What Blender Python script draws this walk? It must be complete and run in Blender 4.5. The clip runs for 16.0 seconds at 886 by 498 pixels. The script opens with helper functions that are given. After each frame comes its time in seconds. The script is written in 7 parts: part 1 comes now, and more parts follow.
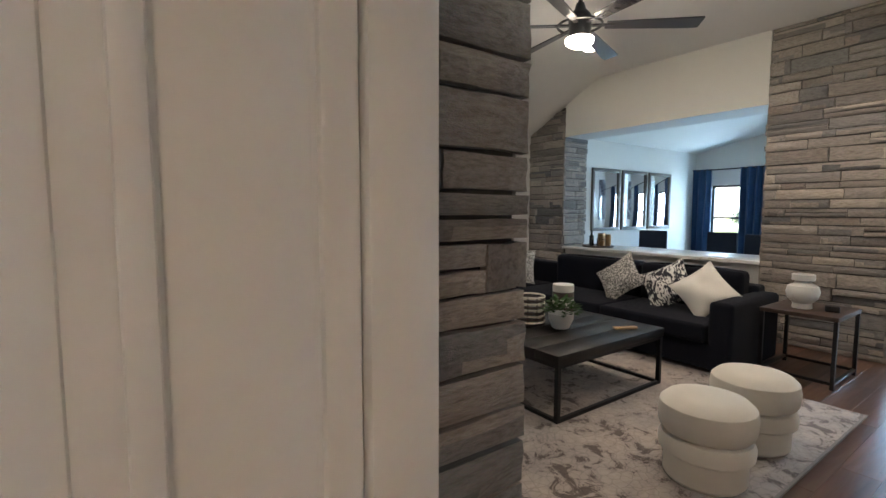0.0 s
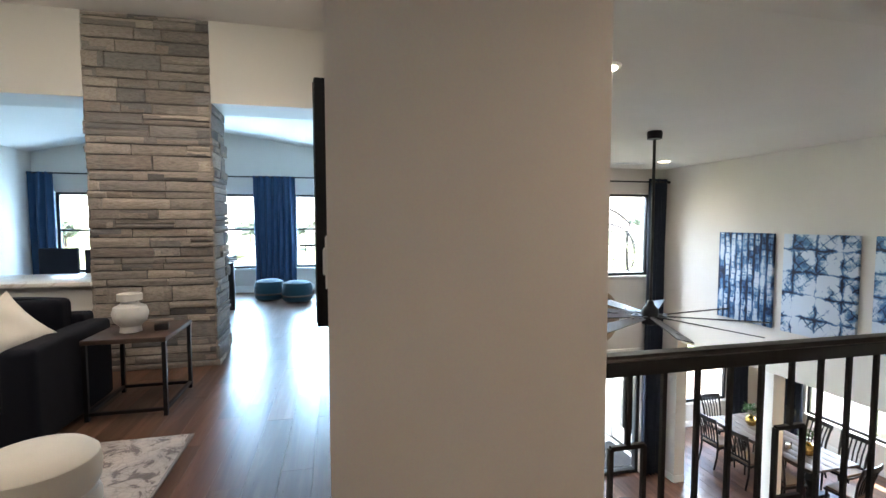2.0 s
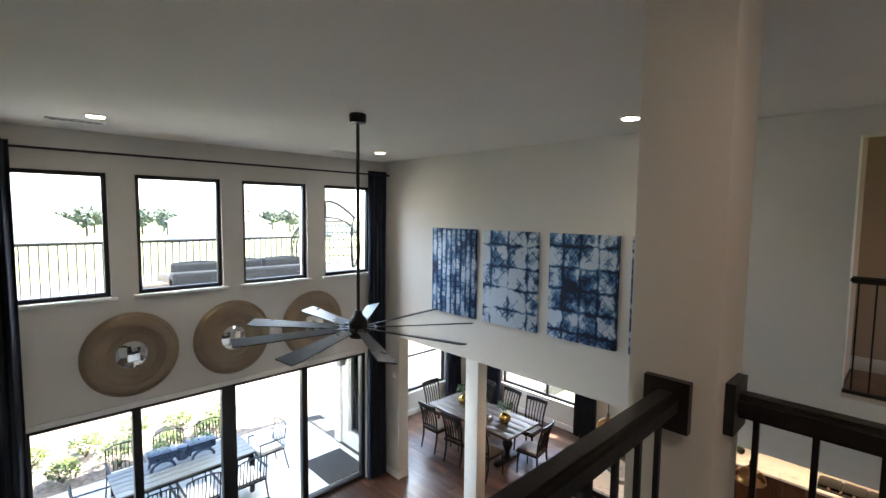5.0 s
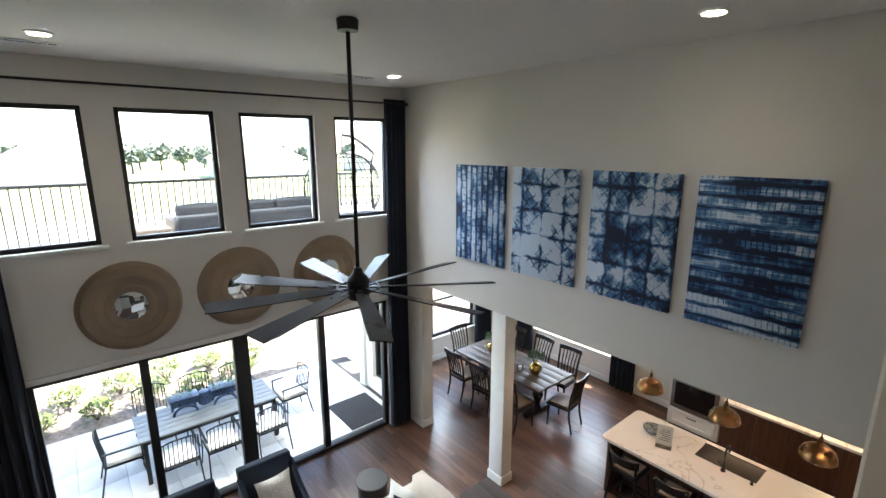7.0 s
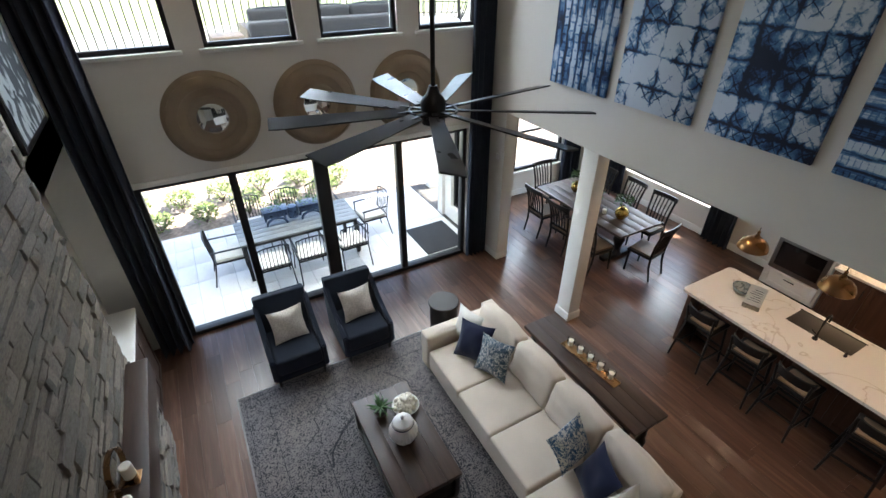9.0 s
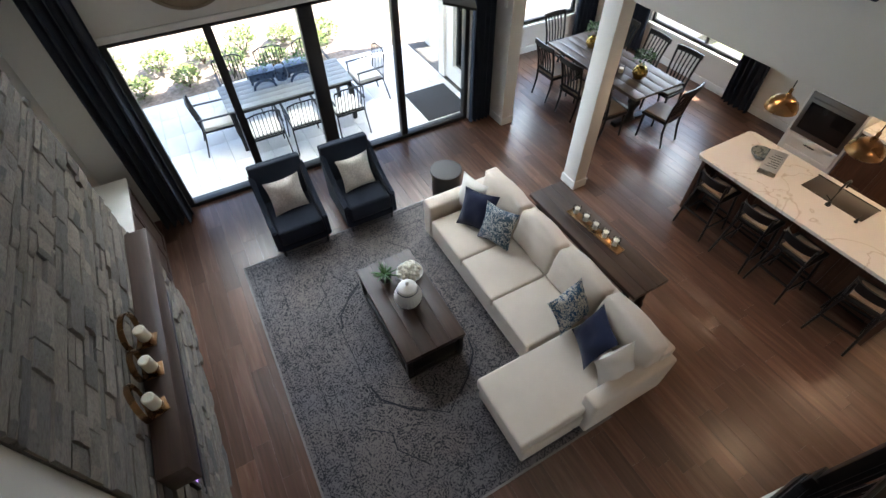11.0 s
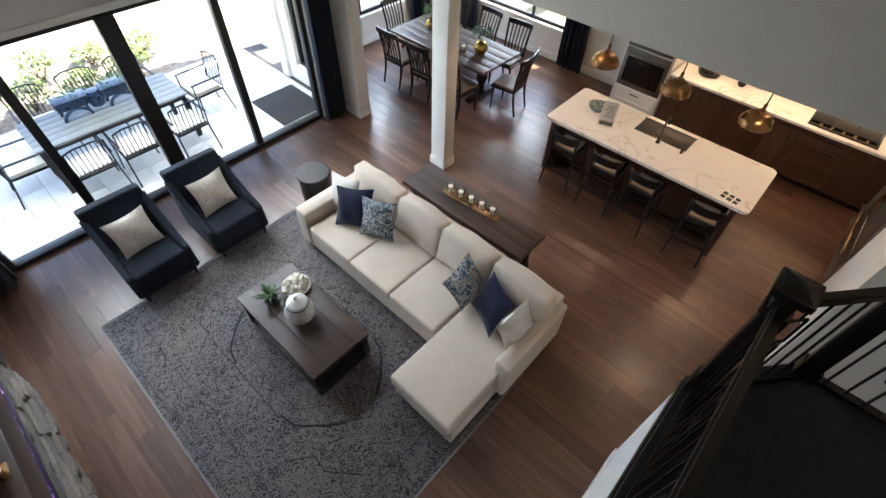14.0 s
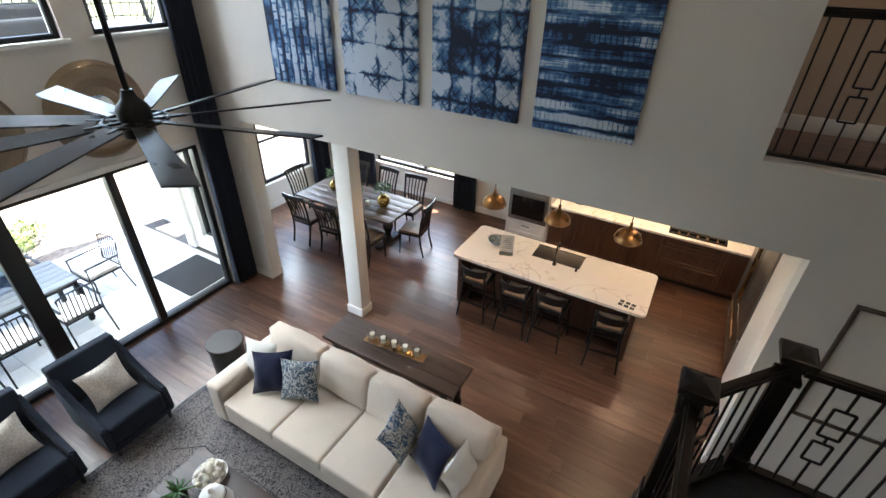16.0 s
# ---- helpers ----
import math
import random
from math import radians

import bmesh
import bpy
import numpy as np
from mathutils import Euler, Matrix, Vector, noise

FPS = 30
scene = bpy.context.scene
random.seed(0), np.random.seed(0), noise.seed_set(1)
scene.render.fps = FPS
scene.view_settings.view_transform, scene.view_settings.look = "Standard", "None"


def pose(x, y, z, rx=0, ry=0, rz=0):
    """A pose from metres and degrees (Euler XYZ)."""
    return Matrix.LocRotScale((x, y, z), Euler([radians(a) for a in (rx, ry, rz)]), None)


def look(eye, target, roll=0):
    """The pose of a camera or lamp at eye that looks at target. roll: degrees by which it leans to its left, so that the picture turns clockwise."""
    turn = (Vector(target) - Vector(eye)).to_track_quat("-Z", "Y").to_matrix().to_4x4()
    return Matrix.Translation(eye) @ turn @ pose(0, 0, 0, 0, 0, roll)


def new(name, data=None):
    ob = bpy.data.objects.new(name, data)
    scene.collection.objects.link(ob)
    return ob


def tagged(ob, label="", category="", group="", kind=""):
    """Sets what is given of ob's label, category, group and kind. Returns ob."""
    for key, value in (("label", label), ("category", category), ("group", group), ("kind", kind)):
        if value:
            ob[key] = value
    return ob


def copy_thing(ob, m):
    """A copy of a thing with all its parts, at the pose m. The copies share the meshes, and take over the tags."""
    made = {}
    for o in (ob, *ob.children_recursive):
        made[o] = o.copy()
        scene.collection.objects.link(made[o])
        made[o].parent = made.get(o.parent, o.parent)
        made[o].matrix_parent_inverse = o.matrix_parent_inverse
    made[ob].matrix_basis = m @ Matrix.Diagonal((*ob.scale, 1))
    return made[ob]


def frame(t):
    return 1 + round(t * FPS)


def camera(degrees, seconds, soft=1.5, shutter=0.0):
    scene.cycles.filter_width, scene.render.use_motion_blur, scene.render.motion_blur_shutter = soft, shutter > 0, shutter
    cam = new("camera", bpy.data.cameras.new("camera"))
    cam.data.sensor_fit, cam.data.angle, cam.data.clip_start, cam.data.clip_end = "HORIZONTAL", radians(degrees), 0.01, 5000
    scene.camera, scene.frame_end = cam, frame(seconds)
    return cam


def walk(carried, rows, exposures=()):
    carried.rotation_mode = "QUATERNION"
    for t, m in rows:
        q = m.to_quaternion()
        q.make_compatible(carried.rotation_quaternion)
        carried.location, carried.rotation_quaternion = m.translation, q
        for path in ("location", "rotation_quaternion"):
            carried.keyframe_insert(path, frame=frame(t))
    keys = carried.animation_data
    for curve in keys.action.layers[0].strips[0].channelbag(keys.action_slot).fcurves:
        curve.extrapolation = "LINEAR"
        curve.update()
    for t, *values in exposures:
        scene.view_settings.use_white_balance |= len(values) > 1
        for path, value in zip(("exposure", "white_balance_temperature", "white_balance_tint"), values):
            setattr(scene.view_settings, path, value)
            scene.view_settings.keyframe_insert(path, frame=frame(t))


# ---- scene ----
# the camera and its walk
cam = camera(87.69, 16.0)
ROWS = [
    (0.0, -0.0136, -0.0388, 4.8746, 85.237, -0.062, -35.622),
    (0.5, 0.1515, 0.0475, 4.8893, 86.247, 0.098, -52.894),
    (1.0, 0.4020, 0.0286, 4.8581, 86.593, 0.227, -70.544),
    (1.5, 0.6597, -0.0768, 4.8646, 86.723, 0.166, -89.205),
    (2.0, 0.8914, -0.1886, 4.8746, 86.602, 0.073, -103.038),
    (2.5, 1.0541, -0.3588, 4.8933, 86.687, 0.049, -114.264),
    (3.0, 1.1849, -0.5737, 4.8937, 86.820, 0.018, -123.117),
    (3.5, 1.2763, -0.7640, 4.9114, 87.080, -0.108, -129.180),
    (4.0, 1.3790, -0.8540, 4.9170, 87.200, -0.120, -132.750),
    (6.5, 1.9750, -1.6540, 4.9750, 80.640, -0.050, -132.690),
    (7.0, 2.0983, -1.8071, 4.9510, 77.440, 0.035, -129.587),
    (7.5, 2.2201, -1.9209, 4.9198, 73.347, 0.098, -126.730),
    (8.0, 2.3069, -2.0158, 4.8866, 67.597, 0.122, -123.473),
    (8.5, 2.3601, -2.0571, 4.8497, 61.763, 0.188, -120.719),
    (9.0, 2.4019, -2.0530, 4.8054, 56.679, 0.098, -118.782),
    (9.5, 2.4420, -2.0753, 4.7468, 52.189, 0.093, -117.315),
    (12.0, 2.5278, -2.1075, 4.5743, 36.653, -0.829, -121.003),
    (12.5, 2.5224, -2.1295, 4.5454, 36.566, -1.050, -124.725),
    (13.0, 2.5248, -2.1449, 4.5311, 37.141, -1.213, -129.071),
    (13.5, 2.5169, -2.1578, 4.5290, 38.285, -1.295, -133.246),
    (14.0, 2.5002, -2.1688, 4.5404, 40.529, -1.349, -137.156),
    (14.5, 2.4877, -2.1782, 4.5714, 44.186, -1.371, -141.529),
    (15.0, 2.4874, -2.1800, 4.6019, 48.510, -1.498, -145.875),
    (15.5, 2.4863, -2.1656, 4.6281, 52.887, -1.447, -148.781),
    (16.0, 2.4737, -2.1502, 4.6581, 57.694, -1.211, -150.084),
]
EXPOSURES = [(0.0, 3.75), (0.5, 3.65), (1.0, 3.55), (1.5, 3.7), (2.0, 3.95), (2.5, 4.0), (3.0, 3.9), (3.5, 3.65), (4.0, 3.38), (6.5, 3.1), (8.0, 3.0), (9.0, 2.8), (10.5, 2.9), (13.0, 3.0), (14.5, 3.15), (16.0, 3.25)]
walk(cam, [(t, pose(x, y, z, rx, ry, rz)) for t, x, y, z, rx, ry, rz in ROWS], EXPOSURES)

# ---- world, sun, large lights ----
world = bpy.data.worlds.new("sky")
scene.world = world
world.use_nodes = True
sky = world.node_tree.nodes.new("ShaderNodeTexSky")
sky.sky_type, sky.sun_disc = "NISHITA", False
sky.sun_elevation, sky.sun_rotation = radians(58), radians(190)
world.node_tree.links.new(sky.outputs[0], world.node_tree.nodes["Background"].inputs[0])
world.node_tree.nodes["Background"].inputs[1].default_value = 0.15

sun_data = bpy.data.lights.new("sun", "SUN")
sun_data.energy, sun_data.angle, sun_data.color = 5.0, radians(0.5), (1.0, 0.95, 0.87)
sun = new("sun", sun_data)
sun.matrix_basis = look((0, 0, 0), (0.16, 0.62, -1.0))


def window_light(x, y, z, sx, sy, toward, power, color=(0.82, 0.92, 1.0)):
    """An added rectangular fill lamp, mostly standing in for sky light at one opening."""
    data = bpy.data.lights.new("window_light", "AREA")
    data.shape, data.size, data.size_y, data.energy, data.color = "RECTANGLE", sx, sy, power, color
    lamp = new("window_light", data)
    lamp.matrix_basis = look((x, y, z), (x + toward[0], y + toward[1], z + toward[2]))
    return lamp


def down_light(x, y, z, power, color=(1.0, 0.86, 0.72), size=0.06, cone=130):
    data = bpy.data.lights.new("lamp_light", "SPOT")
    data.energy, data.color, data.shadow_soft_size = power, color, size
    data.spot_size, data.spot_blend = radians(cone), 0.6
    lamp = new("lamp_light", data)
    lamp.matrix_basis = look((x, y, z), (x, y, z - 1))
    return lamp


# added area lamps at the openings, in place of the sky's own light
window_light(9.35, -3.55, 2.72, 4.4, 1.1, (-1, 0, -0.45), 44)
window_light(9.25, -3.5, 5.95, 4.9, 0.8, (-1, 0, -0.55), 98)
window_light(10.75, -8.5, 2.75, 1.8, 0.8, (-1, 0, -0.8), 27)
window_light(7.7, -11.05, 2.75, 2.0, 0.8, (0, 1, -0.8), 27)
for wy, wp in ((0.33, 14), (1.74, 14), (4.58, 7)):
    window_light(11.16, wy, 4.68, 0.6, 1.45, (-1, 0, 0), wp, (0.42, 0.70, 1.0))
for lx, ly, lp in ((3.55, -1.85, 1.2), (7.25, -1.85, 3.0), (3.55, -5.4, 1.2), (7.4, -5.36, 3.0)):
    down_light(lx, ly, 5.82, lp)
for lx, ly in ((2.3, -8.9), (4.4, -8.9), (2.4, -6.95), (5.4, -7.2)):
    down_light(lx, ly, 2.76, 5.5, (1.0, 0.63, 0.36))
for lx in (4.75, 3.81, 2.89):
    down_light(lx, -7.71, 1.74, 14, (1.0, 0.65, 0.38), 0.03, 140)
for lx, ly, lp in ((4.84, 1.62, 3.6), (4.74, 0.48, 3.8), (4.78, 3.6, 1.8)):
    down_light(lx, ly, 6.78, lp, (1.0, 0.84, 0.70))
fan_data = bpy.data.lights.new("lamp_light", "POINT")
fan_data.energy, fan_data.color, fan_data.shadow_soft_size = 2.2, (1.0, 0.84, 0.70), 0.1
new("lamp_light", fan_data).location = (3.06, 2.40, 6.05)
# added fill over the overlook, placed to brighten its walls and beam
for lx, ly, lp in ((-0.8, -1.0, 2.1), (1.05, -1.65, 1.8)):
    down_light(lx, ly, 5.80, lp, (1.0, 0.68, 0.50), 0.08, 165)
# added fill for the upper hall, with no fixture of its own
down_light(0.6, -6.9, 5.80, 2.6, (1.0, 0.68, 0.46))
# added warm strip over the worktop, in place of under-cabinet lighting
window_light(2.8, -9.86, 1.72, 3.2, 0.05, (0, 0, -1), 2.5, (1.0, 0.70, 0.42))

# ---- materials ----
def node_mat(name):
    m = bpy.data.materials.new(name)
    m.use_nodes = True
    nt = m.node_tree
    return m, nt, nt.nodes["Principled BSDF"]


def add(nt, kind, **values):
    n = nt.nodes.new(kind)
    for key, value in values.items():
        n.inputs[key.replace("_", " ")].default_value = value
    return n


def ramp(nt, source, stops):
    r = nt.nodes.new("ShaderNodeValToRGB")
    els = r.color_ramp.elements
    while len(els) < len(stops):
        els.new(0.5)
    for e, (p, c) in zip(els, stops):
        e.position, e.color = p, (*c, 1)
    nt.links.new(source, r.inputs[0])
    return r.outputs[0]


def coords(nt, scale=(1, 1, 1), rot=(0, 0, 0)):
    tc = nt.nodes.new("ShaderNodeTexCoord")
    mp = add(nt, "ShaderNodeMapping")
    mp.inputs["Scale"].default_value = scale
    mp.inputs["Rotation"].default_value = rot
    nt.links.new(tc.outputs["Object"], mp.inputs["Vector"])
    return mp.outputs[0]


def mixc(nt, fac, a, b, mode="MIX"):
    mx = nt.nodes.new("ShaderNodeMix")
    mx.data_type, mx.blend_type = "RGBA", mode
    for sock, v in ((mx.inputs[0], fac), (mx.inputs[6], a), (mx.inputs[7], b)):
        if isinstance(v, (int, float)):
            sock.default_value = v
        elif isinstance(v, tuple):
            sock.default_value = (*v, 1)
        else:
            nt.links.new(v, sock)
    return mx.outputs[2]


def bump(nt, bsdf, height, strength, dist=0.01):
    b = add(nt, "ShaderNodeBump", Strength=strength, Distance=dist)
    nt.links.new(height, b.inputs["Height"])
    nt.links.new(b.outputs[0], bsdf.inputs["Normal"])


def surface(name, color, rough=0.6, metal=0.0, dark=0.85, scale=6.0, grain=60.0, relief=0.1, rough_var=0.1, sheen=0.0, spec=0.5):
    """A plain surface with blotches at one scale and grain and relief at another."""
    m, nt, b = node_mat(name)
    v = coords(nt)
    big = add(nt, "ShaderNodeTexNoise", Scale=scale, Detail=4.0)
    fine = add(nt, "ShaderNodeTexNoise", Scale=grain, Detail=3.0)
    for n in (big, fine):
        nt.links.new(v, n.inputs["Vector"])
    low = tuple(c * dark for c in color)
    c1 = ramp(nt, big.outputs[0], [(0.35, low), (0.65, color)])
    c2 = mixc(nt, 0.18, c1, fine.outputs["Color"], "SOFT_LIGHT")
    nt.links.new(c2, b.inputs["Base Color"])
    mr = add(nt, "ShaderNodeMapRange")
    mr.inputs[3].default_value, mr.inputs[4].default_value = max(0.02, rough - rough_var), min(1, rough + rough_var)
    nt.links.new(big.outputs[0], mr.inputs[0])
    nt.links.new(mr.outputs[0], b.inputs["Roughness"])
    b.inputs["Metallic"].default_value = metal
    b.inputs["Specular IOR Level"].default_value = spec
    if sheen:
        b.inputs["Sheen Weight"].default_value = sheen
    if relief:
        bump(nt, b, fine.outputs[0], relief, 0.004)
    return m


def fabric(name, color, weave=420.0, relief=0.25, dark=0.82, sheen=0.25):
    m, nt, b = node_mat(name)
    v = coords(nt)
    big = add(nt, "ShaderNodeTexNoise", Scale=5.0, Detail=5.0)
    fine = add(nt, "ShaderNodeTexNoise", Scale=weave, Detail=2.0)
    fold = add(nt, "ShaderNodeTexNoise", Scale=9.0, Detail=2.0)
    for n in (big, fine, fold):
        nt.links.new(v, n.inputs["Vector"])
    c1 = ramp(nt, big.outputs[0], [(0.3, tuple(c * dark for c in color)), (0.7, color)])
    nt.links.new(mixc(nt, 0.3, c1, fine.outputs["Color"], "SOFT_LIGHT"), b.inputs["Base Color"])
    b.inputs["Roughness"].default_value = 0.92
    b.inputs["Sheen Weight"].default_value = sheen
    b.inputs["Specular IOR Level"].default_value = 0.2
    mx = nt.nodes.new("ShaderNodeMath")
    mx.operation = "MULTIPLY_ADD"
    mx.inputs[1].default_value = 2.5
    nt.links.new(fold.outputs[0], mx.inputs[0])
    nt.links.new(fine.outputs[0], mx.inputs[2])
    bump(nt, b, mx.outputs[0], relief, 0.006)
    return m


def wood(name, colors, rough=0.4, axis=0, per_piece=True, fine=14.0, spec=0.5):
    """Wood with long grain along one axis; each piece takes its own tone."""
    m, nt, b = node_mat(name)
    sc = [fine, fine, fine]
    sc[axis] = 1.1
    v = coords(nt, tuple(sc))
    oi = nt.nodes.new("ShaderNodeObjectInfo")
    if per_piece:
        sh = nt.nodes.new("ShaderNodeVectorMath")
        sh.operation = "MULTIPLY_ADD"
        sh.inputs[1].default_value = (37.0, 37.0, 37.0)
        comb = nt.nodes.new("ShaderNodeCombineXYZ")
        for i in range(3):
            nt.links.new(oi.outputs["Random"], comb.inputs[i])
        nt.links.new(comb.outputs[0], sh.inputs[0])
        nt.links.new(v, sh.inputs[2])
        v = sh.outputs[0]
    g = add(nt, "ShaderNodeTexNoise", Scale=1.0, Detail=6.0, Roughness=0.6, Distortion=0.6)
    f = add(nt, "ShaderNodeTexNoise", Scale=7.0, Detail=4.0)
    for n in (g, f):
        nt.links.new(v, n.inputs["Vector"])
    c1 = ramp(nt, g.outputs[0], [(0.25, colors[0]), (0.5, colors[1]), (0.75, colors[2])])
    c2 = mixc(nt, 0.25, c1, f.outputs["Color"], "SOFT_LIGHT")
    if per_piece:
        rnd = nt.nodes.new("ShaderNodeMath")
        rnd.operation = "ADD"
        isl = nt.nodes.new("ShaderNodeNewGeometry")
        nt.links.new(oi.outputs["Random"], rnd.inputs[0])
        nt.links.new(isl.outputs["Random Per Island"], rnd.inputs[1])
        fr = nt.nodes.new("ShaderNodeMath")
        fr.operation = "FRACT"
        nt.links.new(rnd.outputs[0], fr.inputs[0])
        tone = ramp(nt, fr.outputs[0], [(0.0, (0.66, 0.64, 0.63)), (0.5, (1, 1, 1)), (1.0, (1.32, 1.26, 1.20))])
        c2 = mixc(nt, 1.0, c2, tone, "MULTIPLY")
    nt.links.new(c2, b.inputs["Base Color"])
    mr = add(nt, "ShaderNodeMapRange")
    mr.inputs[3].default_value, mr.inputs[4].default_value = rough - 0.08, rough + 0.12
    nt.links.new(f.outputs[0], mr.inputs[0])
    nt.links.new(mr.outputs[0], b.inputs["Roughness"])
    b.inputs["Specular IOR Level"].default_value = spec
    bump(nt, b, f.outputs[0], 0.12, 0.003)
    return m


def stone_mat(name, tones):
    """Cut ledge stone: every piece has its own tone, with veins and pits."""
    m, nt, b = node_mat(name)
    v = coords(nt)
    oi = nt.nodes.new("ShaderNodeObjectInfo")
    comb = nt.nodes.new("ShaderNodeVectorMath")
    comb.operation = "SCALE"
    loc = nt.nodes.new("ShaderNodeVectorMath")
    loc.operation = "ADD"
    nt.links.new(v, loc.inputs[0])
    nt.links.new(oi.outputs["Location"], loc.inputs[1])
    n1 = add(nt, "ShaderNodeTexNoise", Scale=9.0, Detail=6.0, Roughness=0.65)
    n2 = add(nt, "ShaderNodeTexNoise", Scale=70.0, Detail=5.0)
    for n in (n1, n2):
        nt.links.new(loc.outputs[0], n.inputs["Vector"])
    isl = nt.nodes.new("ShaderNodeNewGeometry")
    rnd = nt.nodes.new("ShaderNodeMath")
    rnd.operation = "ADD"
    nt.links.new(oi.outputs["Random"], rnd.inputs[0])
    nt.links.new(isl.outputs["Random Per Island"], rnd.inputs[1])
    fr = nt.nodes.new("ShaderNodeMath")
    fr.operation = "FRACT"
    nt.links.new(rnd.outputs[0], fr.inputs[0])
    k = len(tones) - 1
    base = ramp(nt, fr.outputs[0], [(i / k, t) for i, t in enumerate(tones)])
    vein = ramp(nt, n1.outputs[0], [(0.3, (0.62, 0.60, 0.58)), (0.55, (1, 1, 1)), (0.75, (1.25, 1.2, 1.12))])
    c = mixc(nt, 1.0, base, vein, "MULTIPLY")
    c = mixc(nt, 0.4, c, n2.outputs["Color"], "SOFT_LIGHT")
    nt.links.new(c, b.inputs["Base Color"])
    b.inputs["Roughness"].default_value = 0.88
    mx = nt.nodes.new("ShaderNodeMath")
    mx.operation = "MULTIPLY_ADD"
    mx.inputs[1].default_value = 3.0
    nt.links.new(n1.outputs[0], mx.inputs[0])
    nt.links.new(n2.outputs[0], mx.inputs[2])
    bump(nt, b, mx.outputs[0], 0.55, 0.012)
    return m


def glow(name, color, strength):
    m, nt, b = node_mat(name)
    b.inputs["Base Color"].default_value = (0.9, 0.88, 0.85, 1)
    b.inputs["Emission Color"].default_value = (*color, 1)
    b.inputs["Emission Strength"].default_value = strength
    return m


def glass(name, color=(1, 1, 1), rough=0.0):
    """A thin clear pane: mostly clear, with a faint mirror by angle."""
    m, nt, b = node_mat(name)
    nt.nodes.remove(b)
    out = nt.nodes["Material Output"]
    tr = nt.nodes.new("ShaderNodeBsdfTransparent")
    tr.inputs[0].default_value = (*color, 1)
    gl = nt.nodes.new("ShaderNodeBsdfGlossy")
    gl.inputs["Roughness"].default_value = rough
    fres = add(nt, "ShaderNodeFresnel", IOR=1.22)
    mx = nt.nodes.new("ShaderNodeMixShader")
    nt.links.new(fres.outputs[0], mx.inputs[0])
    nt.links.new(tr.outputs[0], mx.inputs[1])
    nt.links.new(gl.outputs[0], mx.inputs[2])
    nt.links.new(mx.outputs[0], out.inputs[0])
    return m


PAINT = surface("wall_paint", (0.70, 0.67, 0.625), 0.75, dark=0.96, scale=1.2, grain=160, relief=0.06)
# upper hall walls: the wall_paint finish in a darker, browner tone
HALLBROWN = surface("hall_brown", (0.42, 0.31, 0.23), 0.75, dark=0.95, scale=1.2, grain=160, relief=0.06)
CEIL = surface("ceiling_paint", (0.74, 0.71, 0.67), 0.85, dark=0.97, scale=1.5, grain=200, relief=0.08)
TRIM = surface("white_trim", (0.80, 0.79, 0.76), 0.45, dark=0.97, relief=0.0)
BLACK = surface("black_iron", (0.014, 0.013, 0.014), 0.38, 0.3, scale=8, relief=0.03)
FRAME = surface("dark_window_frame", (0.022, 0.022, 0.024), 0.45, 0.2, relief=0.02)
DARKWOOD = wood("espresso_wood", [(0.0035, 0.0026, 0.0024), (0.006, 0.0042, 0.0036), (0.010, 0.0065, 0.005)], 0.36, per_piece=False)
FLOORW = wood("plank_floor", [(0.062, 0.031, 0.020), (0.108, 0.054, 0.035), (0.178, 0.104, 0.073)], 0.30)
TABLEW = wood("brown_table_wood", [(0.033, 0.019, 0.013), (0.054, 0.031, 0.022), (0.080, 0.048, 0.034)], 0.42, per_piece=False)
CABW = wood("walnut_cabinet", [(0.050, 0.022, 0.014), (0.080, 0.037, 0.023), (0.115, 0.058, 0.036)], 0.36, axis=2, per_piece=False)
GREYWOOD = wood("grey_washed_wood", [(0.055, 0.038, 0.030), (0.082, 0.059, 0.047), (0.11, 0.083, 0.068)], 0.42, per_piece=False)
NAVYC = fabric("navy_curtain", (0.022, 0.029, 0.048), 300, 0.2, 0.82, 0.08)
# lit copy of the navy cloth: window light is put into its colour
NAVYLIT = fabric("lit_navy_curtain", (0.030, 0.070, 0.15), 300, 0.2, 0.82, 0.1)
SOFA = fabric("cream_linen", (0.66, 0.565, 0.47), 500, 0.22, 0.93)
NAVY = fabric("navy_velvet", (0.007, 0.010, 0.034), 400, 0.2)
CHAIRN = fabric("dark_navy_wool", (0.019, 0.025, 0.039), 450, 0.25, 0.82, 0.05)
WHITEF = fabric("ivory_cotton", (0.72, 0.68, 0.62), 350, 0.4, 0.92)
LOFTSOFA = fabric("charcoal_navy_wool", (0.0055, 0.0065, 0.0125), 450, 0.25, 0.82, 0.03)
BOUCLE = fabric("cream_boucle", (0.74, 0.68, 0.59), 260, 0.5, 0.95)
BRASS = surface("brushed_brass", (0.33, 0.19, 0.09), 0.28, 1.0, dark=0.8, grain=90, relief=0.05)
STEEL = surface("stainless_steel", (0.28, 0.275, 0.27), 0.4, 1.0, dark=0.9, grain=120, relief=0.03)
BLACKGLASS = surface("black_glass", (0.008, 0.008, 0.009), 0.08, 0.0, relief=0.0)
GLASS = glass("window_glass")
MIRROR = surface("mirror_glass", (0.85, 0.86, 0.86), 0.03, 1.0, dark=0.99, relief=0.0, rough_var=0.01)
WAX = surface("ivory_wax", (0.80, 0.74, 0.62), 0.5, dark=0.95, relief=0.02)
CERAMIC = surface("white_ceramic", (0.72, 0.70, 0.66), 0.3, dark=0.95, relief=0.03)
LEAF = surface("green_leaf", (0.05, 0.13, 0.025), 0.5, dark=0.5, scale=20, relief=0.1)
SHRUB = surface("shrub_leaf", (0.16, 0.22, 0.05), 0.5, dark=0.5, scale=8, relief=0.1)
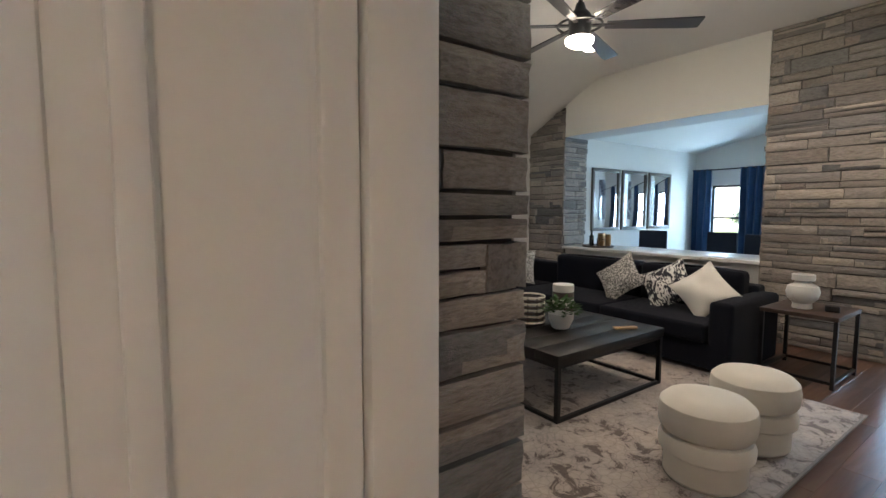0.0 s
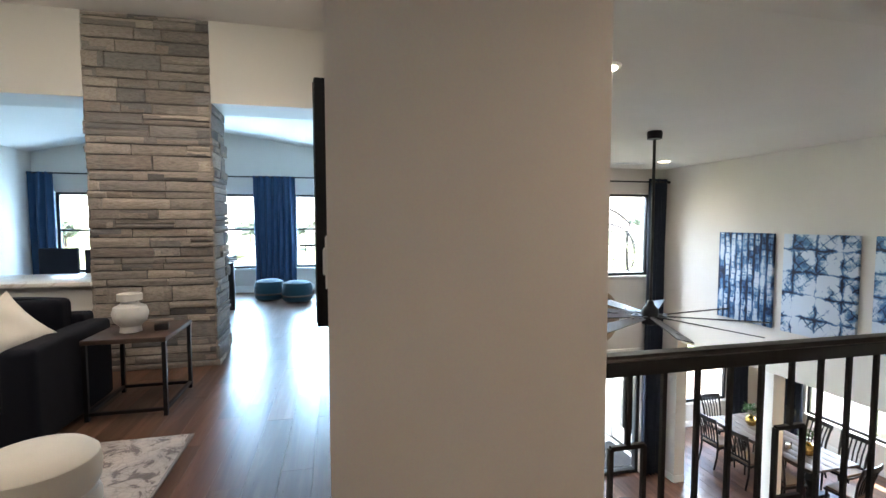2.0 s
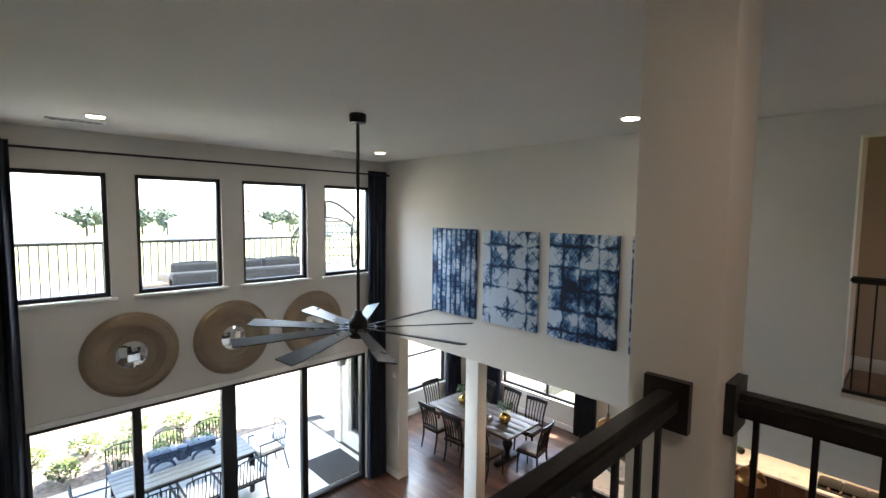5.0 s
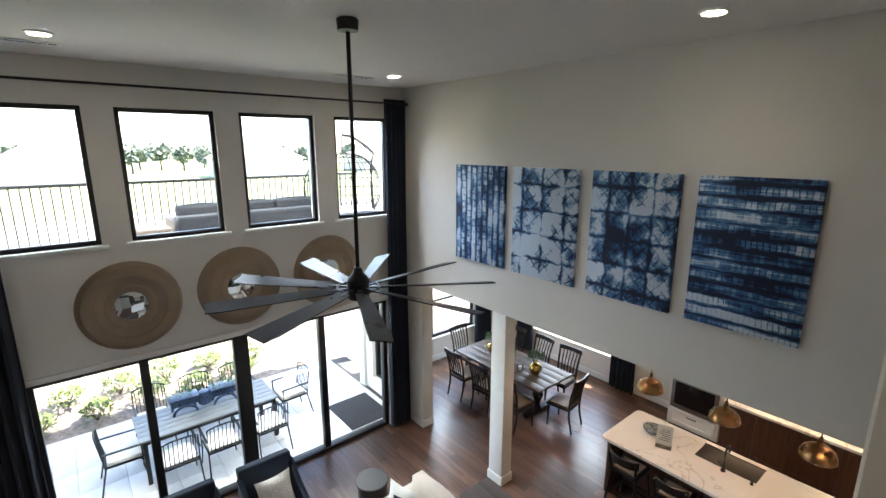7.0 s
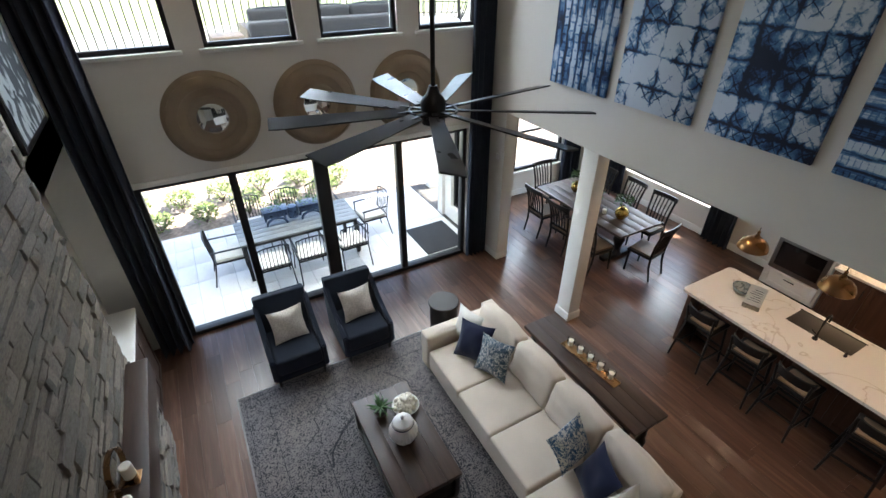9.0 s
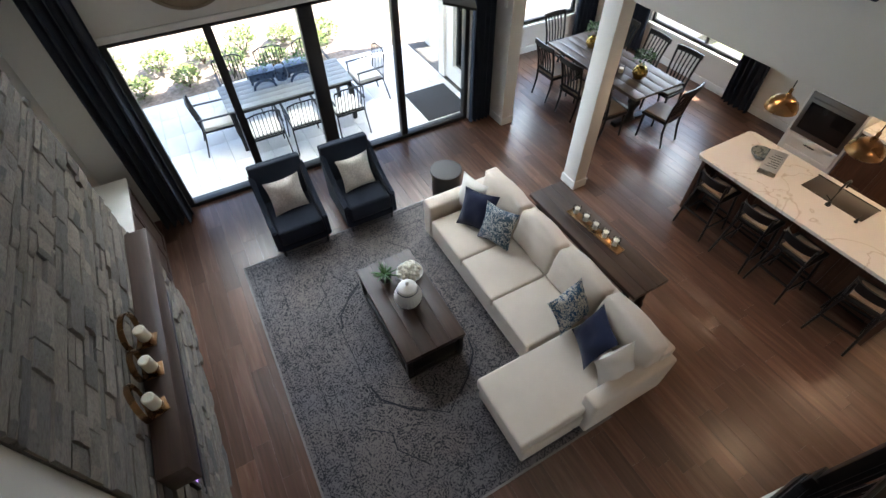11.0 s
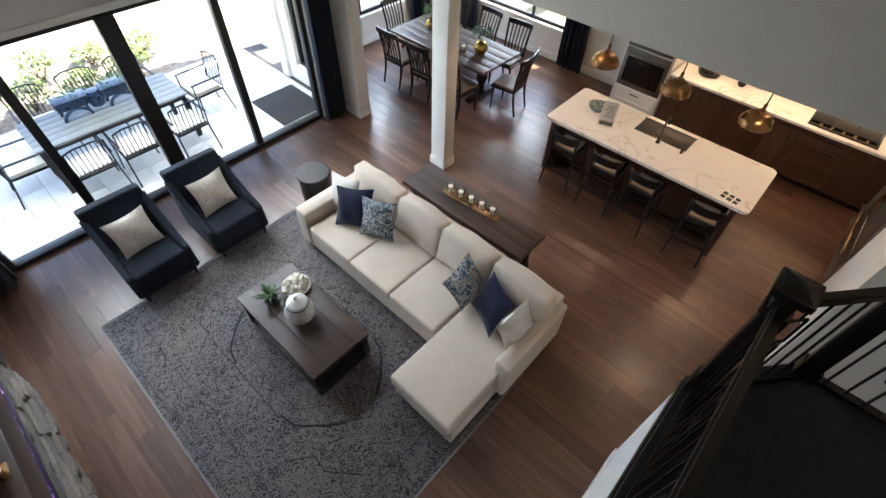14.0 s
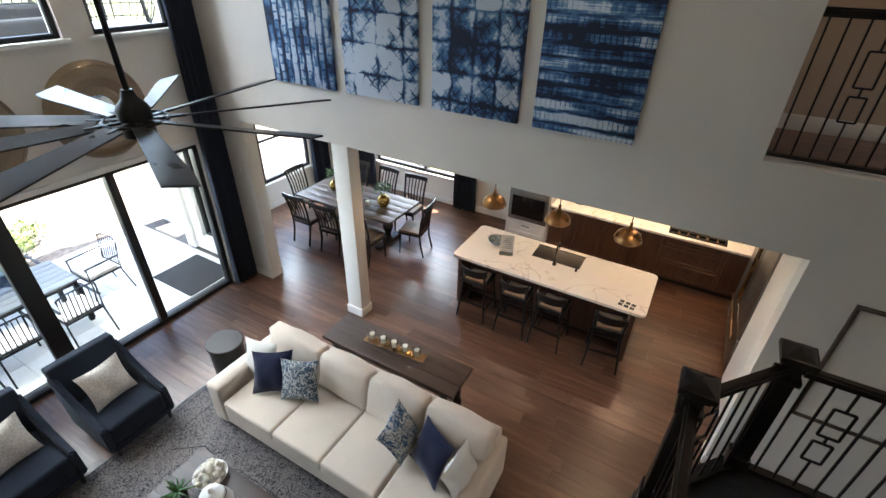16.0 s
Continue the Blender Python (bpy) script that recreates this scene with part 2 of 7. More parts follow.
LAMPGLOW = glow("lamp_diffuser", (1.0, 0.88, 0.70), 5.0)
CONCRETE = surface("pale_patio_stone", (0.72, 0.70, 0.67), 0.7, dark=0.85, scale=2.5, grain=40, relief=0.15)
MULCH = surface("brown_mulch", (0.30, 0.24, 0.19), 0.9, dark=0.5, scale=14, grain=60, relief=0.6)
LAWN = surface("lawn_grass", (0.19, 0.22, 0.095), 0.9, dark=0.7, scale=3, grain=90, relief=0.4)
SIDING = surface("pale_house_siding", (0.62, 0.58, 0.52), 0.8, dark=0.9, scale=1, relief=0.1)
ROOF = surface("grey_shingle", (0.22, 0.20, 0.19), 0.9, dark=0.8, scale=4, relief=0.3)
STONE = stone_mat("ledge_stone", [(0.20, 0.188, 0.18), (0.38, 0.33, 0.285), (0.23, 0.22, 0.215), (0.47, 0.41, 0.35), (0.14, 0.14, 0.145), (0.31, 0.26, 0.222)])
STONE_PALE = stone_mat("pale_ledge_stone", [(0.18, 0.158, 0.136), (0.28, 0.24, 0.20), (0.20, 0.182, 0.165), (0.33, 0.285, 0.235), (0.13, 0.122, 0.116), (0.25, 0.213, 0.176)])
MORTAR = surface("grey_mortar", (0.10, 0.093, 0.085), 0.95, dark=0.7, scale=12, relief=0.4)

# ---- mesh helpers ----
def box(bm, x0, x1, y0, y1, z0, z1, bevel=0.0, seg=2, m=None):
    r = bmesh.ops.create_cube(bm, size=1.0)
    vs = r["verts"]
    for v in vs:
        v.co = Vector(((x0 + x1) / 2 + v.co.x * (x1 - x0), (y0 + y1) / 2 + v.co.y * (y1 - y0), (z0 + z1) / 2 + v.co.z * (z1 - z0)))
    if bevel:
        es = list({e for v in vs for e in v.link_edges})
        out = bmesh.ops.bevel(bm, geom=es, offset=bevel, segments=seg, affect="EDGES", profile=0.5)
        vs = list({v for f in out["faces"] for v in f.verts} | {v for v in vs if v.is_valid})
    if m is not None:
        bmesh.ops.transform(bm, matrix=m, verts=[v for v in vs if v.is_valid])
    return vs


def rod(bm, a, b, r0, r1=None, seg=10, caps=True):
    """A round bar from a to b."""
    a, b = Vector(a), Vector(b)
    d = b - a
    m = Matrix.Translation((a + b) / 2) @ d.to_track_quat("Z", "Y").to_matrix().to_4x4()
    return bmesh.ops.create_cone(bm, cap_ends=caps, segments=seg, radius1=r0, radius2=r0 if r1 is None else r1, depth=d.length, matrix=m)["verts"]


def bar(bm, a, b, w, h):
    """A square bar from a to b, w across and h upright."""
    a, b = Vector(a), Vector(b)
    d = (b - a).normalized()
    up = Vector((0, 0, 1)) if abs(d.z) < 0.95 else Vector((1, 0, 0))
    s = d.cross(up).normalized()
    u = s.cross(d).normalized()
    vs = []
    for p in (a, b):
        for i, j in ((-1, -1), (1, -1), (1, 1), (-1, 1)):
            vs.append(bm.verts.new(p + s * (i * w / 2) + u * (j * h / 2)))
    for f in ((0, 1, 2, 3), (7, 6, 5, 4), (0, 4, 5, 1), (1, 5, 6, 2), (2, 6, 7, 3), (3, 7, 4, 0)):
        bm.faces.new([vs[i] for i in f])
    return vs


def sweep(bm, path, r, seg=8, closed=False):
    """A tube along a path of points."""
    pts = [Vector(p) for p in path]
    n = len(pts)
    rings = []
    for i, p in enumerate(pts):
        d = (pts[(i + 1) % n] - pts[i - 1]) if closed else (pts[min(i + 1, n - 1)] - pts[max(i - 1, 0)])
        q = d.to_track_quat("Z", "Y").to_matrix()
        rr = r[i] if isinstance(r, (list, tuple)) else r
        rings.append([bm.verts.new(p + q @ Vector((rr * math.cos(6.2832 * k / seg), rr * math.sin(6.2832 * k / seg), 0))) for k in range(seg)])
    for i in range(n if closed else n - 1):
        a, b = rings[i], rings[(i + 1) % n]
        off = 0
        if closed and i == n - 1:
            off = min(range(seg), key=lambda o: (a[0].co - b[o].co).length)
        for k in range(seg):
            bm.faces.new((a[k], a[(k + 1) % seg], b[(k + 1 + off) % seg], b[(k + off) % seg]))
    if not closed:
        bm.faces.new(rings[0][::-1])
        bm.faces.new(rings[-1])


def lathe(bm, profile, seg=28, center=(0, 0, 0), m=None):
    """A body of revolution about z from (radius, height) pairs."""
    c = Vector(center)
    rings = []
    for r, z in profile:
        ring = [c + Vector((max(r, 1e-4) * math.cos(6.28319 * k / seg), max(r, 1e-4) * math.sin(6.28319 * k / seg), z)) for k in range(seg)]
        rings.append([bm.verts.new(m @ p if m is not None else p) for p in ring])
    for a, b in zip(rings, rings[1:]):
        for k in range(seg):
            bm.faces.new((a[k], a[(k + 1) % seg], b[(k + 1) % seg], b[k]))
    bm.faces.new(rings[0][::-1])
    bm.faces.new(rings[-1])


def mesh_of(name, bm, mat, smooth=True, angle=35):
    bmesh.ops.recalc_face_normals(bm, faces=bm.faces)
    me = bpy.data.meshes.new(name)
    bm.to_mesh(me)
    bm.free()
    me.materials.append(mat)
    if smooth and len(me.polygons):
        me.polygons.foreach_set("use_smooth", [True] * len(me.polygons))
        me.set_sharp_from_angle(angle=radians(angle))
    return me


def part(name, bm, mat, parent, label="", smooth=True, angle=35):
    """One mesh object under a thing or a part."""
    ob = new(name, mesh_of(name, bm, mat, smooth, angle))
    if parent is not None:
        ob.parent = parent
    if label:
        ob["label"] = label
    return ob


def thing(name, m, label, category, group=""):
    ob = new(name)
    ob.empty_display_size = 0.1
    ob.matrix_basis = m
    return tagged(ob, label, category, group)


def single(name, bm, mat, m, label, category, group="", smooth=True):
    ob = part(name, bm, mat, None, "", smooth)
    ob.matrix_basis = m
    return tagged(ob, label, category, group)


def structure(name, bm, mat, label, category, parent=None):
    ob = part(name, bm, mat, parent)
    return tagged(ob, label, category, "", "structure") if parent is None else ob


def bmnew():
    return bmesh.new()


def one(fn, *a, **k):
    bm = bmesh.new()
    fn(bm, *a, **k)
    return bm


def wall_mesh(bm, axis, a0, a1, u0, u1, z0, z1, holes=()):
    """A wall a0..a1 thick across axis, u0..u1 long and z0..z1 high, with openings (u0, u1, z0, z1) through it."""
    us = sorted({u0, u1, *[v for h in holes for v in h[:2] if u0 < v < u1]})
    zs = sorted({z0, z1, *[v for h in holes for v in h[2:] if z0 < v < z1]})

    def solid(i, j):
        if not (0 <= i < len(us) - 1 and 0 <= j < len(zs) - 1):
            return False
        uc, zc = (us[i] + us[i + 1]) / 2, (zs[j] + zs[j + 1]) / 2
        return not any(h[0] < uc < h[1] and h[2] < zc < h[3] for h in holes)

    def P(a, u, z):
        return bm.verts.new((a, u, z) if axis == "x" else (u, a, z))

    for i in range(len(us) - 1):
        for j in range(len(zs) - 1):
            if not solid(i, j):
                continue
            ua, ub, za, zb = us[i], us[i + 1], zs[j], zs[j + 1]
            for a in (a0, a1):
                bm.faces.new((P(a, ua, za), P(a, ub, za), P(a, ub, zb), P(a, ua, zb)))
            for ok, c in ((solid(i - 1, j), "l"), (solid(i + 1, j), "r"), (solid(i, j - 1), "d"), (solid(i, j + 1), "t")):
                if ok:
                    continue
                q = {"l": (ua, za, ua, zb), "r": (ub, za, ub, zb), "d": (ua, za, ub, za), "t": (ua, zb, ub, zb)}[c]
                bm.faces.new((P(a0, q[0], q[1]), P(a1, q[0], q[1]), P(a1, q[2], q[3]), P(a0, q[2], q[3])))
    bmesh.ops.remove_doubles(bm, verts=bm.verts, dist=0.0005)


def wall(name, label, *a, holes=(), mat=None):
    bm = bmnew()
    wall_mesh(bm, *a, holes=holes)
    return structure(name, bm, mat or PAINT, label, "wall")


# ---- the shell: great room below, loft above ----
LOFT = 3.42
EAST_WIN = [(-2.09, -1.07), (-3.41, -2.38), (-4.72, -3.70), (-5.95, -5.03)]
wall("wall_east", "tall beige painted wall with four high windows over glass doors", "x", 8.5, 8.75, -6.26, -0.15, 0.0, 6.0,
     holes=[(-5.86, -1.2, 0.0, 2.40)] + [(a, b, 3.86, 5.38) for a, b in EAST_WIN])
wall("wall_south", "beige painted wall carried over the kitchen opening", "y", -6.48, -6.26, -1.3, 8.75, 0.0, 6.0,
     holes=[(1.43, 8.05, 0.0, 2.69), (-0.6, 2.0, 3.40, 5.62)])
wall("wall_north", "beige painted wall beside the fireplace with a niche", "y", -0.82, -0.42, -1.3, 8.5, 0.0, 3.42,
     holes=[(6.74, 8.5, 0.0, 3.10)])
wall("wall_niche", "painted back of the wall niche", "y", -0.415, -0.30, 6.6, 8.5, 0.0, 3.3)
wall("wall_loft_south", "thick beige painted wall between loft hall and great room", "y", -0.82, -0.17, 1.87, 11.2, 3.42, 6.95)
wall("wall_west", "plain beige painted wall under the loft", "x", -1.5, -1.3, -6.48, -0.2, 0.0, 6.0)
wall("wall_dining_east", "beige painted dining wall with a wide window", "x", 10.0, 10.2, -10.3, -6.2, 0.0, 3.0, holes=[(-9.35, -7.62, 0.58, 2.35)])
wall("wall_dining_south", "beige painted wall with dining window", "y", -10.5, -10.3, 0.4, 10.2, 0.0, 3.0, holes=[(6.72, 8.85, 0.62, 2.35)])
wall("wall_dining_north", "exterior wall of the dining bay beside the patio", "y", -6.48, -6.26, 8.75, 10.0, 0.0, 3.3, holes=[(8.95, 9.75, 0.3, 2.2)])
wall("wall_kitchen_west", "plain beige kitchen wall behind the tall ovens", "x", 0.4, 0.6, -10.3, -6.48, 0.0, 3.0)

structure("floor_base", one(box, -1.5, 8.75, -6.48, -0.15, -0.30, -0.012), MORTAR, "subfloor under the wood planks", "floor")
structure("floor_base_dining", one(box, 0.4, 10.2, -10.5, -6.48, -0.30, -0.012), MORTAR, "subfloor under the dining planks", "floor")
structure("ceiling_great_room", one(box, -1.5, 8.75, -6.48, -0.82, 5.85, 6.0), CEIL, "flat pale painted ceiling", "ceiling")
structure("ceiling_kitchen", one(box, 0.4, 10.2, -10.5, -6.48, 2.80, 3.0), CEIL, "flat pale painted kitchen ceiling", "ceiling")
structure("floor_loft", one(box, -2.2, 2.15, -2.56, -0.82, 3.10, 3.408), MORTAR, "loft floor slab at the overlook", "floor")
structure("floor_loft_room", one(box, -2.2, 11.2, -0.82, 5.9, 3.10, 3.408), MORTAR, "loft room floor slab", "floor")
structure("floor_hall", one(box, -1.5, 2.15, -9.0, -6.48, 3.10, 3.408), MORTAR, "upper hall floor slab", "floor")
structure("ceiling_overlook", one(box, -2.2, 2.15, -2.56, 0.35, 5.85, 6.0), CEIL, "flat painted ceiling over the overlook", "ceiling")
wall("wall_overlook_west", "plain beige wall behind the overlook", "x", -2.2, -2.0, -2.56, 0.4, 3.42, 6.0)
wall("wall_hall_back", "brown wall at the back of the upper hall", "y", -7.45, -7.25, -1.5, 2.3, 3.42, 6.0, mat=HALLBROWN)
wall("wall_hall_east", "brown side wall of the upper hall", "x", 2.02, 2.2, -7.25, -6.48, 3.42, 6.0, mat=HALLBROWN)
structure("ceiling_hall", one(box, -1.5, 2.2, -8.4, -6.48, 5.86, 6.0), CEIL, "flat painted hall ceiling", "ceiling")

# overlook post and its two beams
bm = bmnew()
box(bm, 1.92, 2.14, -2.55, -2.33, LOFT, 5.54, 0.012)
post = structure("wall_post", bm, PAINT, "square beige drywall post at the overlook corner", "column")
structure("beam_east", one(box, 1.92, 2.14, -2.33, -0.82, 5.54, 5.85, 0.01), PAINT, "beige drywall beam over the overlook railing", "beam")
structure("beam_south", one(box, -2.0, 2.14, -2.55, -2.332, 5.54, 5.85, 0.01), PAINT, "beige drywall beam over the stair railing", "beam")

# square column and pilaster of the kitchen opening
for nm, x0, x1 in (("wall_column", 6.14, 6.40),):
    bm = bmnew()
    box(bm, x0, x1, -6.475, -6.265, 0.0, 2.69, 0.008)
    c = structure(nm, bm, TRIM, "square white painted column in the kitchen opening", "column")
    part("plinth", one(box, x0 - 0.015, x1 + 0.015, -6.49, -6.25, 0.0, 0.14, 0.004), TRIM, c)

# loft room shell
wall("wall_loft_north", "beige painted loft wall with framed pictures", "y", 5.65, 5.85, -2.2, 6.45, 3.42, 6.95)
wall("wall_game_north", "pale painted game room wall with framed prints", "y", 5.30, 5.50, 6.45, 11.2, 3.42, 6.95)
GAME_WIN = [(0.0, 0.66), (1.38, 2.1), (4.22, 4.95)]
wall("wall_game_east", "pale painted game room wall with tall windows", "x", 11.0, 11.2, -0.17, 5.5, 3.42, 6.95,
     holes=[(a, b, 3.92, 5.44) for a, b in GAME_WIN])
wall("wall_loft_entry", "beige painted wall with white door casing at the loft entry", "y", 0.40, 0.62, -2.2, 0.255, 3.42, 6.95)
wall("wall_loft_west", "plain beige loft wall", "x", -2.2, -2.0, 0.6, 5.7, 3.42, 6.95)
bm = bmnew()
prof = [(-0.82, 6.83), (4.30, 6.83), (5.66, 6.13), (5.66, 6.30), (4.35, 6.98), (-0.82, 6.98)]
for x0, x1, nm in ((-2.2, 6.0, "ceiling_loft"),):
    a = [bm.verts.new((x0, y, z)) for y, z in prof]
    b = [bm.verts.new((x1, y, z)) for y, z in prof]
    bm.faces.new(a), bm.faces.new(b[::-1])
    for i in range(6):
        bm.faces.new((a[i], a[(i + 1) % 6], b[(i + 1) % 6], b[i]))
ob = structure("ceiling_loft", bm, CEIL, "vaulted painted loft ceiling", "ceiling")
bm = bmnew()
prof = [(-0.17, 6.35), (2.6, 6.75), (5.4, 6.15), (5.4, 6.9), (-0.17, 6.9)]
a = [bm.verts.new((6.45, y, z)) for y, z in prof]
b = [bm.verts.new((11.2, y, z)) for y, z in prof]
bm.faces.new(a), bm.faces.new(b[::-1])
for i in range(5):
    bm.faces.new((a[i], a[(i + 1) % 5], b[(i + 1) % 5], b[i]))
structure("ceiling_game_room", bm, CEIL, "pale vaulted game room ceiling", "ceiling")
for y0, y1 in ((-0.168, 1.0), (2.09, 4.88)):
    structure("beam_loft", one(box, 5.90, 6.44, y0, y1, 6.04, 6.84), PAINT, "beige drywall header over the loft opening", "beam")
structure("wall_bar", one(box, 5.95, 6.40, 2.08, 4.87, 3.42, 4.27), PAINT, "knee wall under the bar ledge", "wall")

# baseboards and casings
for i, (x0, x1, y0, y1, z) in enumerate([
        (8.06, 8.5, -6.26, -6.245, 0), (-1.3, 3.85, -0.835, -0.82, 0), (1.43, 1.445, -6.48, -6.26, 0),
        (9.985, 10.0, -10.3, -6.48, 0), (5.35, 9.985, -10.3, -10.285, 0), (8.035, 8.05, -6.48, -6.245, 0), (-1.3, 1.43, -6.26, -6.245, 0),
        (1.87, 10.9, -0.17, -0.155, LOFT), (1.855, 1.87, -0.82, -0.155, LOFT), (-2.0, 5.85, 5.635, 5.65, LOFT),
        (10.985, 11.0, -0.17, 5.3, LOFT), (6.45, 10.98, 5.285, 5.30, LOFT), (-1.5, 2.02, -7.25, -7.235, LOFT)]):
    structure("baseboard", one(box, x0, x1, y0, y1, z, z + 0.135, 0.003), TRIM, "white painted baseboard", "baseboard")
for x0, x1, d in ((-0.62, 0.270, 0.008), (-0.60, -0.048, 0.014), (-0.012, 0.014, 0.024), (0.017, 0.144, 0.010), (0.148, 0.189, 0.018), (0.192, 0.278, 0.028)):
    structure("trim", one(box, x0, x1, 0.40 - d, 0.40, LOFT, 6.0, 0.006), TRIM, "white painted door casing board", "trim")
structure("trim", one(box, 8.47, 8.5, -5.9, -1.15, 2.40, 2.47, 0.004), TRIM, "white trim over the glass doors", "trim")

# ---- windows and doors ----
def window_unit(name, axis, a, u0, u1, z0, z1, bars_u=(), bars_z=(), depth=0.07, frame_w=0.05, label="black framed fixed window", sill_side=-1, sill=True):
    """A framed pane in a wall opening; a is the wall-side plane of the frame."""
    t = tagged(new(name), label, "window", "", "structure")

    def bx(u_0, u_1, z_0, z_1, d0=0.0, d1=depth, bev=0.004):
        bm = bmnew()
        lo, hi = a + d0, a + d1
        if axis == "x":
            box(bm, lo, hi, u_0, u_1, z_0, z_1, bev)
        else:
            box(bm, u_0, u_1, lo, hi, z_0, z_1, bev)
        return bm
    fw = frame_w
    fr = part("window_frame", bx(u0, u0 + fw, z0, z1), FRAME, t)
    part("window_frame", bx(u1 - fw, u1, z0, z1), FRAME, t)
    part("window_frame", bx(u0 + fw, u1 - fw, z0, z0 + fw), FRAME, t)
    part("window_frame", bx(u0 + fw, u1 - fw, z1 - fw, z1), FRAME, t)
    for b in bars_u:
        part("mullion", bx(b - 0.03, b + 0.03, z0 + fw, z1 - fw), FRAME, t)
    for b in bars_z:
        part("mullion", bx(u0 + fw, u1 - fw, b - 0.022, b + 0.022, 0.01, depth - 0.01), FRAME, t)
    p = part("pane", bx(u0 + fw * 0.6, u1 - fw * 0.6, z0 + fw * 0.6, z1 - fw * 0.6, depth * 0.45, depth * 0.45 + 0.006, 0), GLASS, t)
    p.visible_shadow = False
    if sill:
        s0, s1 = (a - 0.09, a) if sill_side < 0 else (a + depth, a + depth + 0.09)
        bm = bmnew()
        if axis == "x":
            box(bm, s0, s1, u0 - 0.06, u1 + 0.06, z0 - 0.045, z0, 0.006)
        else:
            box(bm, u0 - 0.06, u1 + 0.06, s0, s1, z0 - 0.045, z0, 0.006)
        part("window_sill", bm, TRIM, t, "white painted sill")
    return t


for i, (a, b) in enumerate(EAST_WIN):
    window_unit("window_%d" % (i + 1), "x", 8.55, a, b, 3.86, 5.38, label="high black framed window with white sill")
window_unit("window_5", "x", 10.05, -9.35, -7.62, 0.58, 2.35, (-8.05,), (1.45,), label="black framed dining window with white sill")
window_unit("window_6", "y", -10.42, 6.72, 8.85, 0.62, 2.35, (7.55,), (1.45,), label="wide black framed dining window", sill_side=1)
window_unit("window_7", "y", -6.40, 8.95, 9.75, 0.3, 2.2, (9.35,), (), label="pale framed window beside the patio", sill=False)
for i, (a, b) in enumerate(GAME_WIN):
    window_unit("window_%d" % (8 + i), "x", 11.05, a, b, 3.92, 5.44, (), (4.72,), label="tall game room window with dark frame")

door = tagged(new("door_1"), "wide black framed sliding glass door to the patio", "door", "", "structure")
for y0, y1, w in ((-5.86, -5.79, 0), (-1.27, -1.2, 0), (-2.36, -2.26, 1), (-3.56, -3.36, 1), (-4.72, -4.62, 1)):
    part("stile", one(box, 8.55, 8.66, y0, y1, 0.0, 2.40, 0.005), FRAME, door)
part("head_rail", one(box, 8.55, 8.66, -5.79, -1.27, 2.33, 2.40, 0.004), FRAME, door)
part("track", one(box, 8.53, 8.68, -5.79, -1.27, 0.0, 0.06, 0.004), FRAME, door)
for y0, y1 in ((-5.79, -4.72), (-4.62, -3.56), (-3.36, -2.36), (-2.26, -1.27)):
    p = part("pane", one(box, 8.60, 8.606, y0, y1, 0.06, 2.33), GLASS, door)
    p.visible_shadow = False
part("pull_handle", one(box, 8.52, 8.55, -4.70, -4.67, 0.95, 1.2, 0.005), BLACK, door)


def curtain(name, x, y0, y1, z0, z1, axis="x", depth=0.10, folds=7, label="floor length navy curtain panel", mat=None):
    """A hanging panel with soft folds."""
    bm = bmnew()
    n, rows_n = folds * 10, 14
    sides = []
    for s in (0, 0.02):
        grid = []
        for j in range(rows_n + 1):
            t = j / rows_n
            row = []
            for i in range(n + 1):
                u = i / n
                amp = depth * 0.5 * (0.65 + 0.35 * t)
                off = amp * math.sin(u * folds * 6.2832 + 0.5 * math.sin(3 * t + u * 4)) + 0.012 * math.sin(u * 23 + t * 5)
                yy = y0 + (y1 - y0) * (u + 0.02 * (1 - t) * math.sin(u * 9))
                p = (x + off + s, yy, z1 + (z0 - z1) * t)
                row.append(bm.verts.new(p if axis == "x" else (p[1], p[0], p[2])))
            grid.append(row)
        sides.append(grid)
    for g in sides:
        for j in range(rows_n):
            for i in range(n):
                bm.faces.new((g[j][i], g[j][i + 1], g[j + 1][i + 1], g[j + 1][i]))
    a, b = sides
    for i in range(n):
        bm.faces.new((a[0][i], b[0][i], b[0][i + 1], a[0][i + 1]))
        bm.faces.new((a[-1][i], a[-1][i + 1], b[-1][i + 1], b[-1][i]))
    for j in range(rows_n):
        bm.faces.new((a[j][0], a[j + 1][0], b[j + 1][0], b[j][0]))
        bm.faces.new((a[j][-1], b[j][-1], b[j + 1][-1], a[j + 1][-1]))
    return single(name, bm, mat or NAVYC, Matrix(), label, "curtain")


curtain("curtain", 8.38, -6.22, -5.82, 0.02, 5.66, folds=5)
curtain("curtain", 8.28, -1.235, -0.825, 0.02, 5.66, folds=4, depth=0.17)
curtain("curtain", 9.88, -7.60, -7.15, 0.02, 2.66, folds=4, label="navy dining curtain beside the window")
curtain("curtain", 9.88, -9.85, -9.30, 0.02, 2.66, folds=5, label="navy dining curtain beside the window")
curtain("curtain", -10.2, 6.2, 6.72, 0.02, 2.66, "y", folds=5, label="navy dining curtain beside the window")
curtain("curtain", -10.2, 8.82, 9.3, 0.02, 2.66, "y", folds=5, label="navy dining curtain beside the window")
for y0, y1 in ((-0.1, 0.05), (0.62, 1.42), (2.05, 2.5), (3.75, 4.3), (4.9, 5.28)):
    curtain("curtain", 10.86, y0, y1, LOFT + 0.02, 5.80, folds=max(2, int((y1 - y0) * 9)), label="navy game room curtain to the floor, coloured as lit by the windows", mat=NAVYLIT)


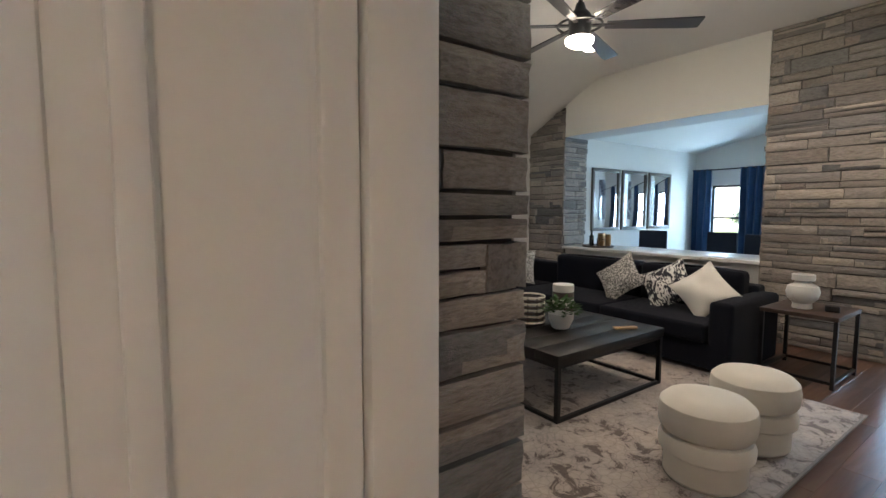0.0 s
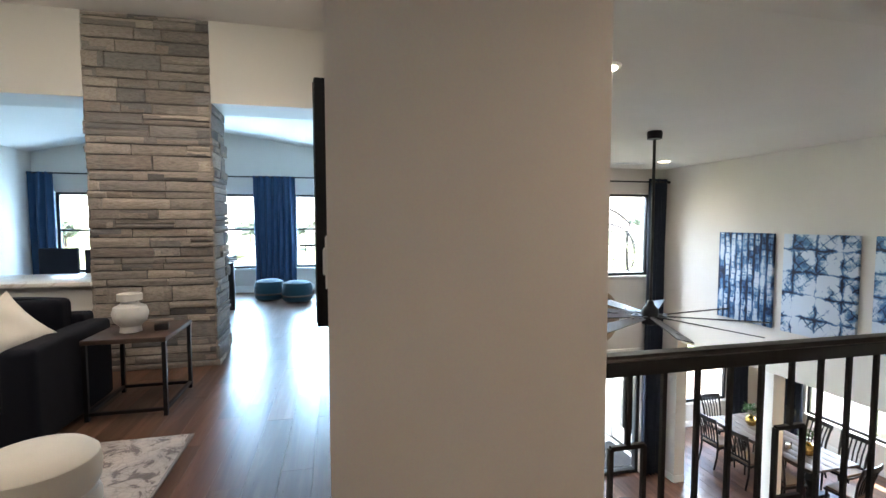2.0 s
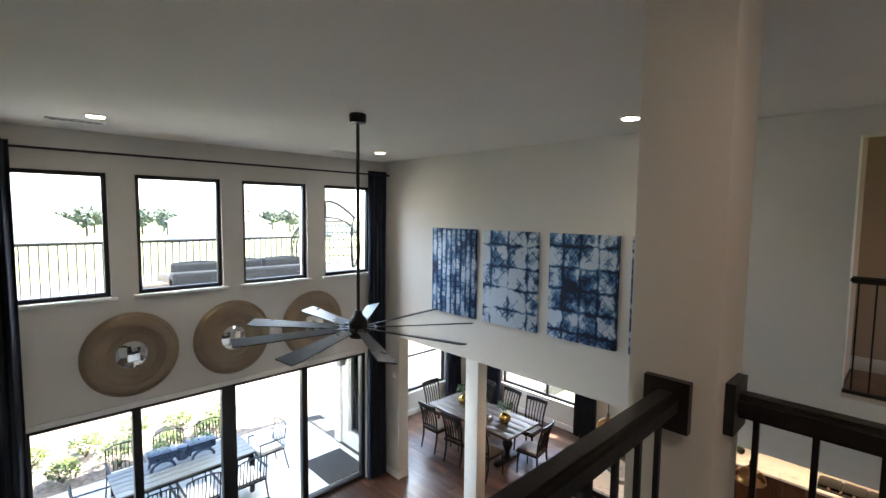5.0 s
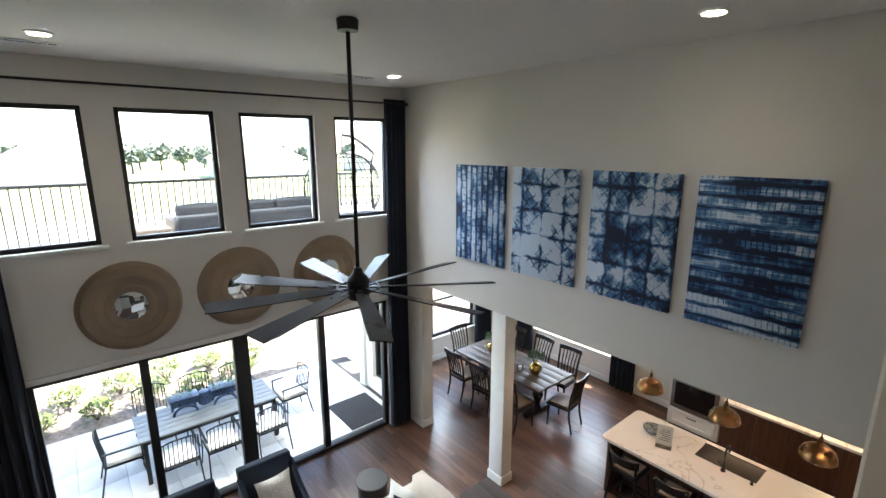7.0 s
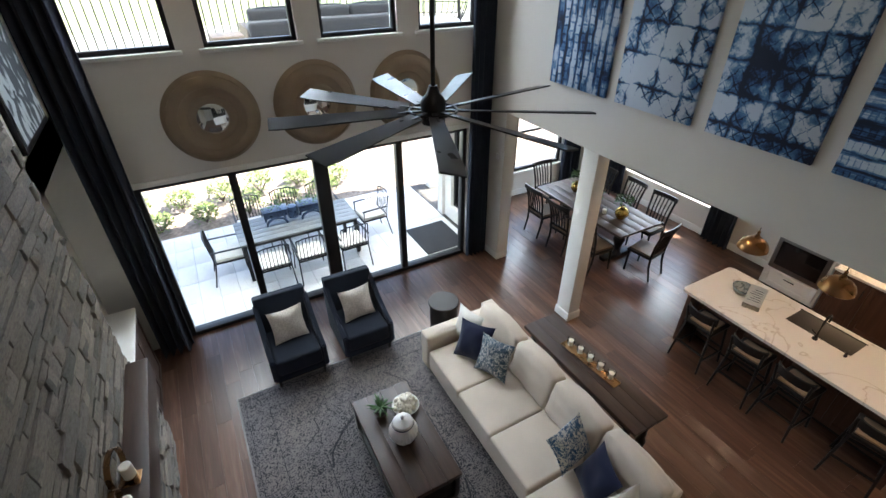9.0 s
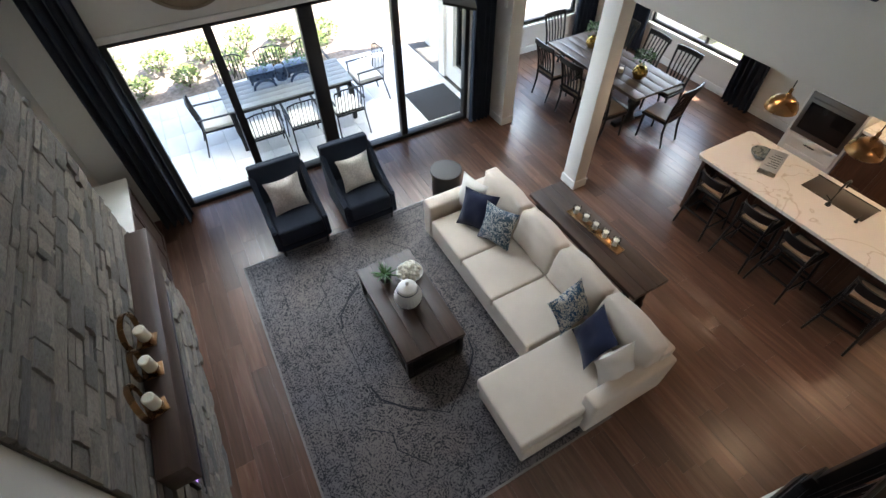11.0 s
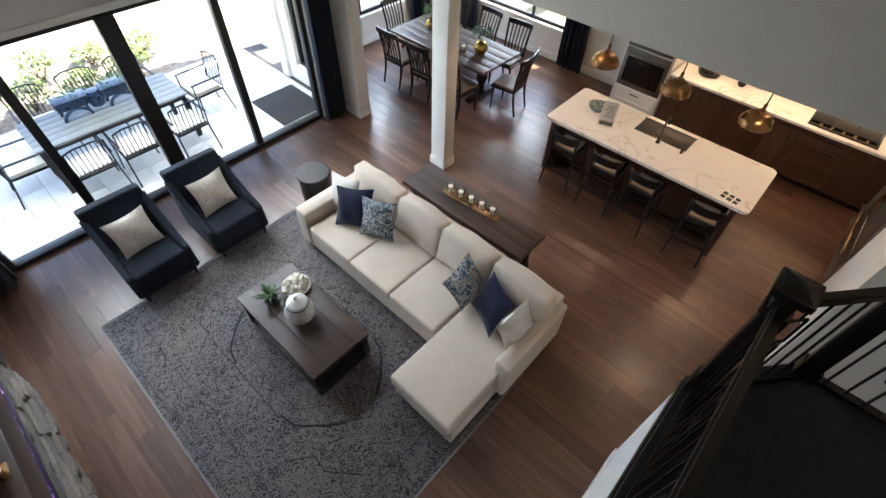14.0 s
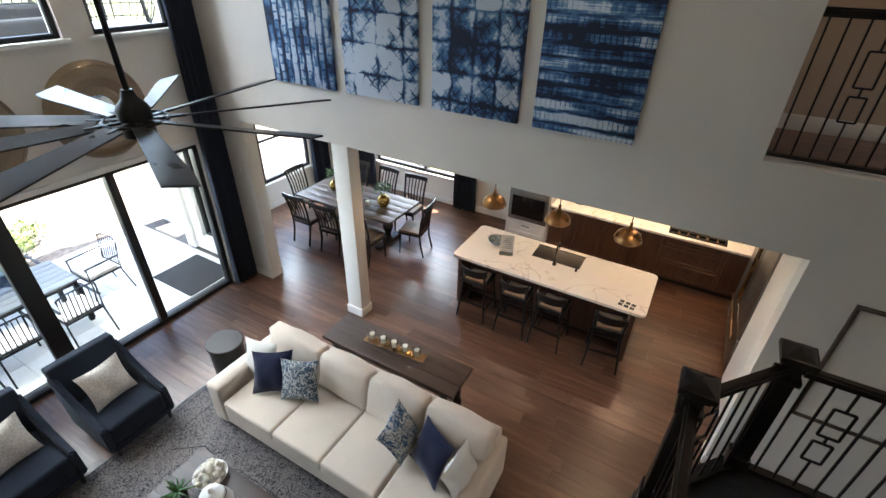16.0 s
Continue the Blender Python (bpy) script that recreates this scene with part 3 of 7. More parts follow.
def curtain_rod(x, y0, y1, z, axis="x", n=5):
    t = thing("curtain_rod", Matrix(), "long thin black iron curtain rod on brackets", "curtain rod")
    f = (lambda u, d=0: (x + d, u, z)) if axis == "x" else (lambda u, d=0: (u, x + d, z))
    part("rod", one(rod, f(y0), f(y1), 0.014), BLACK, t)
    for e in (y0, y1):
        part("finial", one(rod, f(e - 0.02), f(e + 0.02), 0.024, seg=14), BLACK, t)
    sgn = 1 if (axis == "x") else -1
    for i in range(n):
        u = y0 + (y1 - y0) * (i + 0.5) / n
        part("bracket", one(rod, f(u), f(u, sgn * 0.14), 0.008), BLACK, t)


curtain_rod(8.37, -6.24, -0.86, 5.60)
curtain_rod(10.87, -0.1, 5.28, 5.78, n=4)
curtain_rod(9.87, -9.9, -7.05, 2.66, n=3)
curtain_rod(-10.19, 6.15, 9.35, 2.66, "y", 3)

# ---- great room things ----
def cushion_bm(w, d, h, puff=0.5, n=10, seed=0):
    """A soft box: w by d, h thick at the middle, pinched at the corners; its middle at the origin."""
    bm = bmnew()
    rnd = random.Random(seed)
    ph = rnd.random() * 6
    top, bot = [], []
    for g, s in ((top, 1), (bot, -1)):
        for j in range(n + 1):
            row = []
            for i in range(n + 1):
                u, v = 2 * i / n - 1, 2 * j / n - 1
                e = (1 - abs(u) ** 3.2) * (1 - abs(v) ** 3.2)
                t = h / 2 * ((1 - puff) * min(1, e * 4) + puff * e)
                pin = 1 - 0.11 * puff * (1 - u * u) * abs(v) ** 3
                pinv = 1 - 0.11 * puff * (1 - v * v) * abs(u) ** 3
                wr = (0.012 * math.sin(5 * u + 3 * v + ph) + 0.016 * noise.noise(Vector((2.2 * u + ph, 2.2 * v, s)))) * puff * e
                row.append(bm.verts.new((u * w / 2 * pinv, v * d / 2 * pin, s * t + wr)))
            g.append(row)
    for j in range(n):
        for i in range(n):
            bm.faces.new((top[j][i], top[j][i + 1], top[j + 1][i + 1], top[j + 1][i]))
            bm.faces.new((bot[j][i], bot[j + 1][i], bot[j + 1][i + 1], bot[j][i + 1]))
    bmesh.ops.remove_doubles(bm, verts=bm.verts, dist=0.002)
    return bm


def soft_box(x0, x1, y0, y1, z0, z1, r=0.05, crown=0.0, seg=4):
    """An upholstered block with rounded edges and a slightly crowned top."""
    bm = bmnew()
    box(bm, x0, x1, y0, y1, z0, z1)
    bmesh.ops.subdivide_edges(bm, edges=list(bm.edges), cuts=3, use_grid_fill=True)
    for v in bm.verts:
        u, w = 2 * (v.co.x - x0) / (x1 - x0) - 1, 2 * (v.co.y - y0) / (y1 - y0) - 1
        if v.co.z > z1 - 1e-4:
            v.co.z += crown * (1 - u * u) * (1 - w * w)
    sharp = [e for e in bm.edges if len(e.link_faces) == 2 and e.calc_face_angle(0) > 0.9]
    bmesh.ops.bevel(bm, geom=sharp, offset=r, segments=seg, affect="EDGES", profile=0.6)
    return bm


def plump(w, d, h, seed):
    """A filled back cushion standing on its lower edge: bulging faces, drooping top corners and creases."""
    bm = soft_box(-w / 2, w / 2, -d / 2, d / 2, 0, h, 0.05, 0.0, 4)
    bmesh.ops.subdivide_edges(bm, edges=[e for e in bm.edges if e.calc_length() > 0.06], cuts=2, use_grid_fill=True)
    for v in bm.verts:
        u, t = 2 * v.co.x / w, v.co.z / h
        full = max(0.0, 1 - u * u) * max(0.0, 1 - (2 * t - 1) ** 2)
        side = 1 if v.co.y > 0 else -1
        v.co.y += side * 0.045 * full
        q = Vector((v.co.x * 4 + seed, v.co.z * 9, side))
        v.co.y += side * 0.016 * noise.noise(q) + side * 0.007 * noise.noise(q * 2.6)
        v.co.z -= 0.030 * t * u * u - 0.018 * t * (1 - u * u) + 0.010 * t * noise.noise(Vector((v.co.x * 9, seed, 0)))
        v.co.x *= 1 - 0.025 * t * t
    return bm


def pillow(w, mat, m, label, group="", h=0.17, seed=0, name="throw_pillow"):
    bm = cushion_bm(w, w, h, 1.0, 12, seed)
    ob = single(name, bm, mat, m, label, "pillow", group)
    return ob


def pattern_fabric(name, ground, mark, scale, thresh=0.5, dist=1.5, stripes=0.12):
    m, nt, b = node_mat(name)
    v = coords(nt)
    n = add(nt, "ShaderNodeTexNoise", Scale=scale, Detail=3.0, Distortion=dist)
    f = add(nt, "ShaderNodeTexNoise", Scale=300.0, Detail=2.0)
    w = add(nt, "ShaderNodeTexWave", Scale=scale * 0.9, Distortion=9.0, Detail=2.0)
    for k in (n, f, w):
        nt.links.new(v, k.inputs["Vector"])
    mul = nt.nodes.new("ShaderNodeMath")
    mul.operation = "MULTIPLY_ADD"
    mul.inputs[1].default_value = stripes
    nt.links.new(w.outputs["Fac"], mul.inputs[0])
    nt.links.new(n.outputs[0], mul.inputs[2])
    c = ramp(nt, mul.outputs[0], [(thresh + 0.02, ground), (thresh + 0.10, mark)])
    nt.links.new(c, b.inputs["Base Color"])
    b.inputs["Roughness"].default_value = 0.9
    bump(nt, b, f.outputs[0], 0.3, 0.004)
    return m


BLUEPRINT = pattern_fabric("blue_floral_print", (0.62, 0.60, 0.56), (0.035, 0.10, 0.20), 22)
GREYPRINT = pattern_fabric("grey_blue_floral_print", (0.52, 0.50, 0.47), (0.04, 0.075, 0.11), 26, 0.46)
INKPRINT = pattern_fabric("ink_blot_print", (0.68, 0.66, 0.62), (0.02, 0.02, 0.03), 13, 0.48)
FLECK = pattern_fabric("flecked_grey_weave", (0.60, 0.57, 0.53), (0.12, 0.115, 0.11), 60, 0.48, 0.3)
KNIT = pattern_fabric("ivory_diamond_knit", (0.78, 0.73, 0.66), (0.62, 0.57, 0.51), 55, 0.5, 0.2)

# cream sectional sofa with a chaise
sofa = thing("sectional_sofa", Matrix(), "cream linen sectional sofa with a chaise on the rug", "sofa")
part("base", soft_box(3.34, 6.42, -4.93, -3.95, 0.07, 0.30, 0.02), SOFA, sofa)
part("chaise_base", soft_box(3.34, 4.09, -3.95, -3.33, 0.07, 0.30, 0.02), SOFA, sofa)
for x0, x1 in ((5.46, 6.20), (4.80, 5.455), (4.13, 4.795)):
    part("seat_cushion", soft_box(x0 + 0.004, x1 - 0.004, -4.66, -3.92, 0.30, 0.455, 0.035, 0.02), SOFA, sofa)
part("chaise_cushion", soft_box(3.36, 4.10, -4.66, -3.295, 0.30, 0.455, 0.035, 0.02), SOFA, sofa)
part("back_frame", soft_box(3.34, 6.42, -5.02, -4.84, 0.07, 0.74, 0.03), SOFA, sofa)
for x0, x1, k in ((5.47, 6.24, 0), (4.78, 5.46, 1), (4.08, 4.77, 2), (3.36, 4.07, 3)):
    bm = plump(x1 - x0 + 0.012, 0.20, 0.47, 40 + k)
    bmesh.ops.transform(bm, matrix=pose((x0 + x1) / 2, -4.72, 0.44, 14, 0, (1.5, -1.0, 1.0, -2.0)[k]), verts=bm.verts)
    part("back_cushion", bm, SOFA, sofa)
part("arm", soft_box(6.24, 6.45, -5.03, -3.93, 0.06, 0.62, 0.045, 0.01), SOFA, sofa)
part("arm", soft_box(3.27, 3.44, -5.03, -4.02, 0.06, 0.62, 0.038, 0.01), SOFA, sofa)
for lx, ly in ((6.36, -4.05), (6.36, -4.9), (3.4, -4.9), (3.42, -3.40), (4.05, -3.40)):
    part("foot", one(box, lx - 0.03, lx + 0.03, ly - 0.03, ly + 0.03, 0.0, 0.08, 0.004), DARKWOOD, sofa)

GP = "pillows on the sectional sofa"
SP = Matrix.Rotation
pillow(0.46, WHITEF, pose(6.14, -4.47, 0.69, 70, -5, 190), "plain ivory throw pillow in the sofa corner", GP, 0.16, 1)
pillow(0.48, NAVY, pose(5.87, -4.39, 0.69, 54, -6, 208), "solid navy velvet throw pillow", GP, 0.16, 2)
pillow(0.47, GREYPRINT, pose(5.52, -4.45, 0.70, 61, -7, 199), "blue grey floral print throw pillow", GP, 0.17, 3)
pillow(0.46, BLUEPRINT, pose(4.20, -4.47, 0.70, 59, 29, 254) @ SP(radians(45), 4, "Z"), "blue and white floral print throw pillow", GP, 0.17, 4)
pillow(0.48, NAVY, pose(3.83, -4.45, 0.69, 47, -42, 182) @ SP(radians(45), 4, "Z"), "solid navy velvet throw pillow on the chaise", GP, 0.16, 5)
pillow(0.44, WHITEF, pose(3.50, -4.43, 0.67, 72, 34, 252) @ SP(radians(45), 4, "Z"), "plain ivory throw pillow beside the chaise arm", GP, 0.17, 6)


# navy armchairs before the glass doors
def armchair(m):
    t = thing("armchair", m, "dark navy upholstered slipper armchair with sloped arms", "armchair", "chairs before the glass doors")
    part("seat", soft_box(-0.29, 0.29, -0.36, 0.36, 0.20, 0.45, 0.05, 0.02), CHAIRN, t)
    bm = soft_box(-0.34, 0.34, -0.07, 0.07, 0.0, 0.72, 0.032)
    for v in bm.verts:
        v.co.y += 0.05 * (v.co.z / 0.72) ** 2
    bmesh.ops.transform(bm, matrix=pose(0, 0.30, 0.22, -10, 0, 0), verts=bm.verts)
    part("backrest", bm, CHAIRN, t)
    for s in (-1, 1):
        bm = bmnew()
        pr = [(-0.38, 0.14), (0.40, 0.14), (0.44, 0.86), (0.30, 0.80), (0.12, 0.62), (-0.12, 0.53), (-0.36, 0.48)]
        a = [bm.verts.new((s * 0.29, y, z)) for y, z in pr]
        b = [bm.verts.new((s * 0.36, y, z)) for y, z in pr]
        bm.faces.new(a), bm.faces.new(b[::-1])
        for i in range(len(pr)):
            bm.faces.new((a[i], a[(i + 1) % len(pr)], b[(i + 1) % len(pr)], b[i]))
        bmesh.ops.bevel(bm, geom=list(bm.edges), offset=0.02, segments=2, affect="EDGES")
        part("arm", bm, CHAIRN, t)
    part("seat_rail", one(box, -0.31, 0.31, -0.37, 0.36, 0.12, 0.21, 0.02), CHAIRN, t)
    for x in (-0.29, 0.29):
        for y in (-0.32, 0.34):
            part("leg", one(rod, (x, y, 0.0), (x, y, 0.14), 0.016, 0.026, 8), DARKWOOD, t)
    return t


for cx, cy, rz in ((7.28, -2.44, -90), (7.26, -3.38, -90)):
    armchair(pose(cx, cy, 0.0, 0, 0, rz))
    pillow(0.46, KNIT, pose(cx - 0.02 + 0.08, cy, 0.66, 68, 0, rz + 4), "ivory patterned knit throw pillow on an armchair", "pillows on the armchairs", 0.15, int(cx * 10))

# rug
def rug_mat(name, ground, marks, s1=30.0, lo=0.40):
    m, nt, b = node_mat(name)
    v = coords(nt)
    n1 = add(nt, "ShaderNodeTexNoise", Scale=s1, Detail=7.0, Roughness=0.75, Distortion=0.8)
    n2 = add(nt, "ShaderNodeTexNoise", Scale=1.6, Detail=4.0)
    vo = add(nt, "ShaderNodeTexVoronoi", Scale=17.0)
    vo.feature = "DISTANCE_TO_EDGE"
    n3 = add(nt, "ShaderNodeTexNoise", Scale=220.0, Detail=2.0)
    for k in (n1, n2, vo, n3):
        nt.links.new(v, k.inputs["Vector"])
    a = ramp(nt, n1.outputs[0], [(lo, marks), (lo + 0.035, ground), (0.62, tuple(min(1, c * 1.25) for c in ground))])
    e = ramp(nt, vo.outputs["Distance"], [(0.02, (0.35, 0.36, 0.4)), (0.06, (1, 1, 1))])
    c = mixc(nt, 0.35, a, e, "MULTIPLY")
    w = ramp(nt, n2.outputs[0], [(0.35, (0.62, 0.63, 0.68)), (0.65, (1.15, 1.1, 1.05))])
    c = mixc(nt, 0.8, c, w, "MULTIPLY")
    nt.links.new(c, b.inputs["Base Color"])
    b.inputs["Roughness"].default_value = 0.95
    b.inputs["Sheen Weight"].default_value = 0.2
    bump(nt, b, n3.outputs[0], 0.4, 0.004)
    return m


def filigree_mat(name, ground, mark):
    """Worn oriental weave: fine dark curls, rosettes and threads over a faded ground."""
    m, nt, b = node_mat(name)
    v = coords(nt)

    def calc(op, a, c, d=None):
        n = nt.nodes.new("ShaderNodeMath")
        n.operation = op
        for k, q in enumerate((a, c, d)):
            if q is None:
                continue
            if isinstance(q, (int, float)):
                n.inputs[k].default_value = q
            else:
                nt.links.new(q, n.inputs[k])
        return n.outputs[0]
    curl = add(nt, "ShaderNodeTexNoise", Scale=19.0, Detail=2.5, Distortion=1.6)
    fine = add(nt, "ShaderNodeTexNoise", Scale=95.0, Detail=3.0, Roughness=0.7)
    wear = add(nt, "ShaderNodeTexNoise", Scale=2.2, Detail=6.0, Roughness=0.7)
    hue = add(nt, "ShaderNodeTexNoise", Scale=0.9, Detail=2.0)
    cell = add(nt, "ShaderNodeTexVoronoi", Scale=4.2, Randomness=0.35)
    pile = add(nt, "ShaderNodeTexNoise", Scale=260.0, Detail=2.0)
    for k in (curl, fine, wear, hue, cell, pile):
        nt.links.new(v, k.inputs["Vector"])
    rings = calc("SINE", calc("MULTIPLY", cell.outputs["Distance"], 58.0), 0)
    lines = calc("ABSOLUTE", calc("SUBTRACT", curl.outputs[0], 0.5), 0)
    ink = calc("MULTIPLY_ADD", rings, 0.022, calc("SUBTRACT", lines, calc("MULTIPLY", calc("SUBTRACT", fine.outputs[0], 0.5), 0.16)))
    ink = calc("ADD", ink, calc("MULTIPLY", calc("SUBTRACT", wear.outputs[0], 0.5), 0.13))
    warm = ramp(nt, hue.outputs[0], [(0.4, tuple(c * k for c, k in zip(ground, (0.86, 0.92, 1.02)))), (0.6, ground)])
    mask = ramp(nt, ink, [(0.032, (1, 1, 1)), (0.046, (0, 0, 0))])
    nt.links.new(mixc(nt, mask, warm, mark), b.inputs["Base Color"])
    b.inputs["Roughness"].default_value = 0.95
    b.inputs["Sheen Weight"].default_value = 0.1
    bump(nt, b, pile.outputs[0], 0.4, 0.004)
    return m


RUG = filigree_mat("faded_grey_rug", (0.160, 0.137, 0.128), (0.014, 0.015, 0.020))
RUGLINE = fabric("dark_rug_yarn", (0.022, 0.024, 0.032), 300, 0.3, 0.6)
RUGEDGE = fabric("pale_rug_binding", (0.23, 0.21, 0.20), 300, 0.3, 0.85)
rug = thing("area_rug", pose(5.14, -3.0, 0.0), "faded grey and charcoal oriental patterned area rug", "rug")
part("rug_field", one(box, -1.86, 1.86, -1.38, 1.38, 0.0, 0.012, 0.003), RUG, rug)


def rug_line(bm, pts, w, z):
    for p, q in zip(pts, pts[1:]):
        bar(bm, (*p, z), (*q, z), w, 0.0016)


bm = bmnew()
for dx, dy, w in ((1.80, 1.32, 0.006), (1.54, 1.06, 0.006)):
    rug_line(bm, [(-dx, -dy), (dx, -dy), (dx, dy), (-dx, dy), (-dx, -dy)], w, 0.0128)
for s in (0, 1):
    a = 1.05 - 0.22 * s
    c = 0.62 - 0.16 * s
    rug_line(bm, [(-a, 0), (-a * 0.55, c), (a * 0.55, c), (a, 0), (a * 0.55, -c), (-a * 0.55, -c), (-a, 0)], 0.008 - 0.002 * s, 0.0128)
for a in range(4):
    sx, sy = (1, 1, -1, -1)[a], (1, -1, 1, -1)[a]
    rug_line(bm, [(sx * 0.92, sy * 0.20), (sx * 0.80, sy * 0.36), (sx * 0.58, sy * 0.56), (sx * 0.40, sy * 0.60)], 0.020, 0.0129)
    rug_line(bm, [(sx * 1.40, sy * 0.40), (sx * 1.12, sy * 0.62), (sx * 0.95, sy * 0.60), (sx * 0.78, sy * 0.82)], 0.010, 0.0129)
part("border_pattern", bm, RUGLINE, rug, "worn dark woven border and medallion lines", smooth=False)
for x0, x1, y0, y1 in ((-1.88, 1.88, -1.40, -1.38), (-1.88, 1.88, 1.38, 1.40), (-1.88, -1.86, -1.38, 1.38), (1.86, 1.88, -1.38, 1.38)):
    part("binding", one(box, x0, x1, y0, y1, 0.0, 0.013, 0.002), RUGEDGE, rug)

# coffee table and what stands on it
ct = thing("coffee_table", pose(5.24, -3.12, 0.012), "brown wood coffee table with a dark plinth base", "coffee table")
for i in range(4):
    y0 = -0.34 + i * 0.17
    part("top_board", one(box, -0.66, 0.66, y0 + 0.0003, y0 + 0.1697, 0.40, 0.455, 0.004), TABLEW, ct)
part("apron", one(box, -0.62, 0.62, -0.31, 0.31, 0.30, 0.398, 0.004), DARKWOOD, ct)
part("body", one(box, -0.60, 0.60, -0.29, 0.29, 0.02, 0.30, 0.004), DARKWOOD, ct)
part("plinth", one(box, -0.63, 0.63, -0.32, 0.32, 0.0, 0.06, 0.006), DARKWOOD, ct)
for x in (-0.61, 0.61):
    for y in (-0.30, 0.30):
        part("corner_post", one(box, x - 0.03, x + 0.03, y - 0.03, y + 0.03, 0.06, 0.398, 0.006), DARKWOOD, ct)

TOPZ = 0.467
jar = thing("ginger_jar", pose(5.19, -3.11, TOPZ) @ Matrix.Scale(1.18, 4), "ribbed grey ceramic ginger jar with lid on the coffee table", "jar")
bm = bmnew()
lathe(bm, [(0.05, 0), (0.06, 0.005), (0.10, 0.06), (0.125, 0.12), (0.125, 0.16), (0.10, 0.21), (0.075, 0.225), (0.075, 0.24)], 48)
for v in bm.verts:
    a = math.atan2(v.co.y, v.co.x)
    k = 1 + 0.02 * math.cos(24 * a) * (0.02 < v.co.z < 0.21)
    v.co.x *= k
    v.co.y *= k
part("body", bm, CERAMIC, jar)
part("lid", one(lathe, [(0.088, 0.236), (0.092, 0.245), (0.085, 0.265), (0.05, 0.29), (0.015, 0.298), (0.012, 0.305)], 32), CERAMIC, jar, "domed ceramic lid")
part("band", one(lathe, [(0.093, 0.229), (0.096, 0.237), (0.093, 0.246), (0.088, 0.237)], 32), surface("blue_grey_glaze", (0.10, 0.12, 0.16), 0.3), jar, "blue grey glazed rim")
bm = bmnew()
bmesh.ops.create_uvsphere(bm, u_segments=12, v_segments=8, radius=0.018, matrix=Matrix.Translation((0, 0, 0.318)))
part("knob", bm, CERAMIC, jar)

pot = thing("potted_succulent", pose(5.60, -3.02, TOPZ), "small green succulent in a dark pot on the coffee table", "plant")
part("pot", one(lathe, [(0.04, 0), (0.06, 0.02), (0.07, 0.07), (0.062, 0.10), (0.05, 0.095)], 24), DARKWOOD, pot)
rng = random.Random(8)
for k in range(22):
    a, tilt, ln = k * 2.4, 0.35 + 0.9 * rng.random(), 0.13 + 0.07 * rng.random()
    bm = bmnew()
    pts = []
    for j in range(5):
        s = j / 4
        out, up = ln * s * math.sin(tilt + 0.4 * s), ln * s * math.cos(tilt + 0.5 * s)
        pts.append((out * math.cos(a), out * math.sin(a), 0.09 + up))
    sweep(bm, pts, [0.011, 0.014, 0.012, 0.008, 0.001], 6)
    part("leaf", bm, LEAF, pot)
beads = thing("bead_bowl", pose(5.56, -3.30, TOPZ) @ Matrix.Scale(1.15, 4), "heap of ivory round beads in a low dish", "ornament")
part("dish", one(lathe, [(0.05, 0), (0.10, 0.01), (0.135, 0.035), (0.13, 0.036), (0.09, 0.015)], 28), CERAMIC, beads)
for k in range(46):
    lay = k // 20
    a = k * 2.39996
    r = 0.115 * math.sqrt(((k % 20) + 0.5) / 20) * (1 - 0.28 * lay)
    bm = bmnew()
    bmesh.ops.create_uvsphere(bm, u_segments=10, v_segments=7, radius=0.024, matrix=Matrix.Translation((r * math.cos(a), r * math.sin(a), 0.045 + 0.037 * lay)))
    part("bead", bm, WAX, beads)

# drum side table
dr = thing("drum_side_table", pose(6.945, -4.55, 0), "dark round drum side table beside the sofa", "side table")
part("body", one(lathe, [(0.19, 0), (0.2, 0.01), (0.205, 0.25), (0.20, 0.46), (0.19, 0.465)], 40), DARKWOOD, dr)
part("top", one(lathe, [(0.20, 0.465), (0.225, 0.47), (0.225, 0.492), (0.215, 0.50), (0.0, 0.50)], 40), surface("dull_dark_wood", (0.02, 0.014, 0.011), 0.5), dr)

# console table behind the sofa
con = thing("console_table", pose(4.84, -5.30, 0), "brown plank console table with turned black legs behind the sofa", "console table")
for i in range(3):
    part("top_board", one(box, -0.90, 0.90, -0.24 + i * 0.16 + 0.001, -0.24 + i * 0.16 + 0.159, 0.72, 0.765, 0.004), TABLEW, con)
part("apron", one(box, -0.80, 0.80, -0.19, 0.19, 0.63, 0.718, 0.004), DARKWOOD, con)
for x in (-0.76, 0.76):
    for y in (-0.17, 0.17):
        part("leg", one(lathe, [(0.03, 0), (0.035, 0.03), (0.022, 0.06), (0.05, 0.16), (0.055, 0.22), (0.028, 0.30), (0.04, 0.34), (0.03, 0.40), (0.048, 0.50), (0.035, 0.56), (0.045, 0.60), (0.045, 0.64)], 16, (x, y, 0)), DARKWOOD, con)
    part("stretcher", one(box, x - 0.02, x + 0.02, -0.17, 0.17, 0.10, 0.14, 0.004), DARKWOOD, con)
tray = thing("candle_tray", pose(4.86, -5.32, 0.765, 0, 0, 4), "gilt candle tray with five glass cups", "candle holder")
part("tray", one(box, -0.40, 0.40, -0.055, 0.055, 0.012, 0.022, 0.003), BRASS, tray)
for y in (-0.055, 0.055):
    part("rim", one(rod, (-0.40, y, 0.026), (0.40, y, 0.026), 0.006), BRASS, tray)
for x in (-0.38, 0.38):
    part("foot", one(rod, (x, 0, 0.0), (x, 0, 0.014), 0.02, 0.012), BRASS, tray)
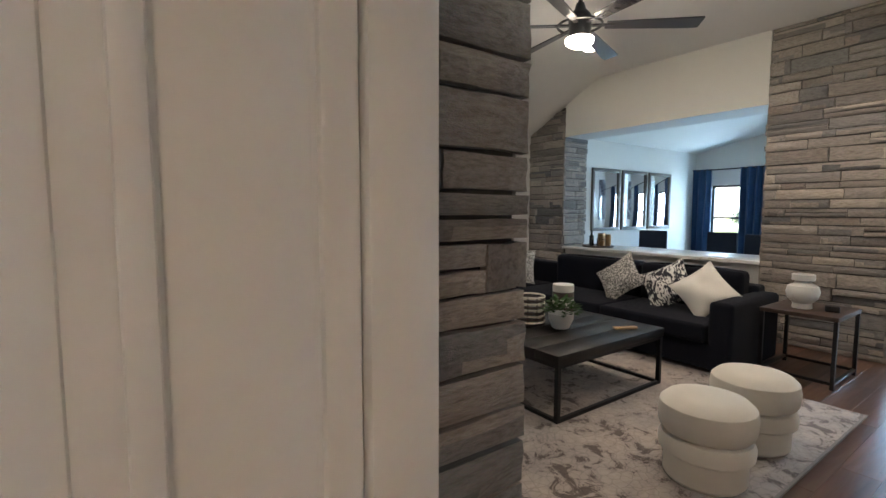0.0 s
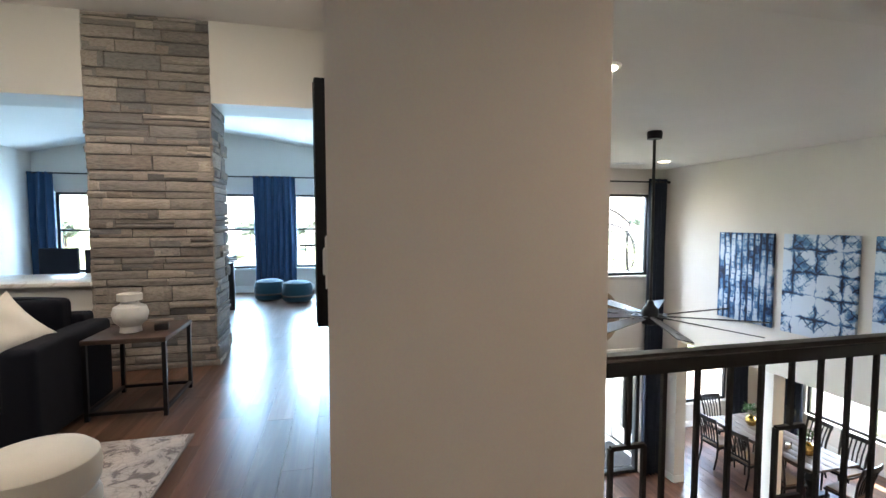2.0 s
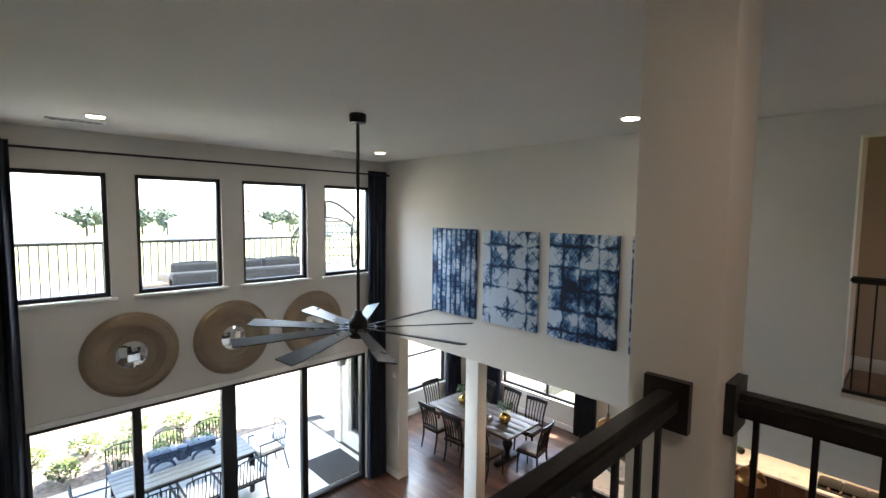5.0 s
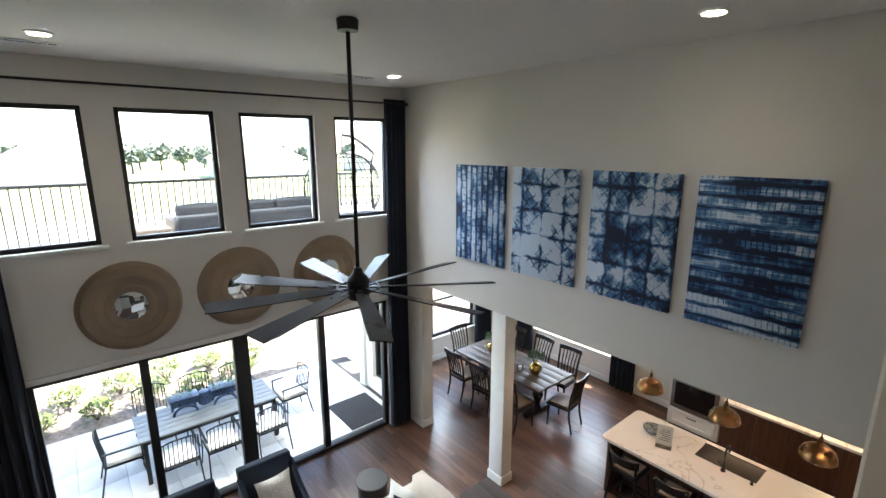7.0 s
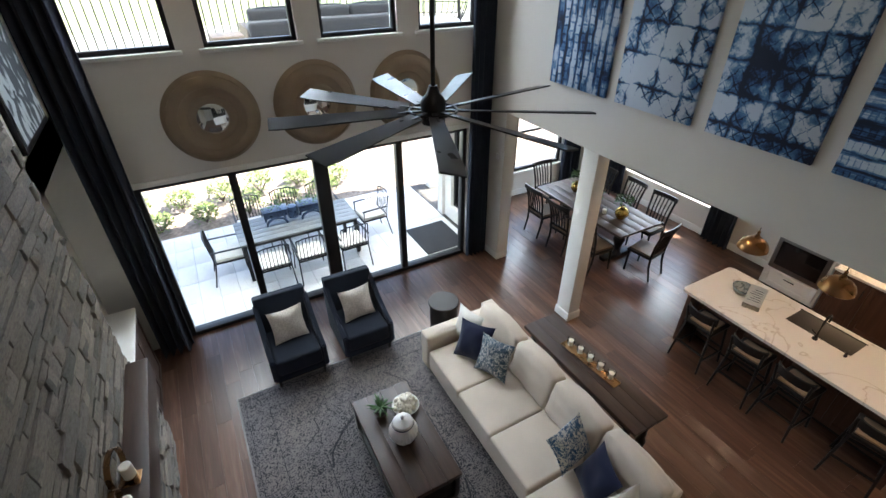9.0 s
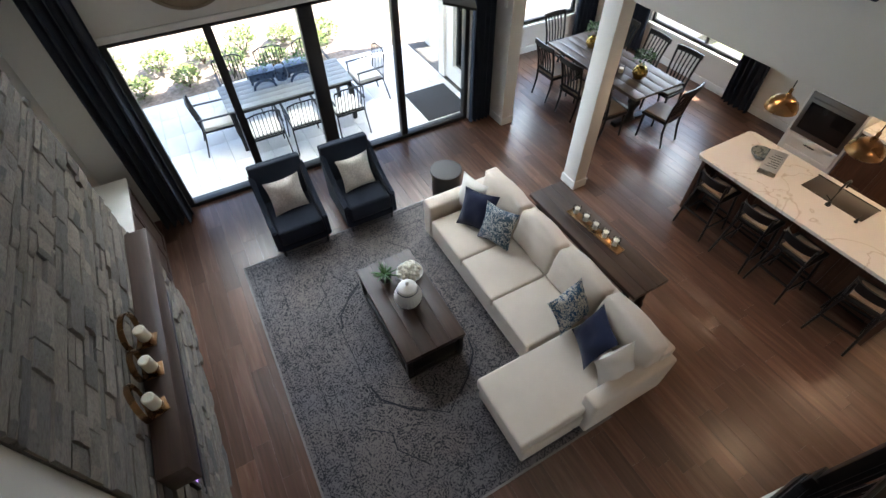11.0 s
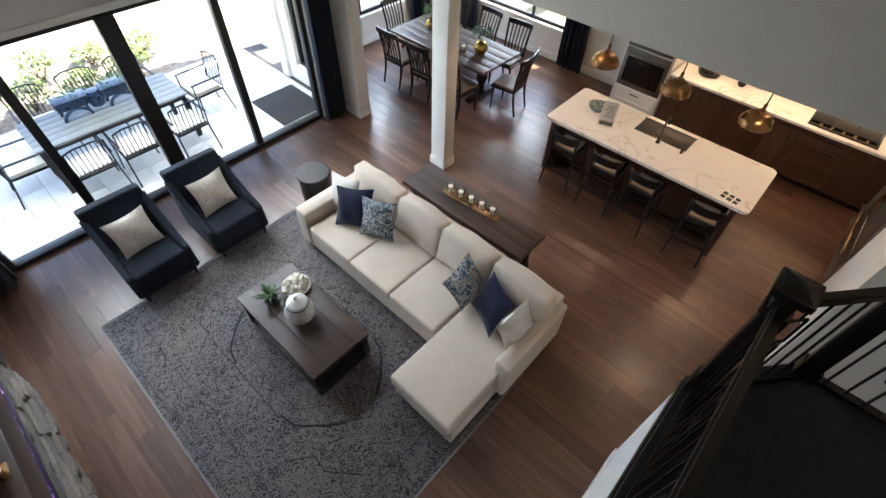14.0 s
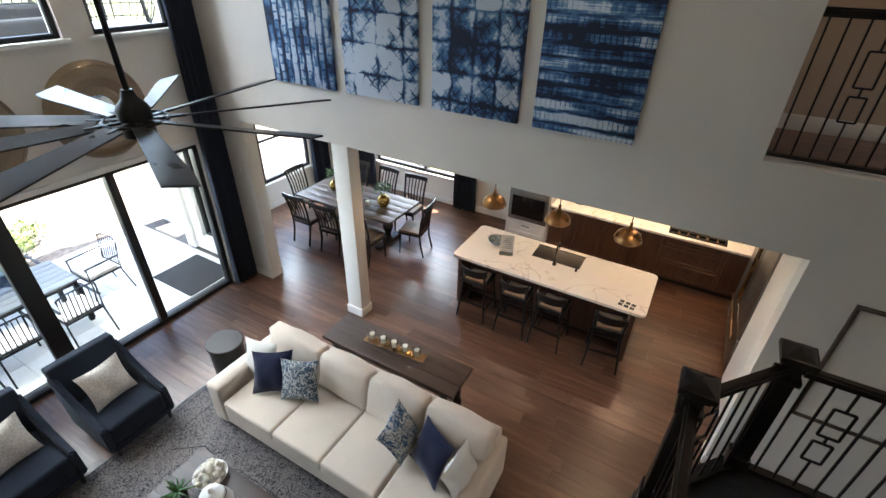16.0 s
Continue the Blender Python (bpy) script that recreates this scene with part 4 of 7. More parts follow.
for k in range(5):
    x = -0.30 + k * 0.15
    part("stem", one(lathe, [(0.025, 0.022), (0.008, 0.03), (0.008, 0.05), (0.03, 0.056)], 14, (x, 0, 0)), BRASS, tray)
    g = part("glass_cup", one(lathe, [(0.035, 0.056), (0.045, 0.08), (0.045, 0.15), (0.043, 0.15), (0.042, 0.08)], 20, (x, 0, 0)), GLASS, tray)
    part("candle", one(lathe, [(0.032, 0.058), (0.034, 0.06), (0.034, 0.125), (0.03, 0.13)], 18, (x, 0, 0)), WAX, tray)


# ceiling fan of the great room
def ceiling_fan(name, m, drop, blades, length, width, label, lamp=False, start=0.2, tilt=12):
    """Fan with its motor at the origin and a rod up to the ceiling."""
    t = thing(name, m, label, "ceiling fan")
    part("canopy", one(lathe, [(0.02, drop - 0.09), (0.075, drop - 0.085), (0.08, drop - 0.01), (0.07, drop)], 28), BLACK, t)
    part("downrod", one(rod, (0, 0, 0.12), (0, 0, drop - 0.05), 0.016), BLACK, t)
    part("motor", one(lathe, [(0.05, -0.13), (0.085, -0.12), (0.09, 0.03), (0.075, 0.06), (0.045, 0.09), (0.03, 0.14)], 32), BLACK, t)
    ring = [(0.17 * math.cos(a * 6.2832 / 36), 0.17 * math.sin(a * 6.2832 / 36), -0.03) for a in range(36)]
    part("ring", one(sweep, ring, 0.010, 8, True), BLACK, t)
    for k in range(blades):
        a = start + k * 6.28319 / blades
        b = bmnew()
        bar(b, (0.08, 0, -0.03), (0.26, 0, -0.03), 0.035, 0.012)
        bmesh.ops.transform(b, matrix=Matrix.Rotation(a, 4, "Z"), verts=b.verts)
        br = part("blade_arm", b, BLACK, t)
        b = bmnew()
        n = 9
        up, dn = [], []
        for i in range(n):
            s = i / (n - 1)
            w = width * (0.62 + 0.38 * s)
            x = 0.2 + (length - 0.2) * s
            for g, z in ((up, 0.005), (dn, -0.005)):
                g.append([b.verts.new((x, -w / 2, z)), b.verts.new((x, w / 2 if i < n - 1 else w / 2 * 0.85, z))])
        for i in range(n - 1):
            b.faces.new((up[i][0], up[i + 1][0], up[i + 1][1], up[i][1]))
            b.faces.new((dn[i][0], dn[i][1], dn[i + 1][1], dn[i + 1][0]))
            for s in (0, 1):
                b.faces.new((up[i][s], dn[i][s], dn[i + 1][s], up[i + 1][s]))
        for i in (0, n - 1):
            b.faces.new((up[i][0], up[i][1], dn[i][1], dn[i][0]))
        bmesh.ops.transform(b, matrix=Matrix.Rotation(a, 4, "Z") @ Matrix.Translation((0, 0, -0.03)) @ Matrix.Rotation(radians(tilt), 4, "X"), verts=b.verts)
        part("blade", b, FANBLADE, t)
    if lamp:
        part("lamp_bowl", one(lathe, [(0.0, -0.20), (0.07, -0.19), (0.105, -0.165), (0.11, -0.135), (0.10, -0.13)], 28), LAMPGLOW, t, "glowing frosted lamp bowl")
    return t


FANBLADE = surface("dark_fan_blade", (0.018, 0.016, 0.017), 0.3, 0.0, scale=5, relief=0.03)
ceiling_fan("ceiling_fan", pose(5.31, -3.57, 3.86), 1.99, 9, 1.12, 0.16, "large black ceiling fan with nine blades on a long rod", start=-0.04, tilt=-13)


# round gilt mirrors over the doors
def round_mirror(m):
    t = thing("round_mirror", m, "round brushed gold dish mirror on the wall", "mirror", "gold mirrors over the glass doors")
    part("dish", one(lathe, [(0.53, 0.0), (0.54, 0.02), (0.525, 0.045), (0.49, 0.075), (0.485, 0.07), (0.44, 0.098), (0.40, 0.105), (0.37, 0.098), (0.365, 0.09), (0.31, 0.07), (0.27, 0.058), (0.262, 0.064), (0.225, 0.066), (0.20, 0.06), (0.18, 0.062), (0.17, 0.03)], 64), GOLDDISH, t)
    part("glass", one(lathe, [(0.172, 0.030), (0.172, 0.041), (0.12, 0.050), (0.06, 0.055), (0.0, 0.057)], 48), MIRROR, t, "small round mirror glass")
    return t


GOLDDISH = surface("pale_brushed_gold", (0.33, 0.25, 0.175), 0.36, 0.65, dark=0.85, scale=3, grain=80, relief=0.05)
for y in (-2.27, -3.52, -4.80):
    round_mirror(Matrix.Translation((8.5, y, 3.10)) @ Matrix.Rotation(radians(-90), 4, "Y"))


# four indigo dyed canvases
def shibori(name, sx, sy, kind, lo=0.95, dark_spot=None, warp_by=0.10):
    m, nt, b = node_mat(name)
    v = coords(nt, (1, 1, 1))
    warp = add(nt, "ShaderNodeTexNoise", Scale=8.0, Detail=6.0, Roughness=0.65)
    nt.links.new(v, warp.inputs["Vector"])
    blend = nt.nodes.new("ShaderNodeVectorMath")
    blend.operation = "MULTIPLY_ADD"
    blend.inputs[1].default_value = (warp_by, warp_by, warp_by)
    nt.links.new(warp.outputs["Color"], blend.inputs[0])
    nt.links.new(v, blend.inputs[2])
    big = add(nt, "ShaderNodeTexNoise", Scale=4.5, Detail=5.0)
    nt.links.new(blend.outputs[0], big.inputs["Vector"])
    fine = add(nt, "ShaderNodeTexNoise", Scale=34.0, Detail=5.0, Roughness=0.7)
    nt.links.new(v, fine.inputs["Vector"])
    sep = nt.nodes.new("ShaderNodeSeparateXYZ")
    nt.links.new(blend.outputs[0], sep.inputs[0])

    def math_(op, a, bb):
        n = nt.nodes.new("ShaderNodeMath")
        n.operation = op
        for i, q in enumerate((a, bb)):
            if isinstance(q, (int, float)):
                n.inputs[i].default_value = q
            else:
                nt.links.new(q, n.inputs[i])
        return n.outputs[0]

    def per_cell(u, w):
        comb = nt.nodes.new("ShaderNodeCombineXYZ")
        nt.links.new(math_("FLOOR", u, 0), comb.inputs[0])
        nt.links.new(math_("FLOOR", w, 0), comb.inputs[2])
        rnd = nt.nodes.new("ShaderNodeTexWhiteNoise")
        nt.links.new(comb.outputs[0], rnd.inputs["Vector"])
        return rnd.outputs["Value"]

    def from_edge(u):
        return math_("ABSOLUTE", math_("SUBTRACT", math_("FRACT", u, 0), 0.5), 0)
    if kind == "fold":
        # cloth folded into squares: pale jagged petals, dark creases along edges and diagonals
        cu, cz = math_("MULTIPLY", sep.outputs[0], sx), math_("MULTIPLY", sep.outputs[2], sy)
        fx, fz = from_edge(cu), from_edge(cz)
        crease = math_("MINIMUM", math_("ABSOLUTE", math_("SUBTRACT", fx, fz), 0), math_("ABSOLUTE", math_("SUBTRACT", math_("ADD", fx, fz), 0.5), 0))
        crease = math_("MINIMUM", crease, math_("MINIMUM", math_("SUBTRACT", 0.5, fx), math_("SUBTRACT", 0.5, fz)))
        petal = math_("MINIMUM", math_("SUBTRACT", 0.50, math_("MAXIMUM", fx, fz)), 0.13)
        tone = per_cell(cu, cz)
        val = math_("ADD", math_("MULTIPLY", petal, 4.6), math_("MULTIPLY", tone, 0.45))
        val = math_("ADD", val, math_("MULTIPLY", math_("SUBTRACT", big.outputs[0], 0.5), 3.4))
        val = math_("ADD", val, math_("MULTIPLY", math_("SUBTRACT", fine.outputs[0], 0.5), 0.9))
        val = math_("SUBTRACT", val, math_("MULTIPLY", math_("SUBTRACT", 0.042, math_("MINIMUM", crease, 0.042)), math_("MAXIMUM", math_("MULTIPLY", math_("SUBTRACT", 0.62, big.outputs[0]), 85.0), 3.0)))
        if dark_spot:
            dx = math_("SUBTRACT", sep.outputs[0], dark_spot[0])
            dz = math_("SUBTRACT", sep.outputs[2], dark_spot[1])
            far = math_("SQRT", math_("ADD", math_("MULTIPLY", dx, dx), math_("MULTIPLY", dz, dz)), 0)
            val = math_("SUBTRACT", val, math_("MAXIMUM", math_("SUBTRACT", 0.85, math_("MULTIPLY", far, 2.3)), 0.0))
    else:
        # pleated and bound: bands across, with rows of small pale teeth
        along, across = (sep.outputs[0], sep.outputs[2]) if kind == "rows" else (sep.outputs[2], sep.outputs[0])
        wide = add(nt, "ShaderNodeTexNoise", Scale=1.0, Detail=3.0)
        thread = add(nt, "ShaderNodeTexNoise", Scale=1.0, Detail=4.0, Roughness=0.7)
        for node, sc in ((wide, (1.3, 1, 5.5) if kind == "rows" else (5.5, 1, 2.6)), (thread, (3, 1, 85) if kind == "rows" else (90, 1, 5))):
            mp = add(nt, "ShaderNodeMapping")
            mp.inputs["Scale"].default_value = sc
            nt.links.new(v, mp.inputs["Vector"])
            nt.links.new(mp.outputs[0], node.inputs["Vector"])
        rows_u, teeth_u = math_("MULTIPLY", across, sy), math_("MULTIPLY", along, sx)
        teeth_u = math_("ADD", teeth_u, math_("MULTIPLY", per_cell(rows_u, rows_u), 7.0))
        tooth = math_("MULTIPLY", math_("MINIMUM", math_("SUBTRACT", 0.5, math_("MAXIMUM", math_("MULTIPLY", from_edge(teeth_u), 0.92), math_("MULTIPLY", from_edge(rows_u), 1.35))), 0.20), 1.7)
        val = math_("MULTIPLY", tooth, math_("ADD", per_cell(teeth_u, rows_u), math_("MULTIPLY", per_cell(math_("MULTIPLY", along, 1.7), rows_u), 1.5)))
        val = math_("ADD", val, math_("MULTIPLY", math_("SUBTRACT", wide.outputs[0], 0.5), 2.5))
        val = math_("ADD", val, math_("MULTIPLY", math_("SUBTRACT", thread.outputs[0], 0.5), 1.5))
        val = math_("ADD", val, math_("MULTIPLY", math_("SUBTRACT", fine.outputs[0], 0.5), 0.5))
    c = ramp(nt, math_("MULTIPLY", math_("SUBTRACT", val, lo), 1.15), [(0.08, (0.005, 0.013, 0.042)), (0.30, (0.019, 0.072, 0.20)), (0.64, (0.085, 0.21, 0.41)), (0.98, (0.56, 0.64, 0.73))])
    nt.links.new(c, b.inputs["Base Color"])
    b.inputs["Roughness"].default_value = 0.75
    bump(nt, b, fine.outputs[0], 0.1, 0.003)
    return m


for x0, x1, mt, lb in ((6.19, 7.14, shibori("indigo_stripe_dye", 11, 9.5, "columns", -0.22, None, 0.06), "indigo plaid dyed canvas"),
                       (5.09, 6.04, shibori("indigo_star_dye", 3.2, 3.3, "fold", -0.20), "indigo and white star folded dyed canvas"),
                       (3.99, 4.92, shibori("indigo_kite_dye", 4.2, 3.7, "fold", 0.0, (4.66, 4.05)), "dark indigo kite pattern dyed canvas"),
                       (2.94, 3.84, shibori("indigo_row_dye", 23, 9.0, "rows", -0.17, None, 0.05), "indigo dyed canvas with pale broken rows")):
    ob = single("canvas_painting", one(box, x0, x1, -6.26, -6.22, 3.35, 4.70, 0.006), mt, Matrix(), lb + " on the wall", "painting", "four indigo canvases")


# recessed lights
def recessed(x, y, z, power=0):
    t = thing("recessed_light", pose(x, y, z), "round white recessed ceiling light switched on", "ceiling light", "recessed ceiling lights")
    part("trim_ring", one(lathe, [(0.075, 0.0), (0.10, -0.001), (0.10, -0.010), (0.075, -0.018)], 32), TRIM, t)
    part("lens", one(lathe, [(0.0, -0.020), (0.074, -0.020), (0.074, -0.006)], 28), LAMPGLOW, t, "glowing frosted lens")


for x, y in ((3.55, -1.85), (7.25, -1.85), (3.55, -5.4), (7.4, -5.36)):
    recessed(x, y, 5.85)
def vent(m, w, d, label="white slotted ceiling air vent"):
    t = thing("air_vent", m, label, "vent")
    for x0, x1, y0, y1 in ((-w / 2, w / 2, -d / 2, -d / 2 + 0.02), (-w / 2, w / 2, d / 2 - 0.02, d / 2), (-w / 2, -w / 2 + 0.02, -d / 2 + 0.02, d / 2 - 0.02), (w / 2 - 0.02, w / 2, -d / 2 + 0.02, d / 2 - 0.02)):
        part("frame", one(box, x0, x1, y0, y1, -0.012, 0.0), TRIM, t)
    # dark plate in place of the shade between the slats
    part("slot_shade", one(box, -w / 2 + 0.015, w / 2 - 0.015, -d / 2 + 0.015, d / 2 - 0.015, -0.003, -0.001), FRAME, t)
    n = 7
    for k in range(n):
        y = -d / 2 + 0.03 + (d - 0.06) * k / (n - 1)
        part("slat", one(box, -w / 2 + 0.02, w / 2 - 0.02, y - 0.008, y + 0.004, -0.010, -0.004), TRIM, t)


vent(pose(7.75, -1.75, 5.85), 0.15, 0.5)
vent(pose(7.8, -5.0, 5.85), 0.15, 0.5)

# mantel, candle holders, picture and fire over the hearth
mt = thing("mantel_shelf", Matrix(), "thick dark wood mantel beam on the stone fireplace", "mantel")
part("beam", one(box, 4.10, 6.53, -1.065, -0.875, 1.25, 1.50, 0.012), TABLEW, mt)
def candle_holder(x, y, r, a0):
    t = thing("ring_candle_holder", pose(x, y, 1.50, 0, 0, a0), "brass ring candle holder with an ivory pillar candle", "candle holder", "candle holders on the mantel")
    part("base", one(box, -0.06, 0.06, -0.06, 0.06, 0.0, 0.012, 0.003), BRASS, t)
    bm = bmnew()
    n = 44
    lp = []
    for k in range(n):
        a = 6.28319 * k / n
        c, s = math.cos(a), math.sin(a)
        lp.append([bm.verts.new((rr * c, w, 0.012 + r + rr * s)) for rr, w in ((r, -0.02), (r, 0.02), (r - 0.008, 0.02), (r - 0.008, -0.02))])
    for k in range(n):
        p, q = lp[k], lp[(k + 1) % n]
        for i in range(4):
            bm.faces.new((p[i], p[(i + 1) % 4], q[(i + 1) % 4], q[i]))
    bmesh.ops.translate(bm, vec=(0, 0.055, 0), verts=bm.verts)
    part("ring", bm, BRASS, t, "brass hoop")
    part("cup", one(lathe, [(0.02, 0.012), (0.045, 0.03), (0.05, 0.05), (0.046, 0.052)], 20), BRASS, t)
    part("candle", one(lathe, [(0.041, 0.045), (0.043, 0.047), (0.043, 0.165), (0.034, 0.172)], 20), WAX, t)


candle_holder(4.60, -0.955, 0.15, 12)
candle_holder(4.91, -0.965, 0.12, 0)
candle_holder(5.20, -0.955, 0.15, -8)
fp = thing("fireplace_insert", Matrix(), "long black linear gas fireplace with violet embers", "fireplace")
for x0, x1, z0, z1 in ((4.20, 6.40, 0.74, 0.78), (4.20, 6.40, 1.18, 1.22), (4.20, 4.24, 0.78, 1.18), (6.36, 6.40, 0.78, 1.18)):
    part("surround", one(box, x0, x1, -0.925, -0.86, z0, z1, 0.004), BLACK, fp)
part("firebox", one(box, 4.24, 6.36, -0.88, -0.875, 0.78, 1.18), BLACKGLASS, fp)
EMBER = glow("violet_ember", (0.35, 0.12, 0.9), 0.25)
rng = random.Random(11)
bm = bmnew()
for k in range(260):
    x, z, s = rng.uniform(4.27, 6.33), rng.uniform(0.79, 0.86) + 0.04 * rng.random(), rng.uniform(0.006, 0.016)
    box(bm, x - s, x + s, -0.896 - s, -0.896 + s, z - s, z + s, 0, m=None)
part("ember_bed", bm, EMBER, fp, "glowing violet glass embers", smooth=False)
pic = thing("framed_picture", Matrix(), "dark framed abstract picture on the fireplace wall", "picture")
part("frame", one(box, 6.95, 7.97, -0.86, -0.82, 3.44, 4.75, 0.004), BLACK, pic)
part("print", one(box, 7.0, 7.92, -0.866, -0.858, 3.50, 4.69), pattern_fabric("grey_wash_print", (0.05, 0.06, 0.07), (0.42, 0.45, 0.47), 3.0, 0.5), pic)
sens = thing("wall_sensor", pose(8.05, -6.25, 1.95), "small white wall sensor on the pilaster", "sensor")
part("body", one(box, 0.10, 0.17, 0.0, 0.03, -0.05, 0.05, 0.01), TRIM, sens)

# ---- railings ----
def newel(m, h, label, w=0.10):
    t = thing("newel_post", m, label, "newel post", "newel posts")
    part("shaft", one(box, -w / 2, w / 2, -w / 2, w / 2, 0, h - 0.10, 0.006), DARKWOOD, t)
    part("collar", one(box, -w / 2 - 0.02, w / 2 + 0.02, -w / 2 - 0.02, w / 2 + 0.02, h - 0.24, h - 0.20, 0.008), DARKWOOD, t)
    bm = bmnew()
    for s, z0, z1 in ((0.025, h - 0.10, h - 0.07), (0.045, h - 0.07, h - 0.03)):
        box(bm, -w / 2 - s, w / 2 + s, -w / 2 - s, w / 2 + s, z0, z1, 0.006)
    bmesh.ops.create_cone(bm, cap_ends=True, segments=4, radius1=(w / 2 + 0.03) * 1.414, radius2=0.02, depth=0.035, matrix=Matrix.Translation((0, 0, h - 0.0125)) @ Matrix.Rotation(radians(45), 4, "Z"))
    part("cap", bm, DARKWOOD, t, "stepped square cap")
    part("base_block", one(box, -w / 2 - 0.015, w / 2 + 0.015, -w / 2 - 0.015, w / 2 + 0.015, 0, 0.12, 0.006), DARKWOOD, t)
    return t


def railing(p, q, z_floor, z_top, label, every=0.115, phase=2, rosettes=(False, False), shoe=True):
    """A level guard from p to q (x, y): wooden handrail on square iron bars, every few bars a linked pair of open rectangles."""
    t = thing("stair_railing", Matrix(), label, "railing", "iron railings")
    p, q = Vector((*p, 0)), Vector((*q, 0))
    d = q - p
    n = max(2, int(round(d.length / every)))
    u = d.normalized()
    bm = bmnew()
    bar(bm, p + Vector((0, 0, z_top - 0.03)), q + Vector((0, 0, z_top - 0.03)), 0.065, 0.06)
    bmesh.ops.bevel(bm, geom=list(bm.edges), offset=0.014, segments=3, affect="EDGES")
    part("handrail", bm, DARKWOOD, t)
    if shoe:
        part("shoe_rail", one(bar, p + Vector((0, 0, z_floor + 0.015)), q + Vector((0, 0, z_floor + 0.015)), 0.05, 0.03), DARKWOOD, t)
    for e, on in ((p, rosettes[0]), (q, rosettes[1])):
        if on:
            bm = bmnew()
            c = e + Vector((0, 0, z_top - 0.035))
            s = Vector((-u.y, u.x, 0))
            inward = u if e is p else -u
            a = c + inward * 0.0
            bar(bm, a - inward * 0.001, a + inward * 0.022, 0.11, 0.13)
            part("rosette", bm, DARKWOOD, t, "square wooden wall block")
    zb, zt = z_floor + 0.03, z_top - 0.055
    for i in range(n):
        c = p + d * ((i + 0.5) / n)
        bm = bmnew()
        if i % 5 == phase:
            mid = zb + (zt - zb) * 0.52
            w, hh = 0.054, 0.115
            for z0, z1, ww in ((mid + 0.03, mid + 0.03 + 2 * hh, w), (mid - 0.03 - 1.5 * hh, mid - 0.03, w * 0.95)):
                for k in (-1, 1):
                    bar(bm, c + u * (k * ww) + Vector((0, 0, z0)), c + u * (k * ww) + Vector((0, 0, z1)), 0.013, 0.013)
                for zz in (z0, z1):
                    bar(bm, c - u * ww + Vector((0, 0, zz)), c + u * ww + Vector((0, 0, zz)), 0.013, 0.013)
            for z0, z1 in ((zb, mid - 0.03 - 1.5 * hh), (mid - 0.03, mid + 0.03), (mid + 0.03 + 2 * hh, zt)):
                bar(bm, c + Vector((0, 0, z0)), c + Vector((0, 0, z1)), 0.013, 0.013)
        else:
            bar(bm, c + Vector((0, 0, zb)), c + Vector((0, 0, zt)), 0.013, 0.013)
        part("baluster", bm, BLACK, t, smooth=False)
    return t


railing((2.03, -0.822), (2.03, -2.328), LOFT, 4.50, "espresso handrail on black iron balusters along the overlook", phase=1, rosettes=(False, True))
railing((1.918, -2.44), (-1.9, -2.44), LOFT, 4.50, "espresso handrail on black iron balusters above the stairs", phase=1, rosettes=(True, False))
railing((2.0, -6.37), (-0.6, -6.37), LOFT, 4.44, "dark iron railing across the upper hall opening", phase=3)

# stair landing below the overlook
LZ = 1.71
outline = [(2.17, -2.62), (2.17, -4.33), (1.66, -4.93), (-0.3, -4.93), (-0.3, -2.62)]


def prism(bm, pts, z0, z1):
    a = [bm.verts.new((x, y, z0)) for x, y in pts]
    b = [bm.verts.new((x, y, z1)) for x, y in pts]
    bm.faces.new(a[::-1]), bm.faces.new(b)
    for i in range(len(pts)):
        bm.faces.new((a[i], a[(i + 1) % len(pts)], b[(i + 1) % len(pts)], b[i]))


stair = thing("stair_landing", Matrix(), "dark carpeted stair landing over a white painted wall", "stairs")
part("landing_floor", one(prism, outline, LZ - 0.05, LZ), fabric("black_carpet", (0.012, 0.011, 0.011), 220, 0.5), stair, "black carpeted landing")
part("fascia", one(prism, [(x + (0.012 if x > 2 else 0), y - (0.008 if y < -4 else 0)) for x, y in outline], LZ - 0.17, LZ - 0.05), DARKWOOD, stair, "dark stained fascia")
part("side_wall", one(prism, outline, 0.0, LZ - 0.17), TRIM, stair, "white painted wall")
part("baseboard", one(box, 2.17, 2.187, -4.34, -2.62, 0.0, 0.135, 0.003), TRIM, stair)
for k in range(9):
    z = LZ + 0.1708 * (k + 1)
    part("step", one(box, 0.9 - 0.27 * (k + 1), 0.9 - 0.27 * k, -3.55, -2.64, LZ, z, 0.01), DARKWOOD, stair)
newel(pose(2.10, -4.29, LZ), 1.12, "square espresso newel post with stepped cap at the landing corner")
newel(pose(1.615, -4.866, LZ), 1.10, "square espresso newel post with stepped cap at the landing corner")
railing((2.10, -2.70), (2.10, -4.24), LZ, LZ + 0.98, "espresso handrail on iron balusters along the landing", phase=3)
railing((2.065, -4.335), (1.65, -4.825), LZ, LZ + 0.98, "short espresso handrail across the landing corner", phase=1)
railing((1.56, -4.866), (-0.25, -4.866), LZ, LZ + 0.98, "espresso handrail on iron balusters along the landing", phase=2)
for x0, x1, z0, z1 in ((0.25, 1.02, 1.15, 2.42), (-0.85, 0.0, 1.15, 2.42)):
    t = thing("framed_picture", Matrix(), "large pale print in a thin brown wood frame", "picture")
    for a, b, c, d in ((x0, x1, z1 - 0.03, z1), (x0, x1, z0, z0 + 0.03), (x0, x0 + 0.03, z0 + 0.03, z1 - 0.03), (x1 - 0.03, x1, z0 + 0.03, z1 - 0.03)):
        part("frame", one(box, a, b, -6.26, -6.225, c, d, 0.003), GREYWOOD, t)
    part("print", one(box, x0 + 0.03, x1 - 0.03, -6.258, -6.245, z0 + 0.03, z1 - 0.03), CERAMIC, t)

